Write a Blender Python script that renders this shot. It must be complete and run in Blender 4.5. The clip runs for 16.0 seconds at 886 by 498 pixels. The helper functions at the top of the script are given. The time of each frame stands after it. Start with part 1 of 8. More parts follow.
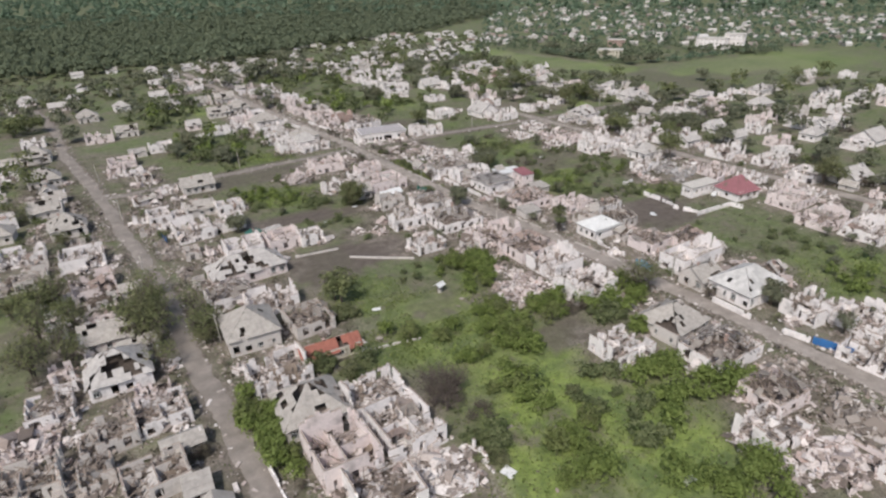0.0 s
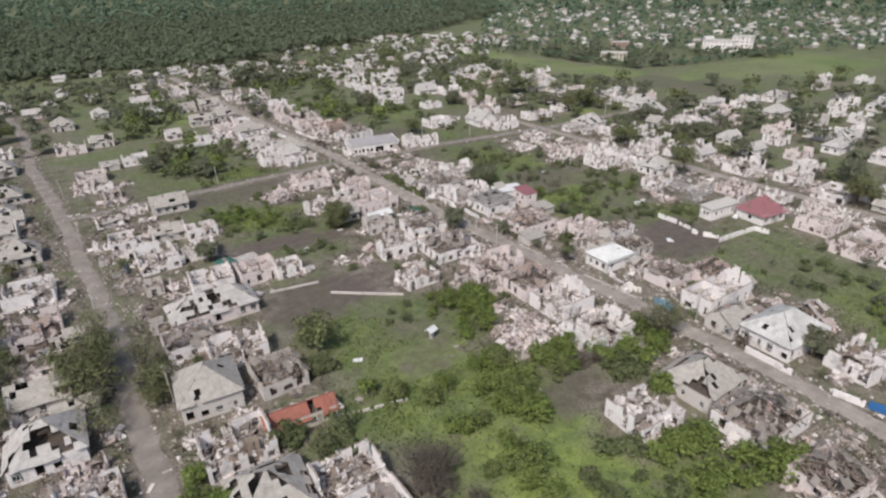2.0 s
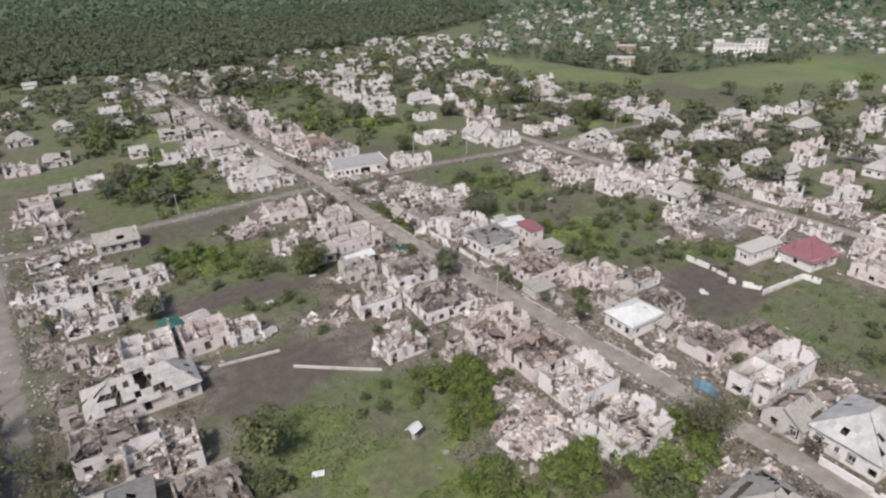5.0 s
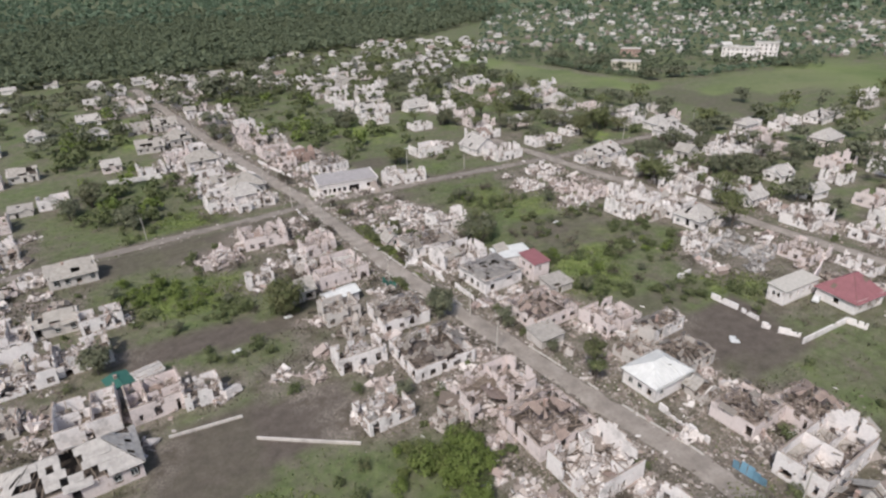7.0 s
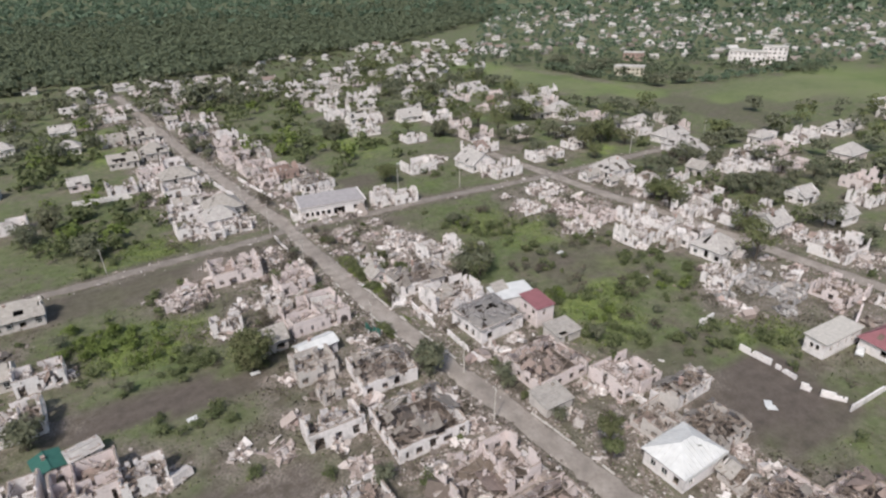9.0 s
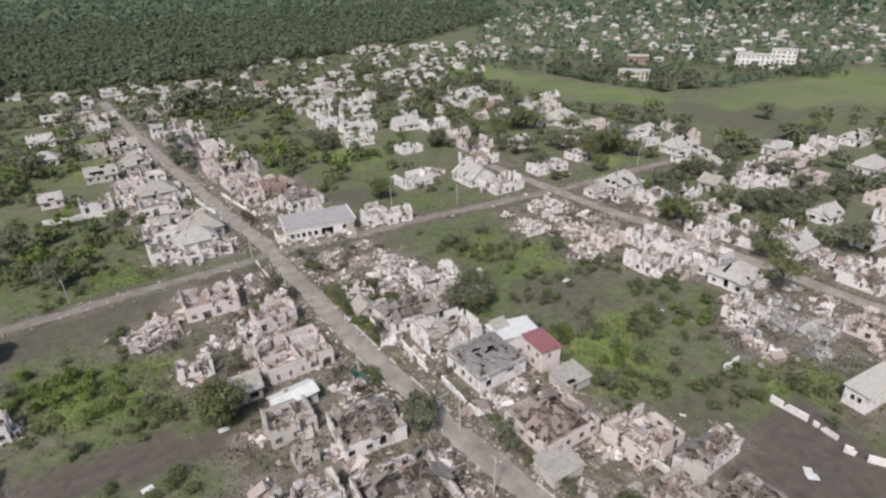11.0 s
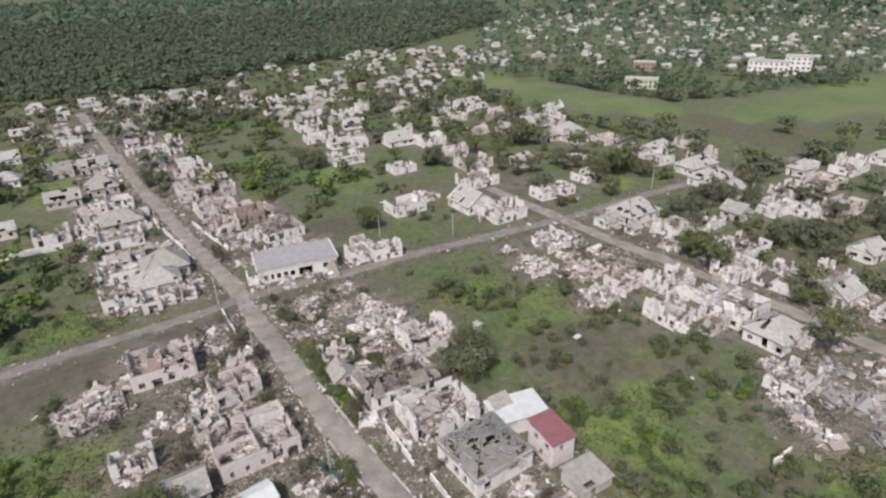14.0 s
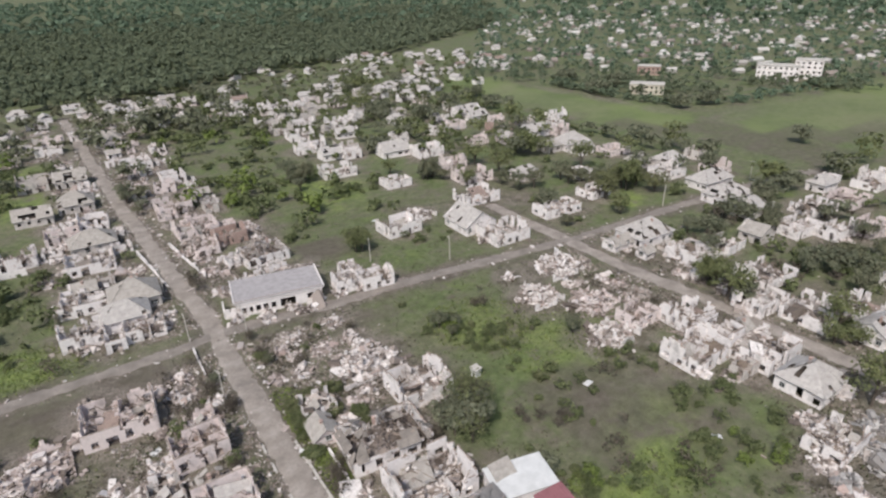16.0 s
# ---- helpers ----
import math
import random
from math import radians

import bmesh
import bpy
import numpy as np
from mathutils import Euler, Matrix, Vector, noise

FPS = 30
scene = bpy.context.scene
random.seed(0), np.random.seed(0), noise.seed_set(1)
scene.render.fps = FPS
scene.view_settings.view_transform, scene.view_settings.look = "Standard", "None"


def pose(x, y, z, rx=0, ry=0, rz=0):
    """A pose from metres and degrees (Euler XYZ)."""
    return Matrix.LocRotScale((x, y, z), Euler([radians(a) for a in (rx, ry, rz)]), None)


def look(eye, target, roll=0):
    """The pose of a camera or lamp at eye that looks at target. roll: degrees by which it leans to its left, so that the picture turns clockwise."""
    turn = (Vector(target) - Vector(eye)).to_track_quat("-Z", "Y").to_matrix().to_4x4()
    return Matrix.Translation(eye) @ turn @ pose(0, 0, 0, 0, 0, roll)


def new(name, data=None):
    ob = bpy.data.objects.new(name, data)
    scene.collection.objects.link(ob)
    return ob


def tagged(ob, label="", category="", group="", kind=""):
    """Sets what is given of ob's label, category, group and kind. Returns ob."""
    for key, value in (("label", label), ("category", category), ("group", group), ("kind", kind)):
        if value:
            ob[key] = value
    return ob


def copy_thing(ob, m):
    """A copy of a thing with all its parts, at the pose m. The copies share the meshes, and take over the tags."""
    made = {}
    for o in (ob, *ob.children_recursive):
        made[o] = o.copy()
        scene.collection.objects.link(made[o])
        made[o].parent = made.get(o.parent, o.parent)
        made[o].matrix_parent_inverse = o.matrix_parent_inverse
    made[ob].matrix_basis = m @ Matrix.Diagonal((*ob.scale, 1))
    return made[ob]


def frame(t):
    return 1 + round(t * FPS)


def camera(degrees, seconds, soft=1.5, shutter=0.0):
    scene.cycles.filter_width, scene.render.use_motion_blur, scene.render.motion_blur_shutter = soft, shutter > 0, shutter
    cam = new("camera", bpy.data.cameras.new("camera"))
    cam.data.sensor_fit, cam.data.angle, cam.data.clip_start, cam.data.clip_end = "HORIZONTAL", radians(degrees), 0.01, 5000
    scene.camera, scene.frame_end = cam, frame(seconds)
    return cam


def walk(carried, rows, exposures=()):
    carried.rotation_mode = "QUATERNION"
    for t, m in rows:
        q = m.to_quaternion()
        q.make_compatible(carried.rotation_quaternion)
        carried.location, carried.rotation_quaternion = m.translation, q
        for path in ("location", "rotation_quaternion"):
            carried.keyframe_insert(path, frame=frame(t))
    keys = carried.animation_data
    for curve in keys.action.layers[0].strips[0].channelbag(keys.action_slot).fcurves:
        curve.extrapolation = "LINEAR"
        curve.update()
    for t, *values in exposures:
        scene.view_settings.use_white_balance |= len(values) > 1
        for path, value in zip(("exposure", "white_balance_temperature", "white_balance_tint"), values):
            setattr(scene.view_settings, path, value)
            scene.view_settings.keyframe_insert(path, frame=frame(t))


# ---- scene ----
cam = camera(73.6, 16.0, soft=2.4)
METRES, EYE, TILT, LEAN, TURN = 159.66, 80.0, 0.0, 0.0, -30.7
ROWS = [
    (0.0, 0.0, 0.0, 0.0, -0.74, -25.61, 1.54),
    (0.5, 0.0029, 0.0339, -0.0012, -0.75, -25.61, 1.53),
    (1.0, 0.0064, 0.0722, -0.0019, -0.77, -25.62, 1.51),
    (1.5, 0.0093, 0.1015, -0.0021, -0.78, -25.61, 1.51),
    (2.0, 0.0126, 0.1402, -0.0024, -0.8, -25.62, 1.5),
    (2.5, 0.0151, 0.1728, -0.0026, -0.82, -25.62, 1.5),
    (3.0, 0.0184, 0.2086, -0.0033, -0.83, -25.62, 1.49),
    (3.5, 0.0212, 0.2431, -0.0036, -0.84, -25.63, 1.5),
    (4.0, 0.0243, 0.2796, -0.0039, -0.86, -25.64, 1.49),
    (6.5, 0.0404, 0.4498, -0.0048, -0.89, -25.63, 1.49),
    (7.0, 0.0437, 0.4863, -0.0052, -0.9, -25.63, 1.49),
    (7.5, 0.047, 0.5194, -0.005, -0.92, -25.64, 1.52),
    (8.0, 0.0511, 0.5581, -0.0046, -0.93, -25.63, 1.5),
    (8.5, 0.0552, 0.5885, -0.002, -0.98, -25.65, 1.49),
    (9.0, 0.0583, 0.6215, 0.0004, -1.03, -25.66, 1.49),
    (11.5, 0.0717, 0.7519, 0.0045, -1.03, -25.66, 1.52),
    (12.0, 0.0743, 0.7782, 0.006, -1.03, -25.65, 1.52),
    (12.5, 0.0769, 0.806, 0.0075, -1.03, -25.65, 1.53),
    (13.0, 0.0792, 0.8316, 0.0086, -1.05, -25.62, 1.56),
    (13.5, 0.0823, 0.8642, 0.01, -1.05, -25.63, 1.56),
    (14.0, 0.0846, 0.888, 0.0109, -1.05, -25.62, 1.58),
    (14.5, 0.087, 0.9173, 0.0116, -1.07, -25.62, 1.59),
    (15.0, 0.0895, 0.9416, 0.0117, -1.07, -25.58, 1.6),
    (15.5, 0.0919, 0.971, 0.0127, -1.08, -25.61, 1.6),
    (16.0, 0.0942, 0.995, 0.0128, -1.08, -25.58, 1.62),
]
walk(cam, [(t, pose(0, 0, EYE, TILT, LEAN, TURN) @ pose(METRES * x, METRES * y, METRES * z, 90 + pitch, roll, yaw)) for t, x, y, z, yaw, pitch, roll in ROWS], exposures=((0.0, 0.14, 6380, 7.5), (16.0, 0.14, 6380, 7.5)))

# ---- light ----
SUN_EL, SUN_AZ = 52.0, 232.0   # degrees above the horizon; compass bearing with +y as north
world = bpy.data.worlds.new("world")
scene.world = world
world.use_nodes = True
_sky = world.node_tree.nodes.new("ShaderNodeTexSky")
_sky.sky_type, _sky.sun_disc = "NISHITA", False
_sky.sun_elevation, _sky.sun_rotation = radians(SUN_EL), radians(SUN_AZ)
_sky.air_density, _sky.dust_density = 1.2, 3.0
world.node_tree.links.new(_sky.outputs[0], world.node_tree.nodes["Background"].inputs[0])
world.node_tree.nodes["Background"].inputs[1].default_value = 0.106
_sun = bpy.data.lights.new("sun", "SUN")
_sun.energy, _sun.angle, _sun.color = 3.1, radians(7), (1.0, 0.95, 0.9)
_sd = Vector((math.sin(radians(SUN_AZ)) * math.cos(radians(SUN_EL)), math.cos(radians(SUN_AZ)) * math.cos(radians(SUN_EL)), math.sin(radians(SUN_EL))))
new("sun", _sun).matrix_world = look(_sd * 100, (0, 0, 0))

# ---- materials ----
def nodes_of(name):
    m = bpy.data.materials.new(name)
    m.use_nodes = True
    return m, m.node_tree.nodes, m.node_tree.links


def add(nt, kind, **inputs):
    n = nt.nodes.new("ShaderNode" + kind)
    for k, v in inputs.items():
        n.inputs[k.replace("_", " ")].default_value = v
    return n


def noise_of(nt, scale, detail=4.0, rough=0.6, coord=None):
    n = add(nt, "TexNoise", Scale=scale, Detail=detail, Roughness=rough)
    if coord is not None:
        nt.links.new(coord, n.inputs["Vector"])
    return n.outputs["Fac"]


def ramp(nt, fac, stops):
    n = nt.nodes.new("ShaderNodeValToRGB")
    while len(n.color_ramp.elements) < len(stops):
        n.color_ramp.elements.new(0.5)
    for e, (p, c) in zip(n.color_ramp.elements, stops):
        e.position, e.color = p, (*c, 1)
    nt.links.new(fac, n.inputs[0])
    return n.outputs[0]


def mix(nt, fac, a, b, mode="MIX"):
    n = nt.nodes.new("ShaderNodeMix")
    n.data_type, n.blend_type = "RGBA", mode
    for v, s in ((fac, n.inputs[0]), (a, n.inputs[6]), (b, n.inputs[7])):
        if isinstance(v, bpy.types.NodeSocket):
            nt.links.new(v, s)
        else:
            s.default_value = v if isinstance(v, (int, float)) else (*v, 1)
    return n.outputs[2]


def finish(m, colour, rough=0.9, bump=None, depth=0.02, metal=0.0):
    nt = m.node_tree
    b = nt.nodes["Principled BSDF"]
    b.inputs["Roughness"].default_value, b.inputs["Metallic"].default_value = rough, metal
    b.inputs["Specular IOR Level"].default_value = 0.25
    nt.links.new(colour, b.inputs["Base Color"])
    if bump is not None:
        n = add(nt, "Bump", Strength=0.7, Distance=depth)
        nt.links.new(bump, n.inputs["Height"])
        nt.links.new(n.outputs[0], b.inputs["Normal"])
    return m


def world_pos(nt):
    return nt.nodes.new("ShaderNodeNewGeometry").outputs["Position"]


def island(nt):
    return nt.nodes.new("ShaderNodeNewGeometry").outputs["Random Per Island"]


def one_random(nt):
    return nt.nodes.new("ShaderNodeObjectInfo").outputs["Random"]


def plaster(name, base, brick=(0.36, 0.22, 0.17), soot=0.5):
    """Weathered plaster with grime, patches of bare brick and soot streaks."""
    m, n, l = nodes_of(name)
    nt = m.node_tree
    p = world_pos(nt)
    big = noise_of(nt, 0.28, 5, 0.65, p)
    fine = noise_of(nt, 2.3, 6, 0.7, p)
    c = mix(nt, ramp(nt, fine, [(0.3, (0, 0, 0)), (0.7, (1, 1, 1))]), [v * 0.78 for v in base], base)
    c = mix(nt, ramp(nt, noise_of(nt, 0.7, 6, 0.7, p), [(0.6, (0, 0, 0)), (0.68, (0.6, 0.6, 0.6))]), c, brick)
    c = mix(nt, ramp(nt, big, [(0.52, (0, 0, 0)), (0.72, (soot, soot, soot))]), c, (0.09, 0.075, 0.065))
    return finish(m, c, 0.92, fine, 0.03)


def slate(name, base, dark, wave=True):
    """Corrugated roofing sheets, each of its own shade, with lichen and dust."""
    m, n, l = nodes_of(name)
    nt = m.node_tree
    p = world_pos(nt)
    snap = nt.nodes.new("ShaderNodeVectorMath")
    snap.operation = "SNAP"
    snap.inputs[1].default_value = (1.1, 1.3, 0.7)
    l.new(p, snap.inputs[0])
    sheet = nt.nodes.new("ShaderNodeTexWhiteNoise")
    l.new(snap.outputs[0], sheet.inputs["Vector"])
    dark = [0.45 * a + 0.55 * b for a, b in zip(dark, base)]
    c = mix(nt, sheet.outputs["Value"], dark, base)
    c = mix(nt, ramp(nt, noise_of(nt, 1.1, 6, 0.7, p), [(0.4, (0, 0, 0)), (0.75, (0.7, 0.7, 0.7))]), c, [v * 0.45 for v in base])
    return finish(m, c, 0.75, noise_of(nt, 6.0, 4, 0.7, p), 0.03)


def rubble_mat(name, stops):
    m, n, l = nodes_of(name)
    nt = m.node_tree
    c = ramp(nt, island(nt), stops)
    n_ = [e for e in nt.nodes if e.type == "VALTORGB"][0]
    n_.color_ramp.interpolation = "CONSTANT"
    p = world_pos(nt)
    f = noise_of(nt, 3.0, 5, 0.7, p)
    c = mix(nt, ramp(nt, f, [(0.35, (0, 0, 0)), (0.7, (0.6, 0.6, 0.6))]), c, (0.20, 0.165, 0.14))
    return finish(m, c, 0.95, f, 0.05)


def plain(name, base, rough=0.85, vary=0.35, scale=1.5, metal=0.0, by_piece=False):
    m, n, l = nodes_of(name)
    nt = m.node_tree
    p = world_pos(nt)
    f = noise_of(nt, scale, 6, 0.7, p)
    c = mix(nt, ramp(nt, f, [(0.3, (0, 0, 0)), (0.72, (1, 1, 1))]), [v * (1 - vary) for v in base], base)
    if by_piece:
        c = mix(nt, ramp(nt, island(nt), [(0.0, (0.45, 0.45, 0.45)), (1.0, (0, 0, 0))]), c, [v * 0.35 for v in base])
    return finish(m, c, rough, noise_of(nt, scale * 5, 4, 0.7, p), 0.02, metal)


def leaf_mat(name, a, b, c3):
    """Leaves: each clump of its own green, and each bush as a whole a little different."""
    m, n, l = nodes_of(name)
    nt = m.node_tree
    c = ramp(nt, island(nt), [(0.0, a), (0.55, b), (1.0, c3)])
    c = mix(nt, ramp(nt, one_random(nt), [(0.0, (0.6, 0.6, 0.6)), (0.5, (0, 0, 0))]), c, (0.160, 0.150, 0.088))
    spots = noise_of(nt, 0.45, 3, 0.6, world_pos(nt))
    c = mix(nt, ramp(nt, spots, [(0.36, (0.5, 0.5, 0.5)), (0.52, (0, 0, 0))]), c, [v * 0.72 for v in a])
    c = mix(nt, ramp(nt, spots, [(0.52, (0, 0, 0)), (0.68, (0.5, 0.5, 0.5))]), c, [min(1, v * 1.35) for v in c3])
    finish(m, c, 0.85)
    b = nt.nodes["Principled BSDF"]
    b.inputs["Specular IOR Level"].default_value = 0.08
    tr, mx = nt.nodes.new("ShaderNodeBsdfTranslucent"), nt.nodes.new("ShaderNodeMixShader")
    mx.inputs[0].default_value = 0.4
    l.new(c, tr.inputs[0])
    l.new(b.outputs[0], mx.inputs[1])
    l.new(tr.outputs[0], mx.inputs[2])
    l.new(mx.outputs[0], [o for o in nt.nodes if o.type == "OUTPUT_MATERIAL"][0].inputs[0])
    return m


WALL = {
    "w": plaster("pale_plaster", (0.865, 0.81, 0.80), soot=0.55),
    "p": plaster("pinkish_plaster", (0.78, 0.68, 0.665), soot=0.5),
    # also used on far rows, where the grey paints haze over white walls
    "g": plaster("grey_plaster", (0.62, 0.57, 0.54), soot=0.4),
    "r": plaster("red_brick_wall", (0.46, 0.33, 0.29)),
    "b": plaster("burnt_plaster", (0.42, 0.40, 0.40), soot=0.8),
    "o": plaster("cream_plaster", (0.6, 0.55, 0.46)),
}
BRICK_BREAK = plain("broken_brick", (0.40, 0.325, 0.285), 0.95, 0.5, 2.5)
SLATE = slate("grey_slate_sheets", (0.40, 0.365, 0.335), (0.28, 0.25, 0.23))
SLATE_PALE = slate("pale_slate_sheets", (0.48, 0.445, 0.425), (0.32, 0.29, 0.275))
SLATE_BURNT = slate("burnt_slate_sheets", (0.275, 0.24, 0.215), (0.13, 0.112, 0.10))
SLATE_RED = slate("reddish_roof_sheets", (0.31, 0.235, 0.205), (0.21, 0.16, 0.14))
TILE_ORANGE = slate("orange_roof_sheets", (0.31, 0.120, 0.088), (0.26, 0.10, 0.075))
SLATE_SCORCHED = slate("scorched_slate_sheets", (0.27, 0.25, 0.24), (0.17, 0.155, 0.147))
METAL_WHITE = plain("white_sheet_metal", (0.68, 0.67, 0.665), 0.55, 0.25, 0.5)
ROOF_WHITE = plain("weathered_white_roofing", (0.60, 0.575, 0.56), 0.8, 0.3, 0.6, by_piece=True)
METAL_RED = plain("red_sheet_metal", (0.30, 0.13, 0.145), 0.65, 0.3, 0.6)
METAL_BLUE = plain("blue_sheet_metal", (0.05, 0.17, 0.42), 0.5, 0.25, 0.8)
METAL_PALE_BLUE = plain("pale_blue_sheet_metal", (0.20, 0.36, 0.48), 0.6, 0.3, 0.8)
METAL_GREEN = plain("green_sheet_metal", (0.045, 0.135, 0.11), 0.6, 0.25, 0.8)
WOOD = plain("weathered_timber", (0.26, 0.205, 0.165), 0.9, 0.5, 2.0, by_piece=True)
LATH = plain("splintered_laths", (0.34, 0.27, 0.225), 0.9, 0.5, 2.0, by_piece=True)
WOOD_BURNT = plain("charred_timber", (0.085, 0.07, 0.06), 0.9, 0.5, 2.0, by_piece=True)
FELT = plain("dark_roofing_felt", (0.40, 0.37, 0.375), 0.9, 0.35, 0.7)
CONCRETE = plain("pale_concrete", (0.55, 0.51, 0.47), 0.9, 0.35, 1.2)
# debris-strewn floor, its colour darkened to deepen the shade inside the shells
SHADED_DEBRIS_FLOOR = plain("debris_strewn_floor", (0.125, 0.10, 0.085), 0.95, 0.6, 1.8)
GLASS_DARK = plain("dark_window_glass", (0.03, 0.034, 0.038), 0.15, 0.2, 1.0)
FRAME_WHITE = plain("white_window_frame", (0.75, 0.74, 0.72), 0.6, 0.15, 3.0)
BARK = plain("grey_brown_bark", (0.14, 0.115, 0.095), 0.95, 0.5, 5.0)
TWIG = plain("bare_grey_twigs", (0.125, 0.10, 0.088), 0.95, 0.4, 3.0)
LEAF = {
    "g": leaf_mat("bright_green_leaves", (0.125, 0.162, 0.048), (0.175, 0.222, 0.066), (0.235, 0.280, 0.096)),
    "m": leaf_mat("mid_green_leaves", (0.106, 0.126, 0.060), (0.150, 0.172, 0.082), (0.202, 0.220, 0.114)),
    "d": leaf_mat("dark_green_leaves", (0.135, 0.145, 0.098), (0.182, 0.192, 0.130), (0.236, 0.240, 0.165)),
    "b": leaf_mat("dry_brown_leaves", (0.090, 0.076, 0.060), (0.130, 0.110, 0.088), (0.175, 0.150, 0.116)),
    "k": leaf_mat("dead_scrub_stalks", (0.046, 0.038, 0.031), (0.072, 0.060, 0.049), (0.105, 0.088, 0.070)),
    "o": leaf_mat("olive_spring_leaves", (0.124, 0.140, 0.066), (0.174, 0.192, 0.092), (0.228, 0.242, 0.120)),
    "w": leaf_mat("woodland_leaves", (0.125, 0.172, 0.118), (0.158, 0.212, 0.144), (0.196, 0.255, 0.176)),
}
RUBBLE_PALE = rubble_mat("pale_rubble", [(0.0, (0.68, 0.62, 0.60)), (0.20, (0.48, 0.42, 0.395)), (0.42, (0.78, 0.73, 0.715)), (0.56, (0.29, 0.245, 0.225)), (0.72, (0.40, 0.32, 0.295)), (0.80, (0.12, 0.098, 0.088))])
RUBBLE_PINK = rubble_mat("brick_rubble", [(0.0, (0.60, 0.525, 0.505)), (0.22, (0.42, 0.35, 0.33)), (0.44, (0.72, 0.655, 0.64)), (0.58, (0.29, 0.235, 0.215)), (0.74, (0.43, 0.33, 0.305)), (0.82, (0.12, 0.096, 0.086))])
SHARDS = rubble_mat("dusty_masonry_splinters", [(0.0, (0.30, 0.262, 0.238)), (0.3, (0.20, 0.168, 0.148)), (0.52, (0.46, 0.415, 0.39)), (0.66, (0.14, 0.115, 0.10)), (0.84, (0.34, 0.275, 0.25)), (0.94, (0.66, 0.61, 0.585))])
RUBBLE_GREY = rubble_mat("burnt_grey_rubble", [(0.0, (0.34, 0.33, 0.33)), (0.3, (0.24, 0.225, 0.22)), (0.5, (0.52, 0.50, 0.49)), (0.66, (0.16, 0.15, 0.15)), (0.85, (0.40, 0.36, 0.34))])


def road_mat(name="dusty_broken_asphalt", k=1.0):
    m, n, l = nodes_of(name)
    nt = m.node_tree
    p = world_pos(nt)
    f = noise_of(nt, 0.22, 6, 0.65, p)
    c = ramp(nt, f, [(0.32, (0.20 * k, 0.172 * k, 0.152 * k)), (0.5, (0.275 * k, 0.238 * k, 0.212 * k)), (0.68, (0.36 * k, 0.315 * k, 0.282 * k))])
    c = mix(nt, ramp(nt, noise_of(nt, 1.6, 6, 0.7, p), [(0.5, (0, 0, 0)), (0.7, (0.6, 0.6, 0.6))]), c, (0.185, 0.158, 0.14))
    return finish(m, c, 0.9, noise_of(nt, 4.0, 5, 0.7, p), 0.04)


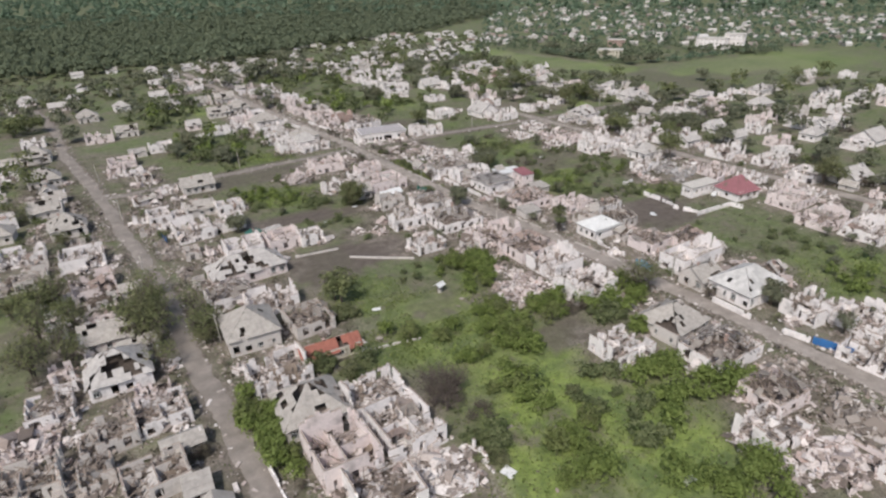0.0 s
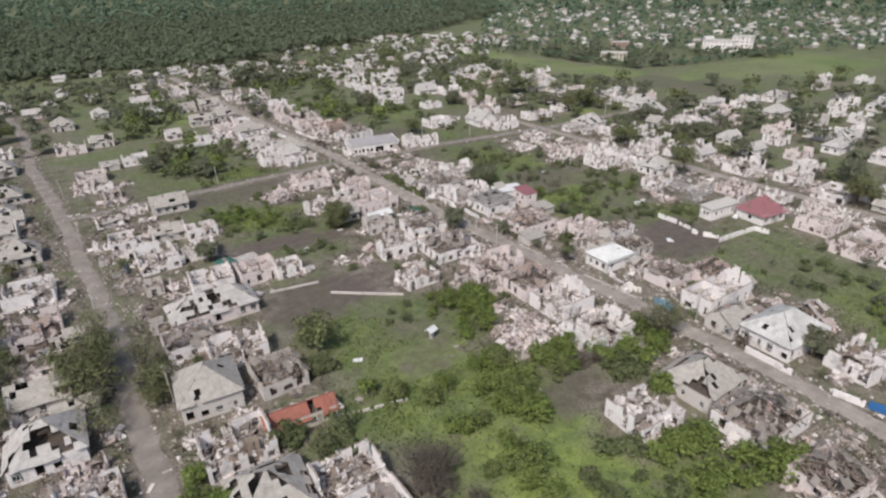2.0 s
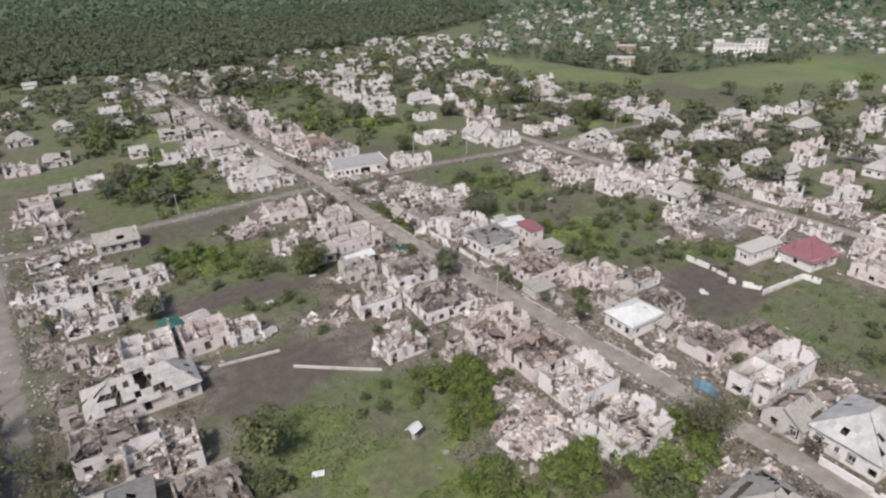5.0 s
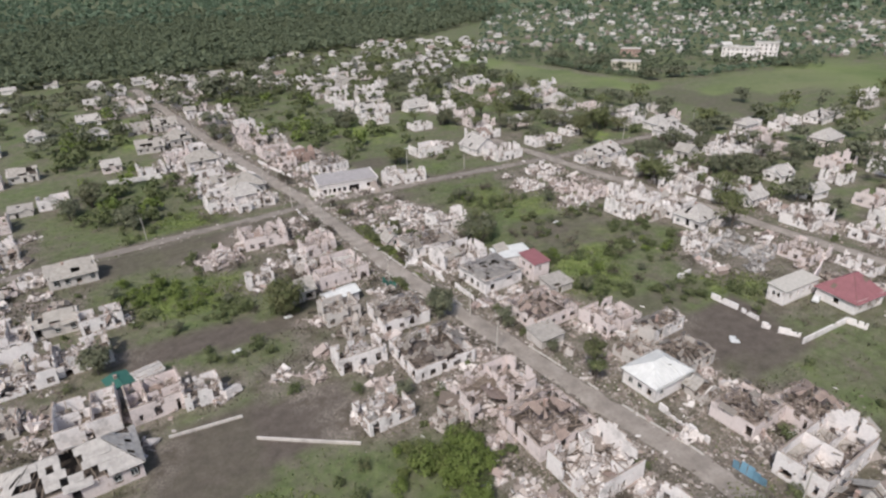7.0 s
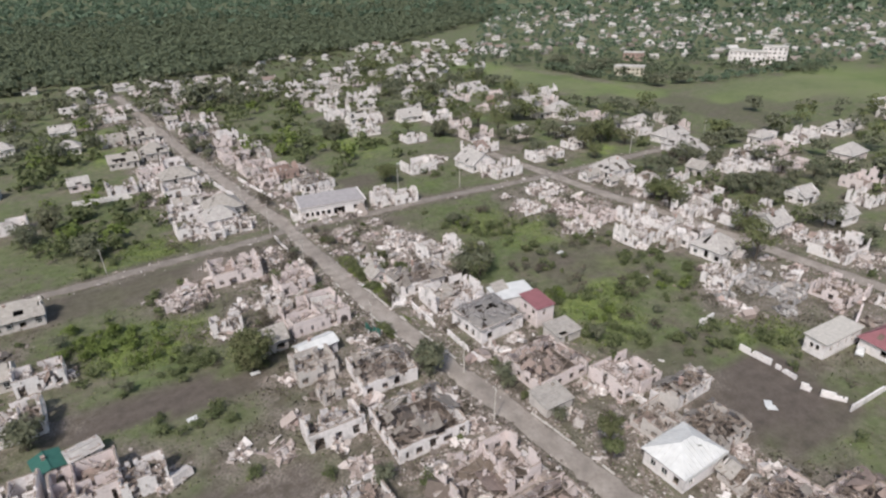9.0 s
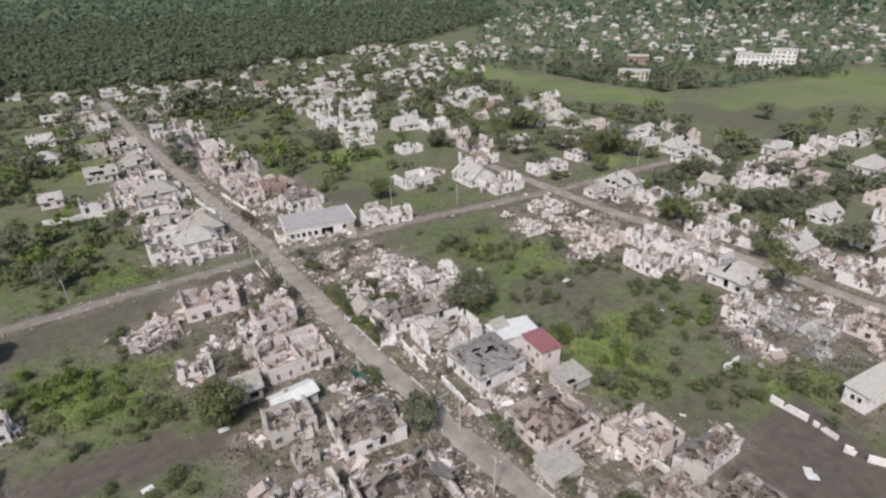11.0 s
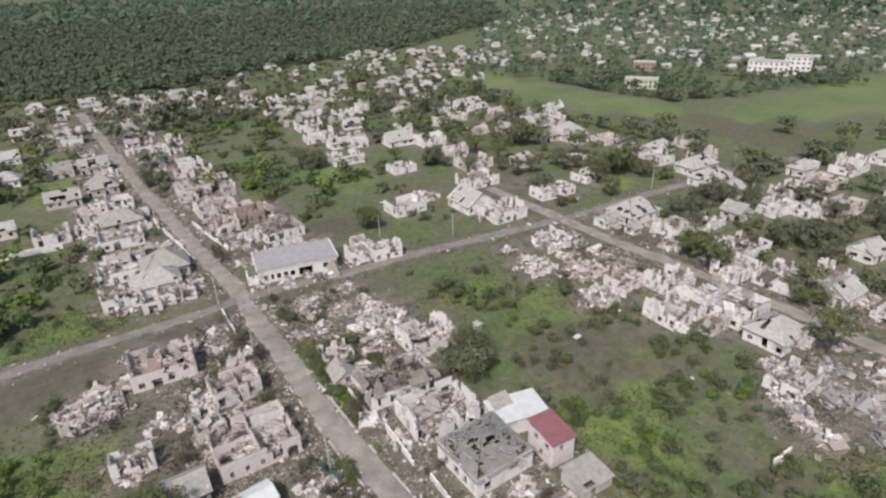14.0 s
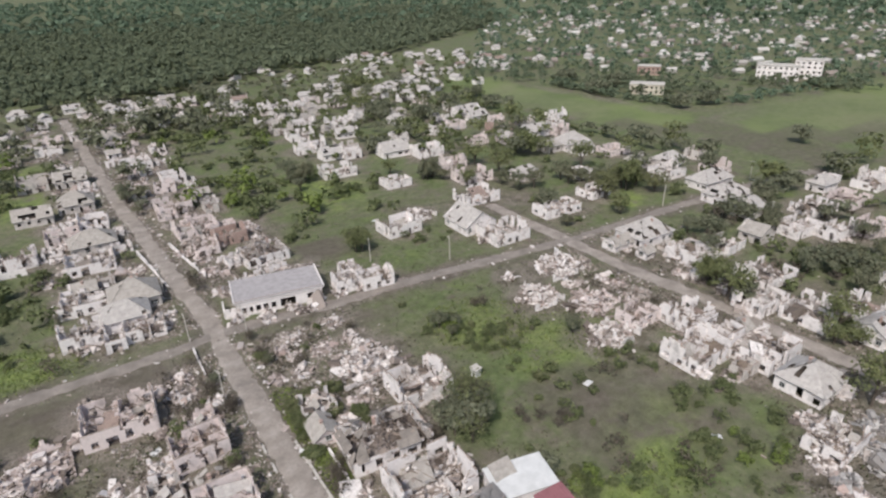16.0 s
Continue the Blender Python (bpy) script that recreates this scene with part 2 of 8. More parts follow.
def ground_mat():
    """Grass, bare soil and pale debris dust, mixed by the three ground attributes and noise."""
    m, n, l = nodes_of("overgrown_ground")
    nt = m.node_tree
    p = world_pos(nt)
    att = {}
    for k in ("soil", "lush", "dust", "field"):
        a = nt.nodes.new("ShaderNodeAttribute")
        a.attribute_name = k
        att[k] = a.outputs["Fac"]
    f1, f2, f3 = noise_of(nt, 0.045, 6, 0.65, p), noise_of(nt, 0.4, 6, 0.7, p), noise_of(nt, 2.2, 5, 0.7, p)
    dry = ramp(nt, f2, [(0.3, (0.085, 0.092, 0.050)), (0.5, (0.132, 0.135, 0.080)), (0.7, (0.190, 0.178, 0.122))])
    f5 = noise_of(nt, 0.11, 4, 0.6, p)
    green = ramp(nt, f2, [(0.3, (0.066, 0.094, 0.030)), (0.5, (0.104, 0.140, 0.050)), (0.72, (0.150, 0.180, 0.076))])
    rank = ramp(nt, f2, [(0.3, (0.115, 0.150, 0.042)), (0.5, (0.180, 0.230, 0.062)), (0.7, (0.245, 0.290, 0.088))])
    rank = mix(nt, ramp(nt, f5, [(0.40, (0.9, 0.9, 0.9)), (0.54, (0, 0, 0))]), rank, green)
    c = mix(nt, ramp(nt, f1, [(0.38, (0, 0, 0)), (0.60, (0.8, 0.8, 0.8))]), dry, green)
    f4 = noise_of(nt, 0.15, 5, 0.65, p)
    c = mix(nt, ramp(nt, f4, [(0.5, (0, 0, 0)), (0.68, (0.75, 0.75, 0.75))]), c, (0.132, 0.115, 0.090))
    c = mix(nt, ramp(nt, f4, [(0.32, (0.6, 0.6, 0.6)), (0.46, (0, 0, 0))]), c, (0.066, 0.076, 0.036))
    c = mix(nt, att["lush"], c, rank)
    f6 = noise_of(nt, 0.085, 6, 0.7, p)
    bare = ramp(nt, f2, [(0.3, (0.098, 0.084, 0.062)), (0.7, (0.185, 0.160, 0.128))])
    c = mix(nt, ramp(nt, f6, [(0.53, (0, 0, 0)), (0.63, (0.8, 0.8, 0.8))]), c, bare)
    c = mix(nt, ramp(nt, f6, [(0.34, (0.75, 0.75, 0.75)), (0.44, (0, 0, 0))]), c, ramp(nt, f2, [(0.3, (0.085, 0.110, 0.040)), (0.7, (0.165, 0.200, 0.072))]))
    meadow = ramp(nt, noise_of(nt, 0.02, 4, 0.6, p), [(0.35, (0.112, 0.146, 0.054)), (0.55, (0.155, 0.188, 0.074)), (0.7, (0.178, 0.188, 0.098))])
    c = mix(nt, att["field"], c, meadow)
    earth = ramp(nt, f2, [(0.3, (0.076, 0.062, 0.054)), (0.7, (0.135, 0.110, 0.095))])
    c = mix(nt, att["soil"], c, earth)
    pale = ramp(nt, f3, [(0.3, (0.090, 0.073, 0.062)), (0.52, (0.200, 0.168, 0.147)), (0.75, (0.37, 0.322, 0.292))])
    brown = ramp(nt, f2, [(0.35, (0.062, 0.052, 0.040)), (0.65, (0.115, 0.094, 0.074))])
    pale = mix(nt, ramp(nt, noise_of(nt, 0.23, 5, 0.65, p), [(0.45, (0, 0, 0)), (0.60, (0.85, 0.85, 0.85))]), pale, brown)
    c = mix(nt, att["dust"], c, pale)
    c = mix(nt, ramp(nt, f3, [(0.33, (0.45, 0.45, 0.45)), (0.5, (0, 0, 0))]), c, (0.070, 0.062, 0.042))
    return finish(m, c, 0.95, f3, 0.12)


ROAD, TRACK, GROUND = road_mat(), road_mat("dusty_dirt_track", 0.8), ground_mat()

# ---- mesh helpers ----
def mesh_of(name, verts, faces):
    me = bpy.data.meshes.new(name)
    me.from_pydata([tuple(v) for v in verts], [], [tuple(f) for f in faces])
    me.update()
    return me


def part(name, me, material, parent, label="", m=None):
    """One mesh object under a thing, at the pose m in the thing's own space."""
    ob = new(name, me)
    if material is not None and not me.materials:
        me.materials.append(material)
    ob.parent = parent
    if m is not None:
        ob.matrix_basis = m
    return tagged(ob, label)


BOX_V = np.array([(-1, -1, -1), (1, -1, -1), (1, 1, -1), (-1, 1, -1), (-1, -1, 1), (1, -1, 1), (1, 1, 1), (-1, 1, 1)], float)
BOX_F = np.array([(0, 3, 2, 1), (4, 5, 6, 7), (0, 1, 5, 4), (1, 2, 6, 5), (2, 3, 7, 6), (3, 0, 4, 7)])


def turns(e):
    """Rotation matrices from Euler angles in radians, n x 3."""
    ca, sa, cb, sb, cc, sc = np.cos(e[:, 0]), np.sin(e[:, 0]), np.cos(e[:, 1]), np.sin(e[:, 1]), np.cos(e[:, 2]), np.sin(e[:, 2])
    r = np.empty((len(e), 3, 3))
    r[:, 0] = np.stack([cc * cb, cc * sb * sa - sc * ca, cc * sb * ca + sc * sa], 1)
    r[:, 1] = np.stack([sc * cb, sc * sb * sa + cc * ca, sc * sb * ca - cc * sa], 1)
    r[:, 2] = np.stack([-sb, cb * sa, cb * ca], 1)
    return r


def many_boxes(centres, halves, euler, rough=0.0, rng=None):
    n = len(centres)
    v = np.repeat(BOX_V[None], n, 0)
    if rough:
        v = v * (1 + rng.uniform(-rough, rough * 0.4, (n, 8, 3)))
    v = np.einsum("nij,nkj->nki", turns(np.asarray(euler, float)), v * np.asarray(halves)[:, None, :]) + np.asarray(centres)[:, None, :]
    f = BOX_F[None] + 8 * np.arange(n)[:, None, None]
    return v.reshape(-1, 3), f.reshape(-1, 4)


def box_mesh(name, hx, hy, hz, bevel=0.0):
    bm = bmesh.new()
    bmesh.ops.create_cube(bm, size=2)
    for v in bm.verts:
        v.co = (v.co.x * hx, v.co.y * hy, v.co.z * hz)
    if bevel:
        bmesh.ops.bevel(bm, geom=bm.edges[:], offset=bevel, segments=1, affect="EDGES")
    me = bpy.data.meshes.new(name)
    bm.to_mesh(me)
    bm.free()
    return me


def wall_mesh(name, length, tops, thick=0.42, holes=(), cell=0.45, rng=None, base=-0.3, mat=None):
    """A wall of thickness along local x from 0: tops gives the height above each cell's column, holes are (x0, x1, z0, z1)."""
    nc = max(2, round(length / cell))
    cw = length / nc
    tops = [tops(min(1, (i + 0.5) / nc)) for i in range(nc)]
    nr = max(1, round(max(tops) / cell))
    full = np.zeros((nc + 2, nr + 2), bool)
    for i in range(nc):
        for k in range(nr):
            x, z = (i + 0.5) * cw, (k + 0.5) * cell
            full[i + 1, k + 1] = z < tops[i] + 0.05 and not any(a < x < b and c < z < d for a, b, c, d in holes)
    held = np.zeros_like(full)   # only what stands on the ground or hangs on it stays up
    held[:, 1] = full[:, 1]
    for _ in range(nc + nr):
        near = held.copy()
        near[1:] |= held[:-1]
        near[:-1] |= held[1:]
        near[:, 1:] |= held[:, :-1]
        near[:, :-1] |= held[:, 1:]
        held = near & full
    full = held
    verts, faces, seen, broken = [], [], {}, []
    intact = max(tops)

    def vert(i, k, side):
        key = (i, k, side)
        if key not in seen:
            jx = jz = 0.0
            if 0 < i < nc and k > 0:
                around = full[i, k], full[i + 1, k], full[i, k + 1], full[i + 1, k + 1]
                if not all(around) and k * cell < intact - 0.2 and not any(a - 0.2 < i * cw < b + 0.2 and c - 0.2 < k * cell < d + 0.2 for a, b, c, d in holes):
                    jx, jz = rng.uniform(-0.18, 0.18), rng.uniform(-0.22, 0.22)
            seen[key] = len(verts)
            verts.append((i * cw + jx, (-thick / 2, thick / 2)[side], k * cell + jz if k else base))
        return seen[key]

    for i in range(1, nc + 1):
        for k in range(1, nr + 1):
            if not full[i, k]:
                continue
            a, b, c, d = (i - 1, k - 1), (i, k - 1), (i, k), (i - 1, k)
            faces.append([vert(*q, 0) for q in (a, b, c, d)])
            faces.append([vert(*q, 1) for q in (d, c, b, a)])
            for nb, (p, q) in (((i, k - 1), (a, b)), ((i + 1, k), (b, c)), ((i, k + 1), (c, d)), ((i - 1, k), (d, a))):
                if not full[nb]:
                    if nb[1] == k + 1:
                        broken.append(len(faces))
                    faces.append([vert(*p, 1), vert(*q, 1), vert(*q, 0), vert(*p, 0)])
    for i in range(1, nc + 1):   # the footing runs on under doorways
        if not full[i, 1]:
            faces.append([vert(i - 1, 0, 0), vert(i - 1, 0, 1), vert(i, 0, 1), vert(i, 0, 0)])
    me = mesh_of(name, verts, faces)
    if mat is not None:
        me.materials.append(mat)
        me.materials.append(BRICK_BREAK)
        for i in broken:
            me.polygons[i].material_index = 1
    return me


def jagged(rng, full, low, ruin):
    """A broken wall top: stretches at full height that fall off to stubs; ruin from 0 to 1."""
    ph = rng.uniform(0, 9, 3)

    def top(u):
        w = 0.5 + 0.28 * math.sin(5.3 * u + ph[0]) + 0.22 * math.sin(11.7 * u + ph[1]) + 0.16 * math.sin(23 * u + ph[2])
        w = (w - ruin * 0.95) * 2.2 + 0.75
        return low + (full - low) * max(0.0, min(1.0, w)) - (rng.uniform(0, 0.5) if w < 0.98 else 0)
    return top


def openings(rng, length, wide=1.2, z0=0.9, z1=2.25, door=False):
    n = max(1, int(length / 2.9))
    out = []
    for i in range(n):
        c, half = length * (i + 0.5) / n + rng.uniform(-0.35, 0.35), wide * rng.uniform(0.42, 0.7)
        if n == 1 or rng.uniform() < 0.85:
            out.append((c - half, c + half, z0 - (0.5 if rng.uniform() < 0.2 else 0), z1 + rng.uniform(0, 0.3)))
    if not out:
        out.append((length / 2 - wide / 2, length / 2 + wide / 2, z0, z1))
    if door:
        c = out[rng.integers(0, len(out))]
        out.append((c[0], c[1], -1, 2.2))
    return out


def heap(rng, n, rx, ry, rz, big=1.0, planks=0.12):
    """Broken masonry, slabs and boards in a mound: vertices and faces."""
    r = np.sqrt(rng.uniform(0, 1, n))
    a = rng.uniform(0, 2 * math.pi, n)
    lump = 0.75 + 0.35 * np.sin(3 * a + rng.uniform(0, 6)) * np.cos(2 * a + rng.uniform(0, 6))
    s = np.exp(rng.normal(-1.78, 0.6, n)) * big
    half = np.stack([s * rng.uniform(0.8, 2.0, n), s * rng.uniform(0.7, 1.2, n), s * rng.uniform(0.35, 0.8, n)], 1)
    e = rng.uniform(-0.6, 0.6, (n, 3))
    e[:, 2] = rng.uniform(0, 6.28, n)
    pl = rng.uniform(0, 1, n) < planks
    half[pl] = np.stack([rng.uniform(0.7, 1.9, pl.sum()), rng.uniform(0.05, 0.12, pl.sum()), rng.uniform(0.03, 0.07, pl.sum())], 1)
    slab = (~pl) & (rng.uniform(0, 1, n) < 0.2)
    half[slab] = np.stack([rng.uniform(0.4, 1.5, slab.sum()), rng.uniform(0.3, 0.95, slab.sum()), rng.uniform(0.05, 0.13, slab.sum())], 1)
    shard = (~pl) & (~slab) & (rng.uniform(0, 1, n) < 0.07)   # bits of wall still upright
    k = shard.sum()
    half[shard] = np.stack([rng.uniform(0.2, 0.6, k), rng.uniform(0.06, 0.14, k), rng.uniform(0.35, 1.0, k)], 1)
    e[shard, :2] *= 0.35
    e[slab, :2] *= 1.3
    z = rz * np.clip(1 - r, 0, 1) ** 0.8 * rng.uniform(0.55, 1.05, n) * lump + half[:, 2] * 0.6
    c = np.stack([r * rx * lump * np.cos(a), r * ry * lump * np.sin(a), z], 1)
    return many_boxes(c, half, e, 0.35, rng)


def mound(rng, rx, ry, rz, n=14):
    """The lumpy solid core of a heap."""
    verts, faces = [], []
    for j in range(6):
        f = j / 5
        for i in range(n):
            a = 2 * math.pi * i / n
            k = 1 + 0.18 * math.sin(3 * a + j) + rng.uniform(-0.1, 0.1)
            verts.append((rx * (1 - f * 0.92) * k * math.cos(a), ry * (1 - f * 0.92) * k * math.sin(a), -0.15 + rz * f ** 0.85 * rng.uniform(0.75, 1.0)))
    for j in range(5):
        for i in range(n):
            a, b = j * n + i, j * n + (i + 1) % n
            faces.append((a, b, b + n, a + n))
    faces.append(tuple(5 * n + i for i in range(n)))
    return verts, faces


def join(*pairs):
    vs, fs, k = [], [], 0
    for v, f in pairs:
        vs.extend(map(tuple, v))
        fs.extend([tuple(int(i) + k for i in q) for q in f])
        k += len(v)
    return vs, fs


def tube(points, radii, sides=6):
    verts, faces = [], []
    pts = [Vector(p) for p in points]
    for i, (p, r) in enumerate(zip(pts, radii)):
        d = (pts[min(i + 1, len(pts) - 1)] - pts[max(i - 1, 0)]).normalized()
        a = d.orthogonal().normalized()
        b = d.cross(a)
        for j in range(sides):
            t = 2 * math.pi * j / sides
            verts.append(p + (a * math.cos(t) + b * math.sin(t)) * r)
    for i in range(len(pts) - 1):
        for j in range(sides):
            a, b = i * sides + j, i * sides + (j + 1) % sides
            faces.append((a, b, b + sides, a + sides))
    return verts, faces


def slope_sheets(rng, corners, lost, seed, su=1.13, sv=1.5, thick=0.05):
    """Overlapping roofing sheets on one roof slope. corners: lower left, lower right, upper right, upper left."""
    a, b, c, d = [Vector(q) for q in corners]
    run = ((d + c) / 2 - (a + b) / 2).length
    along = (b - a).normalized()
    up = (((d + c) / 2 - (a + b) / 2) - ((d + c) / 2 - (a + b) / 2).dot(along) * along).normalized()
    nrm = along.cross(up)
    rise = (c - a).dot(up)
    rows = max(2, round(rise / sv))
    verts, faces = [], []
    for j in range(rows):
        v0, v1 = j / rows, (j + 1) / rows
        l0, r0 = (d - a).dot(along) * v0, (b - a).length + (c - b).dot(along) * v0
        l1, r1 = (d - a).dot(along) * v1, (b - a).length + (c - b).dot(along) * v1
        lo, hi = min(l0, l1), max(r0, r1)
        cols = max(1, math.ceil((hi - lo) / su))
        step = (hi - lo) / cols
        for i in range(cols):
            x0, x1 = lo + i * step, lo + (i + 1) * step
            if lost > 0:
                w = noise.noise(Vector((x0 * 0.33 + seed * 7.1, v0 * rise * 0.33, seed * 3.3))) * 0.5 + 0.5
                if w + rng.uniform(-0.13, 0.13) < lost * 0.62 + 0.17:
                    continue
            q = [(min(max(x0, l0), r0), v0), (min(max(x1, l0), r0), v0), (min(max(x1, l1), r1), v1), (min(max(x0, l1), r1), v1)]
            if q[1][0] - q[0][0] < 0.08 and q[2][0] - q[3][0] < 0.08:
                continue
            lift = rng.uniform(0, 0.035) + (rng.uniform(0, 0.12) if lost > 0.25 and rng.uniform() < 0.3 else 0)
            k = len(verts)
            for h in (lift, lift + thick):
                for n, (x, v) in enumerate(q):
                    drop = noise.noise(Vector((x * 0.21 + seed, v * rise * 0.21, 5.0))) * (0.1 + 0.9 * lost)
                    verts.append(Vector((0, 0, drop - 0.1 * (lost > 0))) + a + along * x + up * (v * rise - (0.07 if n < 2 else 0)) + nrm * (h + (0.045 if n < 2 else 0)))
            faces += [tuple(k + z for z in f) for f in ((0, 3, 2, 1), (4, 5, 6, 7), (0, 1, 5, 4), (1, 2, 6, 5), (2, 3, 7, 6), (3, 0, 4, 7))]
    return verts, faces


def roof_shell(slopes, rng, sag=0.04):
    """One closed, slightly sagging roof skin over the slopes."""
    bm = bmesh.new()
    for a, b, c, d in slopes:
        a, b, c, d = Vector(a), Vector(b), Vector(c), Vector(d)
        nu, nv = max(2, round((b - a).length / 2.0)), max(2, round((d - a).length / 2.0))
        rows = []
        for j in range(nv + 1):
            l, r = a.lerp(d, j / nv), b.lerp(c, j / nv)
            rows.append([bm.verts.new(l.lerp(r, i / nu) + Vector((0, 0, rng.uniform(-sag, sag) if 0 < i < nu and 0 < j < nv else 0))) for i in range(nu + 1)])
        for j in range(nv):
            for i in range(nu):
                bm.faces.new((rows[j][i], rows[j][i + 1], rows[j + 1][i + 1], rows[j + 1][i]))
    bmesh.ops.remove_doubles(bm, verts=bm.verts[:], dist=0.03)
    bmesh.ops.solidify(bm, geom=bm.faces[:], thickness=0.09)
    me = bpy.data.meshes.new("roof")
    bm.to_mesh(me)
    bm.free()
    return me


def litter(rng, n, w, d, high, planks=0.16):
    """Debris that fills a roofless room: blocks, slabs and boards over a rectangle."""
    x, y = rng.uniform(-w, w, n), rng.uniform(-d, d, n)
    lump = 0.45 + 0.55 * np.sin(x * 0.9 + rng.uniform(0, 6)) * np.cos(y * 0.8 + rng.uniform(0, 6))
    v, f = heap(rng, n, 0.001, 0.001, 0.0, 1.25, planks)
    z = np.clip(lump, 0.05, 1) * high * rng.uniform(0.5, 1.05, n) + 0.1
    off = np.stack([x, y, z], 1)
    return (v.reshape(n, 8, 3) + off[:, None]).reshape(-1, 3), f


def tangle(rng, n, w, d, low, high):
    """Fallen laths and rafters lying across each other at all angles."""
    c = np.stack([rng.uniform(-0.42, 0.42, n) * w, rng.uniform(-0.42, 0.42, n) * d, rng.uniform(low, high, n)], 1)
    half = np.stack([rng.uniform(0.7, 1.7, n), rng.uniform(0.05, 0.1, n), rng.uniform(0.03, 0.06, n)], 1)
    e = np.stack([rng.uniform(-0.5, 0.5, n), rng.uniform(-0.55, 0.55, n), rng.uniform(0, 6.28, n)], 1)
    return many_boxes(c, half, e)


def hip_slopes(w, d, h, over, rise):
    """Corner lists of the four slopes of a hip roof; a square plan gives a pyramid."""
    x, y = w / 2 + over, d / 2 + over
    e = h - over * rise / (min(w, d) / 2)
    t = h + rise
    if w >= d:
        r0, r1 = (-(x - y) - 0.3, 0, t), ((x - y) + 0.3, 0, t)
        return [((-x, -y, e), (x, -y, e), r1, r0), ((x, y, e), (-x, y, e), r0, r1), ((x, -y, e), (x, y, e), r1, r1), ((-x, y, e), (-x, -y, e), r0, r0)]
    r0, r1 = (0, -(y - x) - 0.3, t), (0, (y - x) + 0.3, t)
    return [((x, -y, e), (x, y, e), r1, r0), ((-x, y, e), (-x, -y, e), r0, r1), ((-x, -y, e), (x, -y, e), r0, r0), ((x, y, e), (-x, y, e), r1, r1)]


def gable_slopes(w, d, h, over, rise):
    x, y = w / 2 + over, d / 2 + over
    if w >= d:
        e, t = h - over * rise / (d / 2), h + rise
        return [((-x, -y, e), (x, -y, e), (x, 0, t), (-x, 0, t)), ((x, y, e), (-x, y, e), (-x, 0, t), (x, 0, t))]
    e, t = h - over * rise / (w / 2), h + rise
    return [((x, -y, e), (x, y, e), (0, y, t), (0, -y, t)), ((-x, y, e), (-x, -y, e), (0, -y, t), (0, y, t))]


def beam_between(p, q, s):
    p, q = Vector(p), Vector(q)
    v = q - p
    me = box_mesh("rafter", v.length / 2, s, s)
    return me, Matrix.Translation((p + q) / 2) @ v.to_track_quat("X", "Z").to_matrix().to_4x4()


FRAME_ME, PANE_ME = None, None


def window_in(parent, m, wide=1.2, high=1.35):
    """A glazed window: frame with a mullion, and a dark pane."""
    global FRAME_ME, PANE_ME
    if FRAME_ME is None:
        c = [(0, 0, 0.62), (0, 0, -0.62), (-0.55, 0, 0), (0.55, 0, 0), (0, 0, 0)]
        hs = [(0.6, 0.05, 0.055), (0.6, 0.09, 0.055), (0.05, 0.05, 0.57), (0.05, 0.05, 0.57), (0.035, 0.045, 0.57)]
        v, f = many_boxes(c, hs, np.zeros((5, 3)))
        FRAME_ME = mesh_of("window", v, f)
        FRAME_ME.materials.append(FRAME_WHITE)
        PANE_ME = box_mesh("pane", 0.52, 0.012, 0.58)
        PANE_ME.materials.append(GLASS_DARK)
    w = part("window", FRAME_ME, None, parent, "", m)
    part("pane", PANE_ME, None, w, "dark window pane")


def four_walls(house, rng, w, d, mat, tops, thick, holes, cell, name="wall"):
    """Four separate wall parts that butt at the corners."""
    out = []
    for n, (length, m) in enumerate(((w, pose(-w / 2, -d / 2 + thick / 2, 0)), (w, pose(w / 2, d / 2 - thick / 2, 0, 0, 0, 180)),
                                     (d - 2 * thick, pose(w / 2 - thick / 2, -d / 2 + thick, 0, 0, 0, 90)), (d - 2 * thick, pose(-w / 2 + thick / 2, d / 2 - thick, 0, 0, 0, -90)))):
        me = wall_mesh(name, length, tops(n), thick, holes[n], cell, rng, mat=mat)
        out.append((part(name, me, mat, house, "", m), m, length))
    return out


COLOUR_WORDS = {"w": "pale plastered", "p": "pinkish plastered", "g": "grey plastered", "r": "red brick", "b": "burnt grey", "o": "cream plastered"}
RUBBLES = {"w": RUBBLE_PALE, "p": RUBBLE_PINK, "g": SHARDS, "r": RUBBLE_PINK, "b": RUBBLE_GREY, "o": RUBBLE_PALE}


def where(x, y):
    for words, at in (("beside the main street", abs(x - 113)), ("beside the dirt lane", abs(x - 4)), ("beside the side street", abs(x - 221)), ("near the cross street", abs(y - 262))):
        if at < 26:
            return words
    return "amid overgrown gardens"


def root(name, x, y, turn, label, category, group=""):
    e = new(name)
    e.empty_display_size = 0.5
    e.matrix_world = pose(x, y, 0, 0, 0, turn)
    return tagged(e, label, category, group)


def rubble_heap(x, y, rx, ry, rz, n, mat, seed, label, big=1.0):
    rng = np.random.default_rng(seed)
    v, f = join(mound(rng, rx * 0.8, ry * 0.8, rz * 0.7), heap(rng, int(n * 0.7), rx, ry, rz, big * 1.1))
    ob = new("rubble_heap", mesh_of("rubble_heap", v, f))
    ob.data.materials.append(mat)
    ob.matrix_world = pose(x, y, 0, 0, 0, math.degrees(rng.uniform(0, 6.28)))
    return tagged(ob, label, "rubble", "rubble heaps", "stuff")


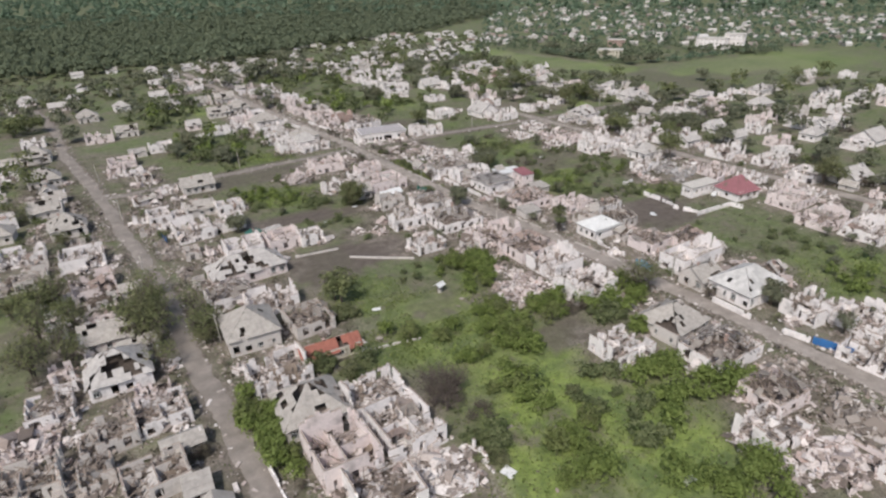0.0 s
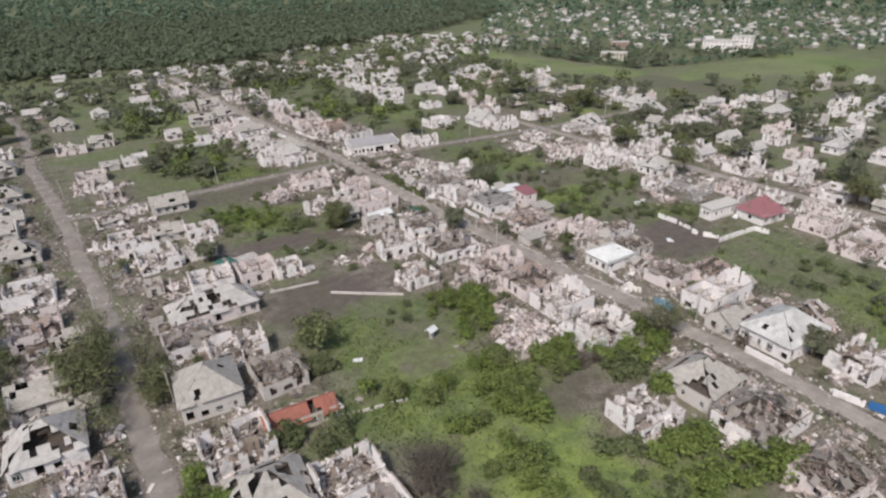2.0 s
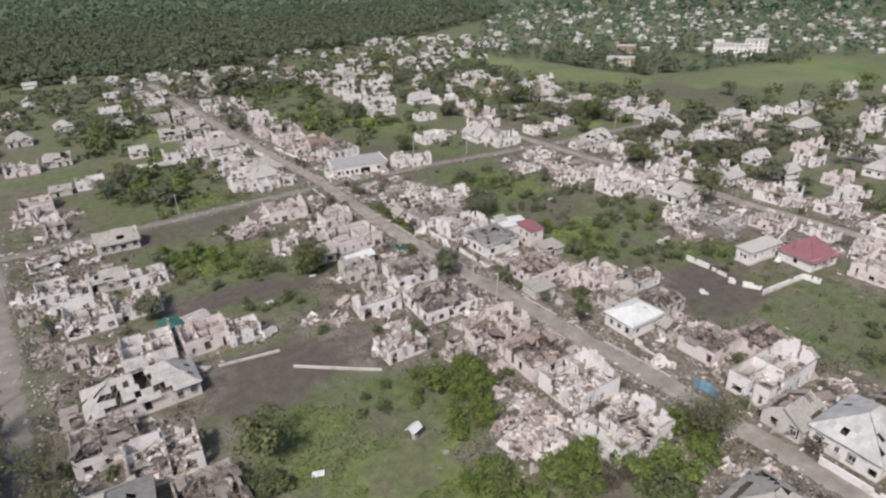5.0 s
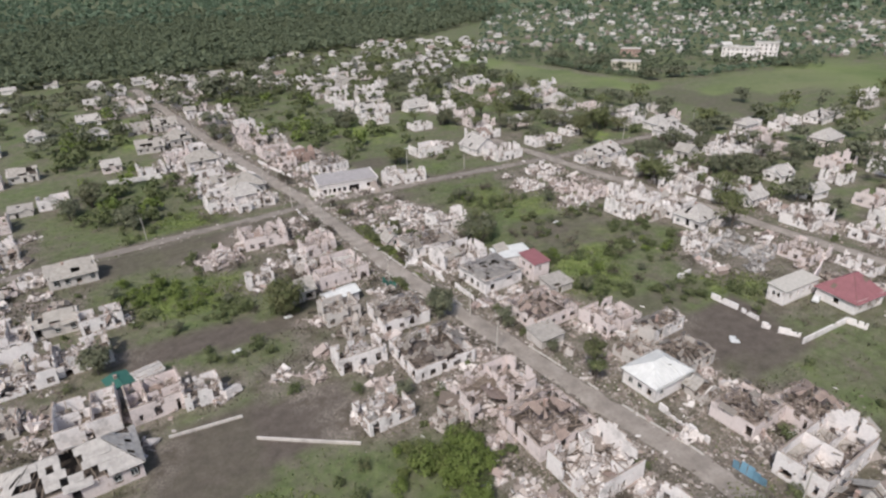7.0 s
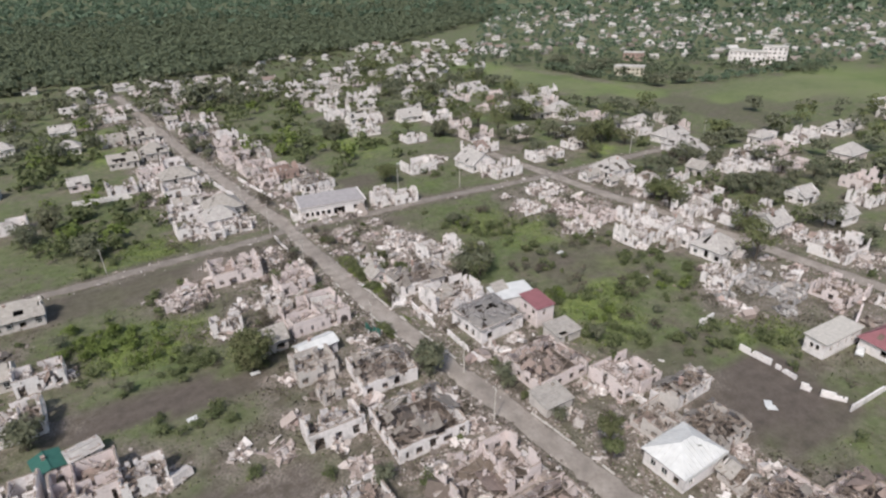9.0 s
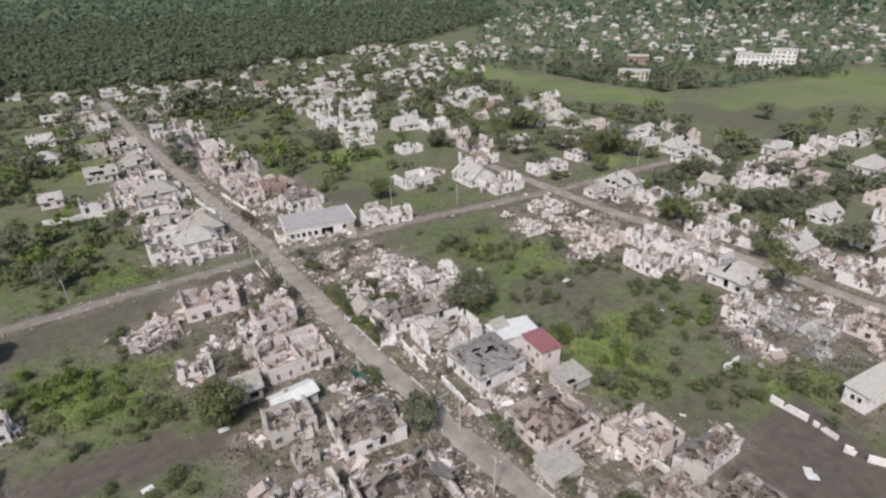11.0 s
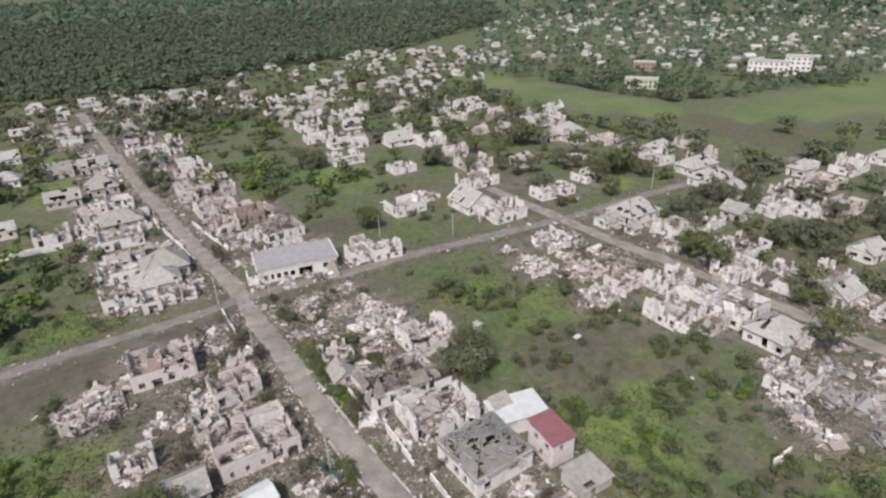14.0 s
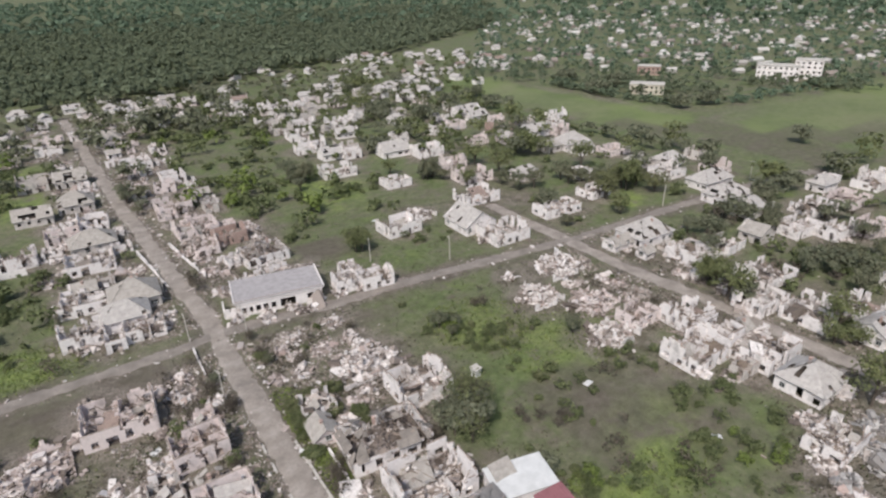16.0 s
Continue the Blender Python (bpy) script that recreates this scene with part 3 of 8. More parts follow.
def ruined_house(x, y, w, d, col, turn, seed, ruin=0.5, high=3.0, far=False, blocks=190, rooms=True, gables=False):
    """A roofless shell: broken outer walls with gaping windows, partitions, debris and a few fallen rafters."""
    rng = np.random.default_rng(seed)
    house = root("ruined_house", x, y, turn, f"roofless {COLOUR_WORDS[col]} house shell, {where(x, y)}", "ruined house", "ruined houses")
    thick, cell = 0.36, 1.05 if far else 0.68
    rr = [ruin * rng.uniform(0.55, 1.25) for _ in range(4)]
    holes = [openings(rng, w, door=True), openings(rng, w), openings(rng, d), openings(rng, d)]
    peak = [rng.uniform(1.2, 2.6) if (gables or rng.uniform() < 0.42) and (n > 1) == (d <= w) and rooms else 0.0 for n in range(4)]

    def tops(n):   # some end walls keep a part of their gable
        j, lean = jagged(rng, high, 0.5, rr[n] * (0.6 if peak[n] else 1)), rng.uniform(0.35, 0.65)
        return lambda u: (lambda b: b + (peak[n] * (1 - abs(u - lean) / 0.65) if b > high * 0.8 else 0))(j(u))
    four_walls(house, rng, w, d, WALL[col], tops, thick, holes, cell)
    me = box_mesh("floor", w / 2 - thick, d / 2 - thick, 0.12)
    part("floor", me, SHADED_DEBRIS_FLOOR, house, "", pose(0, 0, 0.0))
    if not far and rooms:
        at = rng.uniform(-0.18, 0.18) * w
        me = wall_mesh("inner_wall", d - 2 * thick, jagged(rng, high * 0.95, 0.5, ruin * 1.1), 0.22, [(1.2, 2.2, 0.5, 2.1)], cell, rng, mat=WALL[col])
        part("inner_wall", me, WALL[col], house, "", pose(at, -d / 2 + thick, 0, 0, 0, 90))
        for k in (-1, 1):
            span = w / 2 - thick - 0.11 - k * at
            me = wall_mesh("inner_wall", span, jagged(rng, high * 0.9, 0.5, ruin * 1.25), 0.2, [(span * 0.4, span * 0.4 + 1, 0.5, 2.1)], cell, rng, mat=WALL[col])
            px = at + 0.11 if k > 0 else -w / 2 + thick
            part("inner_wall", me, WALL[col], house, "", pose(px, rng.uniform(-0.15, 0.15) * d, 0))
        for _ in range(int(rng.integers(3, 9))):
            a = Vector((rng.uniform(-0.45, 0.45) * w, rng.uniform(-0.4, 0.4) * d, rng.uniform(0.2, 1.2)))
            g = rng.uniform(0, 6.28)
            b = a + Vector((math.cos(g) * 3.2, math.sin(g) * 3.2, rng.uniform(0.3, 2.0)))
            if abs(b.x) < w * 0.55 and abs(b.y) < d * 0.55:
                me, m = beam_between(a, b, 0.085)
                part("rafter", me, WOOD, house, "", m)
    fill = rng.uniform(0.35, 0.62) * high
    v, f = join(mound(rng, w * 0.4, d * 0.4, fill * 0.8), heap(rng, 25 if far else int(blocks * 0.35), w * 0.46, d * 0.46, fill * 1.1, 1.2, 0.2), litter(rng, 34 if far else int(blocks * 0.55), w / 2 - 0.5, d / 2 - 0.5, fill))
    ob = part("debris", mesh_of("debris", v, f), RUBBLES[col], house, "mixed brick, slate and timber debris")
    tagged(ob, kind="stuff")
    if not far and rooms:
        v, f = tangle(rng, 46, w, d, 0.6, high * 0.95)
        tagged(part("fallen_lath", mesh_of("fallen_lath", v, f), LATH, house, "fallen laths and rafters"), kind="stuff")
    for _ in range(1 if far else int(rng.integers(1, 4))):
        fw, fl = rng.uniform(0.25, 0.48) * w, rng.uniform(0.3, 0.55) * d
        lift = rng.uniform(0.35, 0.75) * high
        v, f = slope_sheets(rng, [(-fw / 2, -fl / 2, 0), (fw / 2, -fl / 2, 0), (fw / 2, fl / 2, lift), (-fw / 2, fl / 2, lift)], rng.choice((0.0, 0.15, 0.35)), seed % 89, 1.1, 1.2)
        if v:
            k = rng.uniform()
            ob = part("fallen_roof", mesh_of("fallen_roof", v, f), SLATE if k < 0.3 else SLATE_PALE if k < 0.45 else WOOD if k < 0.7 else SLATE_BURNT if k < 0.85 else SLATE_RED, house, "collapsed roof section", pose(rng.uniform(-0.28, 0.28) * w, rng.uniform(-0.26, 0.26) * d, 0.45, 0, rng.uniform(-8, 8), 90 * rng.integers(0, 4) + rng.uniform(-14, 14)))
            tagged(ob, kind="stuff")
    if far:
        return house
    a = rng.uniform(0, 6.28)
    rubble_heap(x + math.cos(a) * w * 0.5, y + math.sin(a) * d * 0.5, 3.6, 3.0, 0.8, 25 if far else int(blocks * 0.5), RUBBLES[col], seed + 5, f"{'brick' if col in 'pr' else 'pale masonry'} rubble beside a ruined house")
    return house


def roofed_house(x, y, w, d, col, turn, seed, roof, shape="hip", lost=0.0, high=3.4, rise=None, over=0.45, far=False, label="", debris=True, roof_words="grey slate"):
    """A house that still has its roof, or part of it: walls, ceiling, rafters, sheets, windows, chimney."""
    rng = np.random.default_rng(seed)
    rise = rise or min(w, d) * (0.35 if lost < 0.4 else 0.3)
    state = "" if lost < 0.02 else ("partly stripped " if lost < 0.4 else "mostly collapsed ")
    label = label or f"{COLOUR_WORDS[col]} house, {state}{roof_words} roof, {where(x, y)}"
    house = root("roofed_house" if lost < 0.4 else "burnt_house", x, y, turn, label, "house", "roofed houses" if lost < 0.4 else "burnt-out houses")
    thick, cell = 0.36, 1.05 if far else 0.68
    holes = [openings(rng, w), openings(rng, w, door=True), openings(rng, d), openings(rng, d)]
    tops = (lambda n: jagged(rng, high, 1.2, 0.12)) if lost > 0.4 else (lambda n: (lambda u: high))
    walls = four_walls(house, rng, w, d, WALL[col], tops, thick, holes, cell)
    if lost < 0.4 and not far:
        for n, (ob, m, length) in enumerate(walls):
            for a, b, z0, z1 in holes[n]:
                if z0 > 0 and rng.uniform() < 0.75:
                    window_in(house, m @ pose((a + b) / 2, -0.05, (z0 + z1) / 2 + 0.0))
    part("ceiling_slab", box_mesh("ceiling_slab", w / 2 - thick - 0.01, d / 2 - thick - 0.01, 0.06), SHADED_DEBRIS_FLOOR, house, "", pose(0, 0, high - 0.3 if lost < 0.4 else 0.3))
    slopes = (hip_slopes if shape == "hip" else gable_slopes)(w, d, high + 0.03, over, rise)
    if lost < 0.02:
        part("roof", roof_shell(slopes, rng), roof, house)
    else:
        v, f = join(*[slope_sheets(rng, s, lost, seed % 97 + i) for i, s in enumerate(slopes)])
        if v:
            tagged(part("roof_sheet", mesh_of("roof_sheet", v, f), roof, house, f"{state}{roof_words} sheets"), kind="stuff")
    if lost > 0.05 and not far:
        for s in slopes:
            a, b, c, e = [Vector(q) for q in s]
            if (c - e).length < 2.5:   # hip ends keep no rafters of their own
                continue
            n = max(3, int((b - a).length / 1.4))
            for i in range(1, n):
                u = i / n
                if rng.uniform() < 0.25 + lost * 0.5:
                    continue
                p, q = a.lerp(b, u), e.lerp(c, u)
                q = p.lerp(q, rng.uniform(0.55, 1.0)) if lost > 0.4 else q
                sag = Vector((rng.uniform(-0.6, 0.6), rng.uniform(-0.6, 0.6), -0.9 - rng.uniform(0, 1.4))) if lost > 0.4 else Vector((0, 0, -0.16 - lost))
                me, m = beam_between(p + Vector((0, 0, -0.1 - 0.6 * lost)), q + sag, 0.075)
                part("rafter", me, WOOD_BURNT if lost > 0.4 else WOOD, house, "", m)
    elif lost <= 0.05:
        t = slopes[0]
        me, m = beam_between(Vector(t[3]) + Vector((0, 0, 0.05)), Vector(t[2]) + Vector((0, 0, 0.05)), 0.09)
        if (Vector(t[3]) - Vector(t[2])).length > 0.5:
            part("ridge_cap", me, roof, house, "", m)
    if shape == "gable":
        for k in (-1, 1):
            if lost > 0.5 and rng.uniform() < 0.5:
                continue
            g = (w if w < d else d) / 2
            h = [(-g, -0.15, 0), (g, -0.15, 0), (0, -0.15, rise - 0.03), (-g, 0.15, 0), (g, 0.15, 0), (0, 0.15, rise - 0.03)]
            me = mesh_of("gable", h, [(0, 1, 2), (5, 4, 3), (0, 3, 4, 1), (1, 4, 5, 2), (2, 5, 3, 0)])
            part("gable", me, WALL[col], house, "", pose(0, k * (d / 2 - 0.16), high + 0.004) if w < d else pose(k * (w / 2 - 0.16), 0, high + 0.004, 0, 0, 90))
    if not far and rng.uniform() < 0.6:
        v, f = many_boxes([(0, 0, 0), (0, 0, 0.75)], [(0.27, 0.27, 0.8), (0.34, 0.34, 0.08)], np.zeros((2, 3)))
        part("chimney", mesh_of("chimney", v, f), WALL["r"], house, "brick chimney", pose(rng.uniform(-0.15, 0.15) * w, rng.uniform(-0.15, 0.15) * d, high + rise * 0.75))
    if lost > 0.3:
        v, f = join(mound(rng, w * 0.42, d * 0.42, high * 0.55), heap(rng, 130, w * 0.46, d * 0.46, high * 0.75, 1.2, 0.25))
        tagged(part("debris", mesh_of("debris", v, f), RUBBLES[col], house, "fallen slate, brick and charred timber"), kind="stuff")
    if lost > 0.4 and not far:
        v, f = tangle(rng, 100, w, d, high * 0.5, high + rise * 0.3)
        tagged(part("fallen_lath", mesh_of("fallen_lath", v, f), LATH, house, "tangle of fallen pale laths"), kind="stuff")
    if debris and not far:
        a = rng.uniform(0, 6.28)
        rubble_heap(x + math.cos(a) * w * 0.62, y + math.sin(a) * d * 0.62, 2.4, 2.0, 0.5, 20 if far else 60, RUBBLES[col], seed + 5, "small rubble pile fallen beside a damaged house")
    return house


def flattened_house(x, y, w, d, col, turn, seed):
    """A house blown down to a mound, with a few stubs of wall."""
    rng = np.random.default_rng(seed)
    house = root("flattened_house", x, y, turn, f"{COLOUR_WORDS[col]} house flattened to stubs, {where(x, y)}", "ruined house", "ruined houses")
    for m, length in ((pose(-w / 2, -d / 2, 0), w * 0.7), (pose(w / 2, -d / 2 + 0.5, 0, 0, 0, 90), d * 0.6), (pose(-w * 0.1, d / 2, 0), w * 0.5), (pose(-w * 0.15, -d * 0.3, 0, 0, 0, 90), d * 0.6)):
        part("wall", wall_mesh("wall", length, jagged(rng, rng.uniform(1.4, 3.0), 0.6, 0.7), 0.4, openings(rng, length), 0.6, rng, mat=WALL[col]), WALL[col], house, "", m)
    v, f = join(mound(rng, w * 0.5, d * 0.5, 1.0), heap(rng, 300, w * 0.72, d * 0.72, 2.0, 1.3, 0.16))
    tagged(part("debris", mesh_of("debris", v, f), RUBBLES[col], house, "shattered masonry, slate and boards"), kind="stuff")
    return house


def shed(x, y, w, d, col, turn, seed):
    """A low outbuilding under a single-pitch slate roof."""
    rng = np.random.default_rng(seed)
    s = root("shed", x, y, turn, f"low {COLOUR_WORDS[col]} shed, slate lean-to roof, {where(x, y)}", "shed", "sheds")
    four_walls(s, rng, w, d, WALL[col], lambda n: (lambda u: 2.2), 0.3, [[(w * 0.3, w * 0.3 + 1, -1, 1.9)], [], [], []], 0.45)
    v, f = slope_sheets(rng, [(-w / 2 - 0.3, -d / 2 - 0.3, 2.26), (w / 2 + 0.3, -d / 2 - 0.3, 2.26), (w / 2 + 0.3, d / 2 + 0.3, 3.0), (-w / 2 - 0.3, d / 2 + 0.3, 3.0)], 0.06, seed)
    tagged(part("roof_sheet", mesh_of("roof_sheet", v, f), SLATE, s, "weathered grey slate"), kind="stuff")
    h = [(-w / 2, 0, 0), (w / 2, 0, 0), (w / 2, 0, 0.62), (-w / 2, 0, 0.62), (-w / 2, 0.2, 0), (w / 2, 0.2, 0), (w / 2, 0.2, 0.62), (-w / 2, 0.2, 0.62)]
    part("wall", mesh_of("wall", h, [tuple(q) for q in BOX_F[:, ::-1]]), WALL[col], s, "", pose(0, d / 2 - 0.25, 2.22))
    return s

# ---- plots: kind of house, x, y, width, depth, wall colour, turn ----
PLOTS = []


def plot(*values):
    PLOTS.append(values)


plot("R", 27.2, 67.2, 11, 11, "w", -2, 0)
plot("R", 102.3, 141.0, 15.9, 9.8, "p", 0, 0)
plot("R", 129.8, 195.5, 13.4, 11, "w", -1, 0)
plot("B", 39.0, 66.6, 12.8, 11.6, "w", 1, 0)
plot("P", 24.4, 78.5, 10.8, 11.8, "p", 1, 0)
plot("S", 0.9, 84.8, 4.3, 4.3, "g", -3, 0)
plot("C", 127.9, 209.1, 15.9, 11, "w", -4, 0)
plot("R", 37.2, 79.0, 10.7, 13.1, "w", 3, 0)
plot("C", 99.1, 158.9, 14.6, 13.4, "w", -2, 0)
plot("R", 84.9, 166.4, 11, 6.1, "w", -2, 0)
plot("R", -4.8, 91.2, 10.4, 8.5, "g", 4, 0)
plot("R", 52.6, 172.7, 7.4, 5.5, "w", -0, 0)
plot("R", 137.4, 134.0, 8.1, 7, "g", 3, 0)
plot("S", 124.5, 150.0, 6.6, 5.5, "g", -0, 0)
plot("B", 89.5, 108.6, 13.4, 12.2, "p", 1, 0)
plot("H", 23.8, 93.5, 12.2, 12.2, "g", -3, 0)
plot("C", 143.7, 126.8, 9.8, 7.8, "g", 1, 0)
plot("H", 29.2, 161.3, 20.4, 10.6, "p", 3, 0)
plot("R", 36.3, 90.7, 11, 9.8, "w", 0, 0)
plot("R", -14.8, 98.4, 8, 7.2, "g", 2, 0)
plot("R", 103.1, 99.7, 14.3, 9.5, "w", 1, 0)
plot("R", 93.3, 41.2, 10.7, 8.6, "w", -3, 0)
plot("R", 141.2, 219.5, 11.3, 10.2, "w", 2, 0)
plot("B", 97.7, 31.6, 13.2, 11, "p", 1, 0)
plot("R", -23.7, 101.9, 10.1, 9.2, "g", -2, 0)
plot("C", 100.5, 177.5, 12.2, 11, "w", -4, 0)
plot("C", 147.9, 137.6, 13.1, 4.8, "w", 3, 0)
plot("R", 142.0, 147.0, 11, 9.8, "p", -0, 0)
plot("C", 130.9, 159.2, 13.4, 12.2, "r", 2, 0)
plot("R", -11.1, 107.5, 9.8, 8.8, "g", 3, 0)
plot("R", 196.8, 162.6, 9.6, 7.2, "w", 2, 0)
plot("R", -1.4, 108.7, 9.8, 8.8, "w", 3, 0)
plot("R", 88.4, 186.3, 8.9, 7.1, "g", -1, 0)
plot("R", 22.1, 108.4, 12.2, 9.8, "w", 2, 0)
plot("R", 105.3, 114.8, 12.2, 11, "w", -0, 0)
plot("V", 44.2, 175.8, 10.4, 9.0, "p", 3, 0)
plot("B", 134.8, 234.3, 14.6, 12.2, "w", 3, 0)
plot("C", 103.4, 47.0, 10.1, 9.1, "p", -3, 0)
plot("B", -24.8, 112.9, 11, 9.8, "p", -3, 0)
plot("O", 34.6, 110.4, 13.5, 5.2, "o", -2, 0)
plot("B", 110.8, 33.3, 11, 9.8, "g", 4, 0)
plot("V", 32.2, 176.6, 11.0, 10.0, "w", -1, 0)
plot("G", 131.7, 85.5, 8.5, 7.3, "g", 1, 0)
plot("R", 90.4, 74.8, 11, 9.8, "w", -2, 0)
plot("S", 142.8, 167.1, 6.6, 5.5, "g", 0, 0)
plot("C", 105.7, 127.3, 13.4, 12.2, "p", -1, 0)
plot("R", -20.4, 121.7, 8.3, 8.3, "w", -1, 0)
plot("G", 83.1, 201.6, 7.3, 6.1, "g", 1, 0)
plot("C", 107.2, 61.8, 14.6, 11, "w", 1, 0)
plot("R", 81.4, 147.2, 9.8, 7.3, "w", 3, 0)
plot("R", 199.3, 194.4, 12.2, 9.8, "w", 1, 0)
plot("D", 209.6, 174.3, 10.4, 9.6, "w", 3, 0)
plot("R", 32.5, 201.9, 11, 9.8, "w", 3, 0)
plot("B", 190.5, 211.0, 10.4, 9.3, "w", 4, 0)
plot("D", -7.4, 127.8, 12.2, 12.2, "w", 1, 0)
plot("Y", 21.2, 127.4, 11.6, 12.2, "g", -3, 0)
plot("C", 35.0, 125.7, 9.8, 11, "g", 3, 0)
plot("H", 107.3, 74.8, 12.2, 11, "g", 4, 0)
plot("R", 212.7, 186.9, 13.4, 11, "w", 3, 0)
plot("R", 96.5, 207.7, 14.6, 12.2, "p", 1, 0)
plot("C", 139.2, 109.0, 10.4, 8.8, "p", 2, 0)
plot("R", 76.4, 214.3, 7.3, 3.7, "w", -2, 0)
plot("R", 201.0, 212.6, 8.8, 7.2, "p", 3, 0)
plot("R", 37.2, 215.7, 9.5, 5.9, "w", 1, 0)
plot("R", 210.1, 205.4, 9.8, 8.8, "w", -2, 0)
plot("Q", 139.2, 94.6, 17.0, 8.4, "w", 2, 0)
plot("C", 148.9, 103.4, 9.5, 8.5, "p", -3, 0)
plot("R", 21.5, 201.0, 11, 12.2, "w", 3, 0)
plot("R", 133.3, 43.2, 11, 9.8, "w", 4, 0)
plot("B", 187.6, 234.7, 9.9, 9.9, "w", -3, 0)
plot("B", 197.8, 225.1, 11.1, 10.1, "p", 2, 0)
plot("R", 30.0, 139.8, 12.2, 9.8, "w", -1, 0)
plot("G", -8.1, 144.9, 11, 8.5, "g", -3, 0)
plot("R", 94.6, 277.9, 9.5, 7.7, "w", -2, 0)
plot("R", 97.6, 226.0, 9.8, 7.3, "p", 2, 0)
plot("C", 21.3, 149.3, 11, 9.8, "w", 3, 0)
plot("R", 154.5, 267.5, 9.3, 5.8, "w", -4, 0)
plot("G", 240.3, 175.7, 9.5, 7.6, "w", 1, 0)
plot("R", 141.5, 60.5, 12.5, 9.4, "w", -4, 0)
plot("R", 81.0, 282.5, 9.9, 8.8, "w", 2, 0)
plot("R", 231.6, 199.6, 11, 8.5, "w", -1, 0)
plot("R", 146.1, 51.1, 10.8, 9.8, "w", 3, 0)
plot("R", 237.3, 189.0, 12.2, 11, "w", 4, 0)
plot("W", 136.9, 75.6, 14.6, 11.6, "w", 0, 0)
plot("B", 70.6, 237.5, 12.2, 11, "p", 4, 0)
plot("G", 27.6, 219.9, 10.1, 6.1, "g", -2, 0)
plot("R", 150.4, 276.8, 5.3, 7.1, "w", -3, 0)
plot("B", 203.3, 245.6, 13.4, 12.2, "w", 1, 0)
plot("R", 247.9, 183.7, 9.1, 9.1, "w", -4, 0)
plot("R", 85.7, 243.2, 13.4, 11, "p", -2, 0)
plot("H", 94.5, 296.3, 12.2, 11, "g", -1, 0)
plot("G", 32.0, 248.1, 12.2, 8.5, "g", 1, 0)
plot("R", 246.6, 207.5, 13.4, 11, "w", -3, 0)
plot("R", 82.6, 301.5, 12.2, 11, "w", -4, 0)
plot("R", -9.6, 175.3, 11, 13.4, "p", 3, 0)
plot("R", 240.8, 227.2, 11, 11, "w", -1, 0)
plot("C", 132.4, 303.4, 13.4, 11, "w", 4, 0)
plot("B", 204.4, 148.5, 8.8, 7.2, "b", 3, 0)
plot("B", 201.2, 155.5, 7.1, 7.1, "b", -1, 0)
plot("R", 203.8, 272.7, 13.4, 12.2, "w", -0, 0)
plot("D", 239.9, 244.8, 14.6, 11, "w", 0, 0)
plot("R", 214.9, 141.3, 11, 9.8, "p", 1, 0)
plot("G", 199.9, 286.2, 12.2, 13.4, "w", 1, 0)
plot("R", 118.3, 318.5, 7.2, 6.4, "p", 0, 0)
plot("R", -26.7, 191.7, 12.2, 9.8, "g", 1, 0)
plot("R", 126.8, 323.5, 10.1, 8.1, "r", 4, 0)
plot("R", -11.4, 198.0, 12.2, 11, "w", 0, 0)
plot("R", 85.5, 328.1, 13.4, 11, "w", -1, 0)
plot("B", 189.5, 305.3, 11, 9.8, "w", 2, 0)
plot("R", 232.8, 278.8, 15.9, 8.5, "w", -2, 0)
plot("R", 146.6, 270.4, 7.1, 6.1, "w", -2, 0)
plot("R", 118.6, 338.2, 13.4, 12.2, "p", 4, 0)
plot("R", 243.6, 136.0, 11, 9.8, "w", 0, 0)
plot("R", 209.7, 196.1, 8.8, 7.8, "w", 0, 0)
plot("R", 284.7, 220.7, 13.4, 9.8, "w", -4, 0)
plot("R", -27.2, 210.3, 12.2, 8.5, "w", -1, 0)
plot("R", 239.5, 154.4, 13.4, 11, "w", 1, 0)
plot("R", 291.6, 211.9, 11.4, 7.6, "w", -4, 0)
plot("H", 87.2, 343.2, 13.4, 9.8, "g", 1, 0)
plot("R", 200.6, 76.1, 13.4, 12.2, "w", 1, 0)
plot("R", 65.5, 344.0, 11, 9.8, "w", 1, 0)
plot("R", 197.8, 89.3, 12.2, 11, "p", -0, 0)
plot("R", 16.5, 221.5, 12.8, 10.4, "w", 1, 0)
plot("R", 303.1, 206.4, 12.1, 9.1, "p", -1, 0)
plot("H", -14.4, 228.2, 11, 11, "g", 2, 0)
plot("R", 206.9, 105.2, 13.4, 11, "p", 2, 0)
plot("R", 306.6, 227.4, 13.4, 9.8, "w", -4, 0)
plot("R", 88.6, 364.7, 9.5, 8.5, "w", -4, 1)
plot("R", 199.1, 340.4, 11, 8.5, "w", 1, 1)
plot("R", 115.7, 365.8, 12.2, 11, "p", 4, 1)
plot("R", 228.8, 327.5, 14.6, 11, "p", -2, 1)
plot("H", 300.6, 265.3, 15.9, 9.8, "w", -0, 1)
plot("R", 323.8, 224.7, 13.4, 11, "p", 1, 1)
plot("G", -20.8, 251.8, 11, 8.5, "g", -1, 1)
plot("R", 296.6, 282.6, 12.8, 9.3, "w", -1, 1)
plot("G", 70.1, 382.5, 12.2, 8.5, "g", -1, 1)
plot("R", 232.0, 348.2, 11, 8.5, "p", -1, 1)
plot("H", 330.5, 237.4, 9.6, 7.2, "w", 1, 1)
plot("H", 84.2, 390.1, 12.2, 11, "g", -2, 1)
plot("H", 297.7, 298.6, 10.3, 7.7, "g", -1, 1)
plot("R", 238.8, 117.3, 13.4, 11, "w", 2, 1)
plot("G", 246.8, 105.5, 11, 9.8, "w", -4, 1)
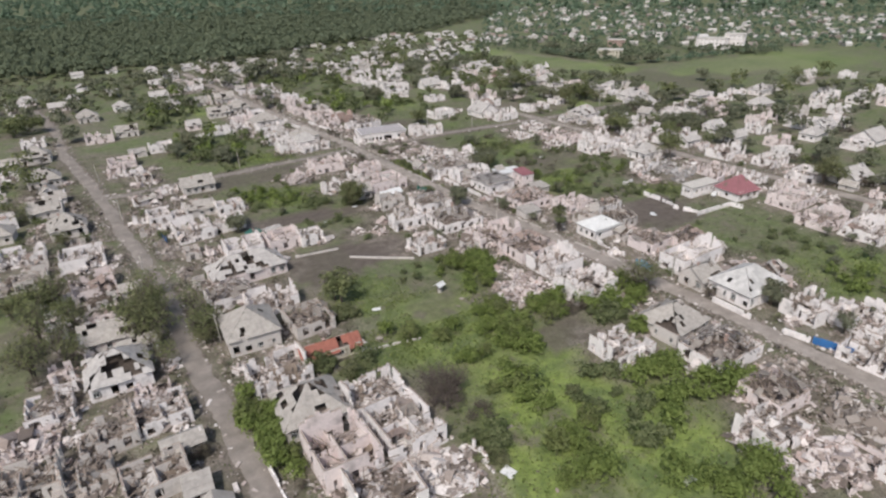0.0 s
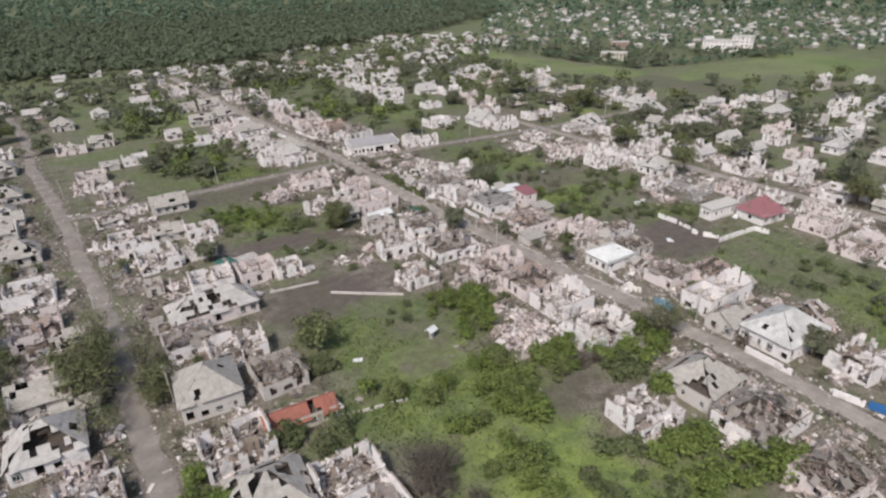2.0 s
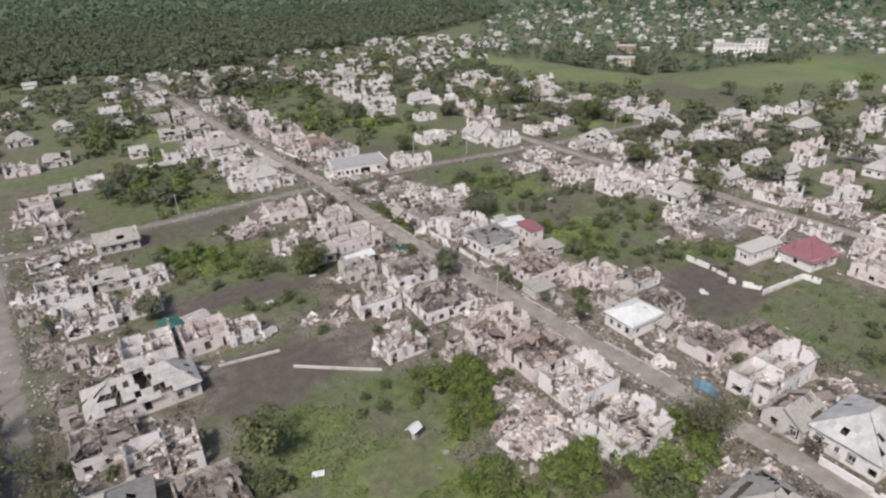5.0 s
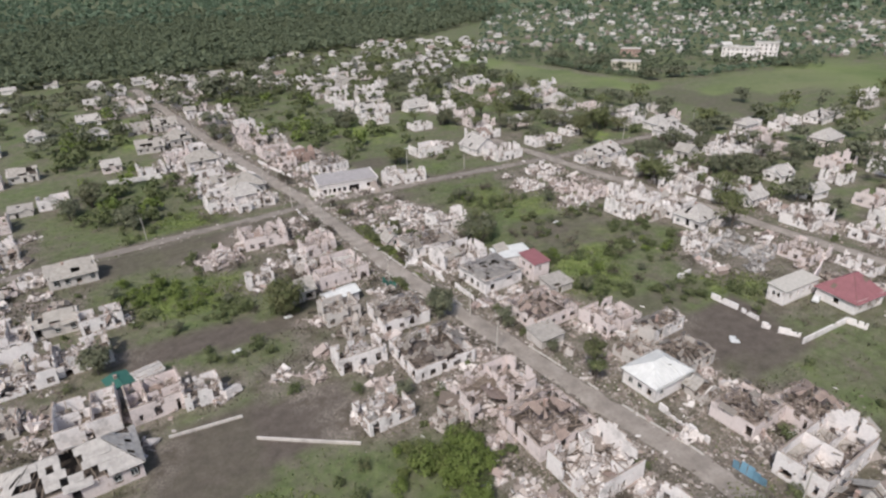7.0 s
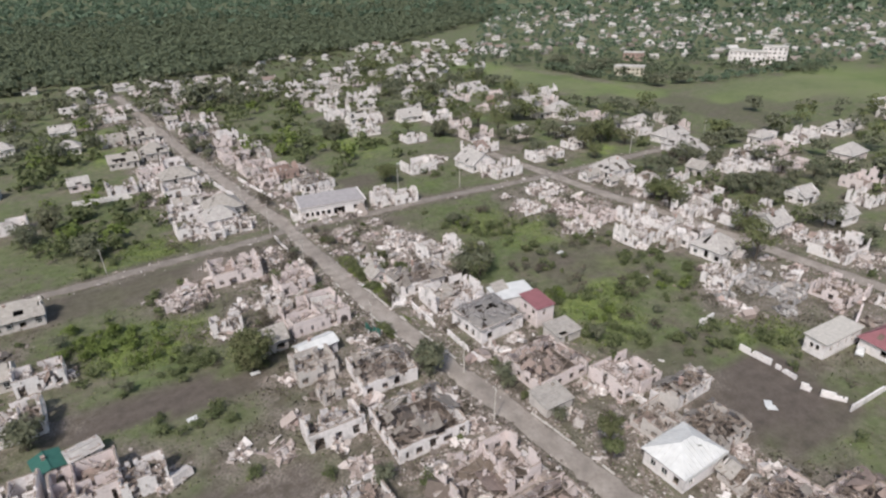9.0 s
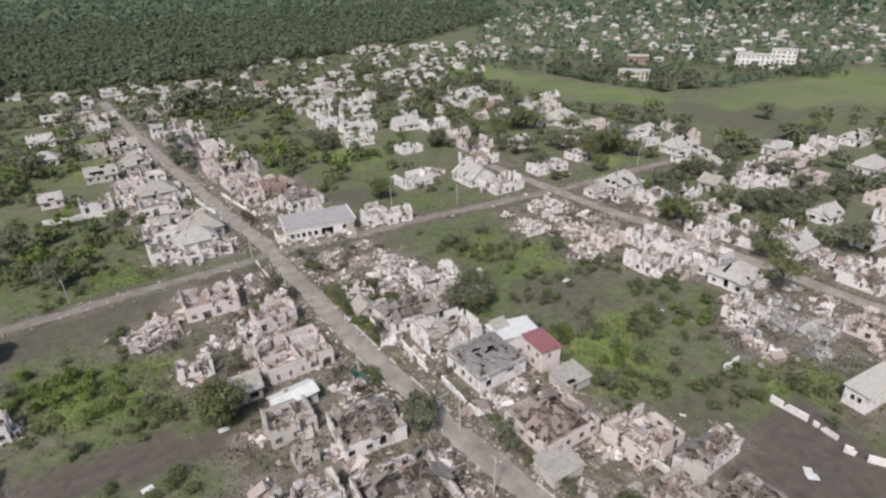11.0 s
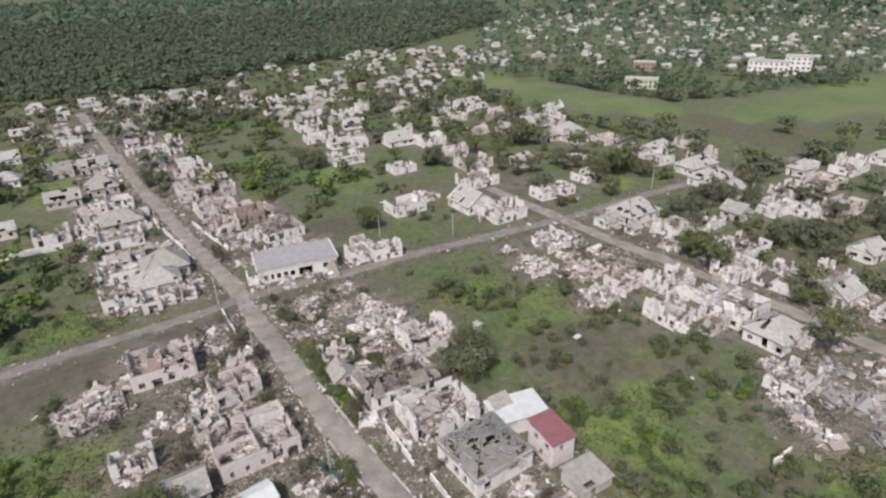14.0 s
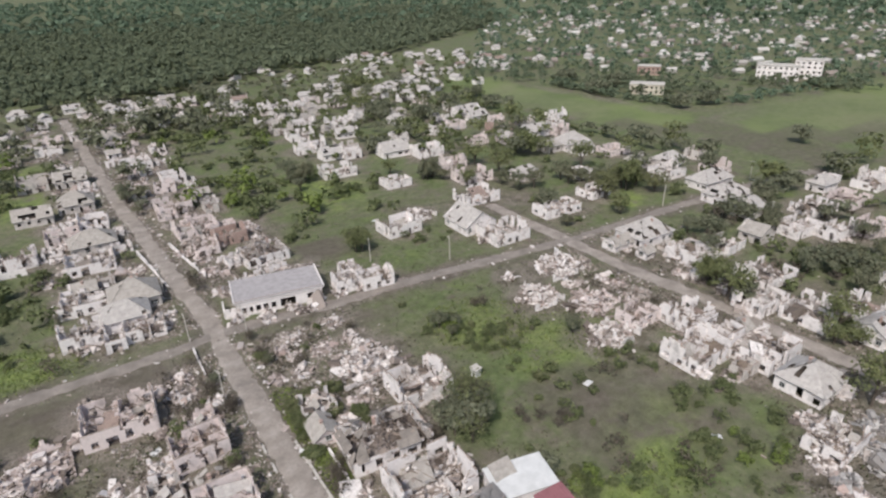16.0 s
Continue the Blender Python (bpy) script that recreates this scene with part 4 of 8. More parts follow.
plot("R", 348.8, 228.0, 13.4, 9.8, "w", 1, 1)
plot("R", 121.8, 403.3, 9.8, 8.5, "w", 2, 1)
plot("R", 232.1, 371.0, 13.4, 11, "w", -2, 1)
plot("R", 200.6, 389.0, 8, 6.4, "w", -2, 1)
plot("G", 191.7, 393.4, 10.4, 8.5, "w", 2, 1)
plot("R", 304.0, 319.6, 12.2, 9.8, "p", -2, 1)
plot("R", 305.4, 180.0, 13.4, 9.8, "p", -3, 1)
plot("H", 295.1, 338.9, 14.6, 12.2, "w", -1, 1)
plot("H", -21.5, 295.0, 12.2, 11, "g", 2, 1)
plot("R", 185.2, 410.6, 10.1, 7.4, "w", -3, 1)
plot("G", 83.6, 425.9, 12.2, 9.8, "g", -1, 1)
plot("H", 91.2, 286.1, 11.1, 9.1, "w", -1, 1)
plot("R", 9.3, 305.2, 11, 11, "p", 3, 1)
plot("R", 110.6, 434.2, 13.4, 11, "w", -0, 1)
plot("R", 69.8, 436.1, 13.4, 9.8, "g", 3, 1)
plot("G", 294.4, 367.3, 15.9, 8.5, "w", -3, 1)
plot("S", 17.6, 318.6, 7.7, 6.6, "g", -1, 1)
plot("H", 335.9, 201.0, 13.4, 9.8, "p", 1, 1)
plot("R", 69.2, 426.8, 11.6, 9.3, "g", 3, 1)
plot("R", 288.4, 387.5, 13.4, 9.8, "r", -0, 1)
plot("R", 192.0, 438.4, 13.4, 11, "w", -2, 1)
plot("G", -36.5, 325.2, 9.8, 8.5, "g", -3, 1)
plot("G", 308.5, 128.1, 14.6, 11, "w", 0, 1)
plot("H", -24.8, 338.3, 12.2, 11, "g", -2, 1)
plot("R", 339.2, 239.9, 8.3, 6.4, "w", 2, 1)
plot("R", 177.9, 297.5, 12.8, 9.6, "w", 3, 1)
plot("R", 221.0, 452.8, 14.6, 11, "w", -3, 1)
plot("R", 315.8, 164.1, 14.6, 11, "w", -2, 1)
plot("G", 292.4, 426.9, 15.9, 9.8, "w", 2, 1)
plot("R", 3.6, 362.1, 13.4, 11, "p", 1, 1)
plot("R", 75.6, 490.6, 12.2, 11, "w", 2, 1)
plot("R", 328.8, 154.0, 11.8, 9.6, "w", -1, 1)
plot("G", 48.1, 466.4, 12.2, 8.5, "w", -3, 1)
plot("H", 103.3, 492.6, 13.4, 9.8, "g", -2, 1)
plot("R", 78.6, 357.3, 10.8, 8.8, "p", 2, 1)
plot("G", 17.7, 366.2, 11, 7.3, "g", -2, 1)
plot("R", 216.7, 306.8, 14.6, 11, "w", -1, 1)
plot("R", 200.0, 491.8, 14.6, 11, "w", -1, 1)
plot("H", 291.2, 250.9, 14.6, 11, "w", -1, 1)
plot("R", 113.4, 525.9, 12.2, 9.8, "g", -1, 1)
plot("G", 128.1, 526.8, 12.2, 8.5, "w", 3, 1)
plot("R", 191.0, 521.7, 14.6, 11, "w", -3, 1)
plot("R", 184.6, 368.1, 14.6, 11, "w", -4, 1)
plot("R", 92.5, 516.7, 13.4, 11, "w", 4, 1)
plot("H", 1.2, 421.4, 11, 11, "g", 3, 1)
plot("R", 181.7, 542.5, 14.6, 11, "w", 4, 1)
plot("H", 308.7, 291.4, 11.8, 8.8, "w", -1, 1)
plot("R", 386.3, 191.0, 14.6, 11, "w", 4, 1)
plot("H", 373.5, 224.8, 11, 9.8, "w", 3, 1)
plot("G", 218.7, 380.6, 13.9, 10.4, "w", -2, 1)
plot("R", 191.5, 418.5, 11.8, 8.8, "w", 2, 1)
plot("R", 424.7, 182.5, 14.6, 11, "w", 3, 1)
plot("R", 201.3, 460.7, 14.6, 11, "w", 1, 1)
plot("R", 209.1, 527.4, 14.6, 11, "w", 0, 1)

plot("b", 190.5, 156.5, 6, 5, "b", 0, 0)
plot("b", 199.5, 168.5, 7, 5, "w", 0, 0)
plot("b", 209.5, 161.0, 8, 6, "b", 0, 0)
plot("b", 213.5, 152.5, 7, 6, "w", 0, 0)
plot("b", 187.0, 149.0, 6, 5, "w", 0, 0)
plot("b", 196.0, 144.0, 6, 5, "b", 0, 0)
plot("l", 74.9, 166.7, 6, 5.1, "p", 0, 0)
plot("l", 93.0, 175.8, 4, 3.4, "w", 0, 0)
plot("l", 85.6, 155.6, 6, 5.1, "p", 0, 0)
plot("l", 68.7, 170.7, 5, 4.2, "w", 0, 0)
plot("l", 79.6, 174.3, 5, 4.2, "p", 0, 0)
plot("l", 87.2, 170.5, 3, 2.5, "p", 0, 0)
plot("l", 82.4, 186.7, 4, 3.4, "p", 0, 0)
plot("l", 144.2, 121.4, 4, 3.4, "p", 0, 0)
plot("l", 125.1, 112.0, 5, 4.2, "w", 0, 0)
plot("l", 111.0, 136.7, 2.5, 2.1, "w", 0, 0)
plot("l", 109.6, 107.3, 5, 4.2, "w", 0, 0)
plot("l", 95.7, 129.4, 5, 4.2, "p", 0, 0)
plot("l", 84.4, 162.5, 3, 2.5, "w", 0, 0)
plot("l", 77.7, 243.6, 3, 2.5, "w", 0, 0)
plot("l", 90.1, 249.8, 3, 2.5, "w", 0, 0)
plot("l", 81.8, 223.0, 6, 5.1, "w", 0, 0)
plot("l", 122.2, 239.3, 6, 5.1, "w", 0, 0)
plot("l", 142.9, 225.3, 2.5, 2.1, "w", 0, 0)
plot("l", 189.9, 160.7, 5, 4.2, "w", 0, 0)
plot("l", 188.4, 154.5, 6, 5.1, "p", 0, 0)
plot("l", 124.0, 253.4, 6, 5.1, "w", 0, 0)
plot("l", 129.1, 245.4, 6, 5.1, "p", 0, 0)
plot("l", 80.7, 252.3, 6, 5.1, "w", 0, 0)
plot("l", 93.5, 118.5, 6, 5.1, "w", 0, 0)
plot("l", 91.0, 123.0, 4, 3.4, "p", 0, 0)
plot("l", 187.8, 248.6, 4, 3.4, "w", 0, 0)
plot("l", 2.3, 125.7, 4, 3.4, "w", 0, 0)
plot("l", -17.1, 111.1, 3, 2.5, "w", 0, 0)
plot("l", 98.4, 59.8, 4, 3.4, "w", 0, 0)
plot("l", 99.6, 38.7, 3, 2.5, "w", 0, 0)
plot("l", 116.3, 39.2, 3, 2.5, "w", 0, 0)
plot("l", 88.7, 34.3, 6, 5.1, "w", 0, 0)

# ---- loose white panels lying about: x, y, half sizes ----
PANELS = []


def panel(*values):
    PANELS.append(values)


panel(72.1, 42.6, 1.5, 1.1)
panel(85.1, 38.7, 1.2, 0.8)
panel(47.7, 60.2, 1, 1.2)
panel(114.4, 215.7, 1.1, 0.5)
panel(181.4, 175.8, 0.9, 0.6)
panel(172.6, 200.9, 1.0, 0.7)
panel(160.2, 126.3, 1.2, 0.7)
panel(62.6, 185.5, 1, 0.6)
panel(174.5, 309.9, 1, 0.5)
panel(159.8, 125.5, 1, 0.5)
panel(88.6, 122.2, 1, 0.7)
panel(114.4, 215.0, 1.2, 0.45)
panel(77.3, 193.3, 1, 0.7)
panel(159.6, 125.2, 1, 0.5)
panel(52.1, 122.4, 1.1, 0.6)
panel(90.4, 231.1, 1, 0.6)

# ---- patches of ground: kind, x, y, half sizes, strength ----
PATCHES = []


def patch(*values):
    PATCHES.append(values)


patch("soil", 74, 250, 20, 10, .85)
patch("soil", 52, 250, 18, 8, .8)
patch("soil", 88, 258, 10, 5, .8)
patch("dust", 200, 156, 18, 14, .8)
patch("lush", 362, 430, 26, 60, 1)
patch("lush", 356, 510, 24, 50, 1)
patch("lush", 372, 370, 30, 40, 1)
patch("lush", 440, 305, 50, 34, 1)
patch("lush", 500, 290, 60, 40, 1)
patch("lush", 545, 290, 50, 46, 1)
patch("soil", 400, 288, 22, 10, .55)
patch("soil", 352, 345, 10, 20, .5)
patch("soil", 425, 272, 30, 7, .5)
patch("soil", 69, 155, 10, 5, 1)
patch("soil", 48, 155, 9, 9, 0.9)
patch("soil", 69, 155, 11, 8, 1)
patch("soil", 54, 159, 10, 8, 0.9)
patch("soil", 50, 148, 9, 6, 0.8)
patch("soil", 54, 195, 17, 5, 1)
patch("soil", 70, 191, 12, 4, .9)
patch("soil", 164, 133, 15, 7, 1)
patch("soil", 163, 122, 13, 8, .9)
patch("soil", 159, 130, 14, 10, 1)
patch("soil", 156, 146, 8, 6, .6)
patch("soil", 51, 253, 14, 4, .7)
patch("soil", 70, 250, 14, 8, .6)
patch("soil", 73, 247, 14, 6, .6)
patch("soil", 50, 247, 14, 5, .6)
patch("soil", 168, 195, 10, 14, .6)
patch("soil", 180, 191, 9, 12, .5)
patch("soil", 143, 252, 10, 4, .5)
patch("soil", 150, 299, 8, 8, .8)
patch("soil", 64, 154, 16, 8, .7)
patch("lush", 62, 112, 10, 12, .5)
patch("lush", 61, 100, 14, 10, .8)
patch("lush", 70, 70, 22, 20, 1)
patch("lush", 53, 62, 14, 14, 1)
patch("lush", 76, 48, 16, 14, 1)
patch("lush", 76, 102, 9, 18, .9)
patch("lush", 14, 95, 4, 14, .9)
patch("lush", 58, 219, 18, 10, .7)
patch("lush", 60, 216, 14, 8, .9)
patch("lush", 167, 234, 12, 12, .5)
patch("lush", 155, 169, 12, 12, .7)
patch("lush", 182, 142, 10, 8, .7)
patch("lush", 180, 216, 16, 12, .5)
patch("lush", 175, 182, 14, 10, .6)
patch("lush", 262, 275, 12, 9, .9)
patch("lush", 175, 356, 14, 30, .7)
patch("lush", 171, 67, 18, 14, .5)
patch("lush", 65, 427, 14, 50, .7)
patch("lush", 70, 277, 12, 8, .7)
patch("lush", 63, 259, 20, 20, .5)
patch("lush", 45, 106, 12, 8, .5)
patch("lush", 52, 131, 12, 10, .35)
patch("soil", 66, 115, 8, 6, .4)
patch("soil", 85, 88, 8, 6, .8)
patch("lush", 114, 218, 4, 10, .8)
patch("lush", 112, 193, 4, 7, .7)
patch("lush", 116, 227, 4, 9, .7)
patch("lush", 118, 207, 4, 6, .6)
patch("soil", 168, 192, 9, 5, .5)
patch("soil", 184, 189, 8, 4, .45)
patch("soil", 169, 148, 9, 5, .5)
patch("soil", 183, 176, 8, 6, .4)
patch("dust", 390, 409, 8, 26, .55)
patch("dust", 384, 455, 6, 22, .5)
patch("dust", 392, 366, 8, 16, .45)
patch("soil", 372, 285, 17, 22, .5)
patch("soil", 378, 320, 14, 14, .45)
patch("soil", 376, 262, 18, 14, .4)
# weak weights of the dust colour that pale and grey the far field's grass
patch("dust", 420, 330, 40, 12, .3)
patch("dust", 470, 300, 60, 40, .22)
patch("dust", 356, 420, 20, 60, .2)
patch("dust", 550, 370, 80, 5, .5)

# ---- clumps of plants: kind, x, y, number, radius, size ----
CLUMPS = []


def clump(*values):
    CLUMPS.append(values)


clump("B", 63, 86, 6, 8, 1.15)
clump("B", 71, 94, 5, 7, 1.15)
clump("B", 72, 88, 6, 5, 1.15)
clump("B", 88, 129, 11, 5, 1.15)
clump("B", 110, 92, 8, 5, 1.15)
clump("B", 102, 79, 3, 3, 1.15)
clump("N", 93, 96, 7, 6, 1.15)
clump("B", 87, 98, 7, 6, 1.15)
clump("M", 99, 90, 10, 6, 1.15)
clump("M", 77, 65, 14, 8, 1.15)
clump("B", 63, 63, 8, 8, 1.15)
clump("M", 76, 56, 4, 6, 1.15)
clump("B", 87, 53, 9, 7, 1.15)
clump("B", 101, 54, 5, 4, 1.15)
clump("B", 60, 53, 9, 7, 1.15)
clump("B", 66, 73, 3, 6, 1.15)
clump("B", 82, 36, 7, 6, 1.15)
clump("B", 93, 64, 7, 6, 1.15)
clump("B", 72, 40, 5, 6, 1.15)
clump("B", 59, 75, 2, 6, 1.15)
clump("M", 46, 67, 8, 5, 1.15)
clump("n", 49, 84, 6, 5, 1.15)
clump("N", 51, 76, 5, 5, 1.15)
clump("t", 3, 144, 6, 6, 1.15)
clump("t", 9, 135, 4, 5, 1.15)
clump("t", 0, 155, 3, 4, 1.15)
clump("t", -24, 170, 6, 7, 1.15)
clump("t", -18, 153, 4, 5, 1.15)
clump("n", -24, 143, 6, 7, 1.15)
clump("t", -19, 136, 4, 5, 1.15)
clump("N", 6, 160, 4, 5, 1.15)
clump("M", 39, 102, 5, 4, 1.15)
clump("M", 31, 107, 5, 3, 1.15)
clump("B", 15, 93, 12, 7, 1.15)
clump("B", 16, 85, 7, 6, 1.15)
clump("B", 14, 101, 5, 5, 1.15)
clump("M", 66, 308, 5, 6, 0.72)
clump("D", 10, 260, 3, 4, 0.72)
clump("N", 17, 259, 4, 5, 0.72)
clump("t", -30, 249, 6, 7, 0.72)
clump("D", -14, 368, 6, 7, 0.72)
clump("T", -32, 405, 8, 10, 0.72)
clump("N", 6, 124, 5, 5, 1.15)
clump("N", 1, 96, 5, 4, 1.15)
clump("N", -27, 132, 6, 6, 1.15)
clump("N", -16, 127, 5, 5, 1.15)
clump("M", 68, 207, 5, 9, 0.72)
clump("M", 50, 205, 4, 8, 0.72)
clump("B", 46, 230, 4, 6, 0.72)
clump("M", 78, 199, 5, 5, 0.72)
clump("M", 67, 240, 7, 8, 0.72)
clump("M", 40, 303, 9, 10, 0.72)
clump("M", 49, 273, 7, 8, 0.72)
clump("D", 136, 70, 3, 3, 1.15)
clump("N", 126, 79, 2, 2, 1.15)
clump("B", 165, 60, 9, 9, 1.15)
clump("M", 174, 88, 9, 10, 0.9)
clump("T", 238, 108, 3, 4, 1.15)
clump("M", 177, 132, 2, 3, 0.6)
clump("M", 152, 162, 5, 6, 0.8)
clump("M", 175, 171, 5, 8, 0.8)
clump("M", 173, 147, 5, 6, 0.8)
clump("M", 183, 138, 3, 3, 0.72)
clump("D", 113, 179, 2, 2, 1.15)
clump("D", 144, 205, 4, 4, 0.72)
clump("M", 44, 126, 6, 4, 1.15)
clump("M", 249, 210, 4, 8, 0.72)
clump("B", 58, 221, 5, 7, 0.72)
clump("B", 46, 226, 9, 8, 0.72)
clump("M", 64, 203, 6, 6, 0.72)
clump("M", 77, 196, 2, 3, 0.72)
clump("M", 66, 309, 8, 7, 0.72)
clump("M", 39, 336, 7, 9, 0.72)
clump("M", 53, 303, 7, 9, 0.72)
clump("M", 51, 413, 7, 10, 0.72)
clump("M", 34, 377, 7, 10, 0.72)
clump("M", 173, 224, 4, 6, 0.72)
clump("M", 161, 233, 4, 5, 0.72)
clump("M", 166, 203, 6, 7, 0.72)
clump("M", 165, 173, 4, 7, 0.72)
clump("M", 185, 179, 4, 7, 0.72)
clump("M", 86, 134, 8, 7, 0.72)
clump("M", 91, 128, 6, 6, 0.72)
clump("B", 76, 133, 4, 6, 0.72)
clump("M", 69, 135, 4, 5, 0.72)
clump("D", 105, 386, 5, 4, 0.72)
clump("T", 235, 180, 3, 4, 0.72)
clump("T", 232, 213, 3, 3, 0.72)
clump("T", 317, 253, 4, 4, 0.72)
clump("D", 110, 174, 2, 2, 0.72)
clump("T", 232, 180, 3, 4, 0.72)
clump("M", 181, 140, 3, 3, 0.72)
clump("M", 176, 152, 2, 4, 0.72)
clump("M", 116, 222, 7, 5, 0.72)
clump("N", 118, 205, 5, 5, 0.72)
clump("T", 77, 196, 2, 2, 0.72)
clump("M", 66, 186, 2, 2, 0.72)
clump("B", 46, 225, 4, 6, 0.72)
clump("D", 34, 195, 3, 3, 0.72)
clump("M", 65, 204, 6, 6, 0.72)
clump("M", 60, 186, 4, 5, 0.72)
clump("D", 51, 281, 4, 4, 0.72)
clump("N", 107, 294, 5, 4, 0.72)
clump("M", 126, 219, 4, 4, 0.72)
clump("B", 182, 169, 4, 6, 0.72)
clump("M", 180, 177, 4, 6, 0.72)
clump("M", 166, 196, 4, 6, 0.72)
clump("M", 164, 151, 4, 5, 0.72)
clump("B", 160, 235, 3, 3, 0.72)
clump("M", 163, 228, 3, 3, 0.72)
clump("t", 145, 206, 7, 5, 0.72)
clump("N", 135, 205, 4, 3, 0.72)
clump("M", 126, 225, 7, 6, 0.72)
clump("M", 120, 225, 5, 5, 0.72)
clump("N", 121, 240, 4, 4, 0.72)
clump("N", 100, 242, 7, 5, 0.72)
clump("N", 108, 297, 7, 5, 0.72)
clump("M", 67, 284, 4, 6, 0.72)
clump("D", 290, 236, 6, 4, 0.72)
clump("D", 317, 246, 5, 4, 0.72)
clump("M", 272, 205, 10, 9, 0.72)
clump("M", 262, 222, 6, 8, 0.72)
clump("D", 333, 291, 4, 4, 0.72)
clump("D", 332, 329, 4, 4, 0.72)
clump("D", 214, 388, 9, 5, 0.72)
clump("D", 253, 459, 14, 12, 0.72)
clump("T", 274, 536, 14, 14, 0.72)
clump("D", 215, 339, 5, 4, 0.72)
clump("T", 158, 290, 3, 3, 0.72)
clump("M", 184, 287, 5, 8, 0.72)
clump("M", 185, 343, 8, 8, 0.72)
clump("M", 160, 370, 7, 6, 0.72)
clump("B", 140, 385, 7, 8, 0.72)
clump("M", 150, 368, 4, 5, 0.72)
clump("M", 167, 348, 4, 7, 0.72)
clump("D", 106, 393, 3, 3, 0.72)
clump("M", 111, 381, 2, 3, 0.72)
clump("T", 271, 344, 8, 8, 0.72)
clump("D", 281, 370, 7, 8, 0.72)
clump("D", 323, 444, 4, 4, 0.72)
clump("D", 322, 468, 4, 5, 0.72)
clump("D", 404, 366, 9, 8, 0.72)
clump("D", 426, 359, 9, 8, 0.72)
clump("D", 429, 431, 14, 8, 0.72)
clump("D", 415, 475, 14, 8, 0.72)
clump("D", 402, 427, 9, 7, 0.72)
clump("D", 385, 276, 2, 2, 0.72)
clump("D", 411, 282, 2, 3, 0.72)
clump("M", 188, 198, 5, 7, 0.72)
clump("M", 189, 185, 5, 7, 0.72)
clump("M", 189, 202, 5, 7, 0.72)
clump("M", 165, 211, 4, 6, 0.72)
clump("M", 165, 218, 4, 5, 0.72)
clump("N", 158, 200, 6, 6, 0.72)
clump("N", 181, 202, 6, 6, 0.72)
clump("N", 165, 184, 5, 6, 0.72)
clump("M", 153, 181, 4, 5, 0.72)
clump("N", 171, 174, 6, 6, 0.72)
clump("M", 195, 171, 3, 3, 0.72)
clump("M", 236, 290, 4, 5, 0.72)
clump("M", 176, 288, 4, 6, 0.72)
clump("M", 281, 309, 4, 8, 0.72)
clump("M", 256, 318, 4, 8, 0.72)
clump("M", 187, 318, 4, 4, 0.72)
clump("N", 120, 359, 4, 4, 0.72)
clump("N", 77, 272, 5, 6, 0.72)
clump("N", 70, 236, 5, 6, 0.72)
clump("N", 117, 259, 2, 2, 0.72)
clump("N", 138, 248, 2, 2, 0.72)
clump("N", 173, 241, 4, 3, 0.72)
clump("D", 165, 364, 7, 8, 0.72)
clump("M", 136, 374, 5, 8, 0.72)
clump("M", 178, 343, 6, 8, 0.72)
clump("M", 146, 314, 6, 8, 0.72)
clump("D", 216, 337, 4, 4, 0.72)
clump("D", 330, 467, 5, 6, 0.72)
clump("M", 77, 197, 3, 3, 0.72)
clump("B", 59, 213, 4, 5, 0.72)
clump("M", 66, 205, 4, 5, 0.72)
clump("B", 53, 227, 4, 6, 0.72)
clump("N", 105, 238, 6, 4, 0.72)
clump("N", 85, 210, 4, 4, 0.72)
clump("M", 153, 178, 4, 4, 0.72)
clump("N", 160, 160, 5, 5, 0.72)
clump("B", 86, 129, 14, 5, 1.15)
clump("B", 82, 117, 6, 5, 1.15)
clump("B", 76, 105, 6, 5, 1.15)
clump("B", 78, 97, 4, 5, 1.15)
clump("B", 72, 93, 5, 5, 1.15)
clump("B", 88, 101, 4, 5, 1.15)
clump("N", 95, 96, 6, 6, 1.15)
clump("B", 99, 94, 5, 4, 1.15)
clump("N", 111, 94, 7, 5, 1.15)
clump("t", 116, 92, 3, 3, 1.15)
clump("B", 104, 90, 5, 4, 1.15)
clump("B", 102, 78, 5, 3, 1.15)
clump("B", 52, 109, 2, 4, 1.15)
clump("B", 62, 103, 2, 4, 1.15)
clump("T", 46, 132, 1, 1, 1.15)
clump("t", 3, 146, 4, 7, 1.15)
clump("t", -1, 167, 2, 6, 1.15)
clump("N", 10, 145, 5, 5, 1.15)
clump("n", 46, 84, 5, 5, 1.15)
clump("B", 85, 34, 4, 5, 1.15)
clump("B", 101, 56, 4, 4, 1.15)
clump("B", 87, 68, 6, 5, 1.15)
clump("M", 113, 216, 4, 5, 0.72)
clump("M", 111, 193, 3, 4, 0.72)
clump("M", 159, 152, 5, 5, 0.72)
clump("M", 165, 148, 5, 6, 0.72)
clump("M", 154, 167, 4, 5, 0.72)
clump("M", 146, 155, 3, 4, 0.72)
clump("M", 164, 402, 6, 9, 0.72)
clump("M", 141, 421, 6, 9, 0.72)
clump("D", 104, 418, 6, 8, 0.72)
clump("M", 46, 324, 6, 9, 0.72)
clump("D", 35, 307, 5, 8, 0.72)
clump("M", 117, 224, 4, 5, 0.72)
clump("M", 165, 228, 5, 6, 0.72)
clump("M", 159, 236, 5, 6, 0.72)
clump("M", 195, 182, 4, 6, 0.72)
clump("M", 188, 184, 4, 6, 0.72)
clump("B", 153, 182, 4, 3, 0.72)
clump("B", 157, 168, 4, 3, 0.72)
clump("M", 183, 166, 4, 6, 0.72)
clump("N", 72, 231, 5, 5, 0.72)

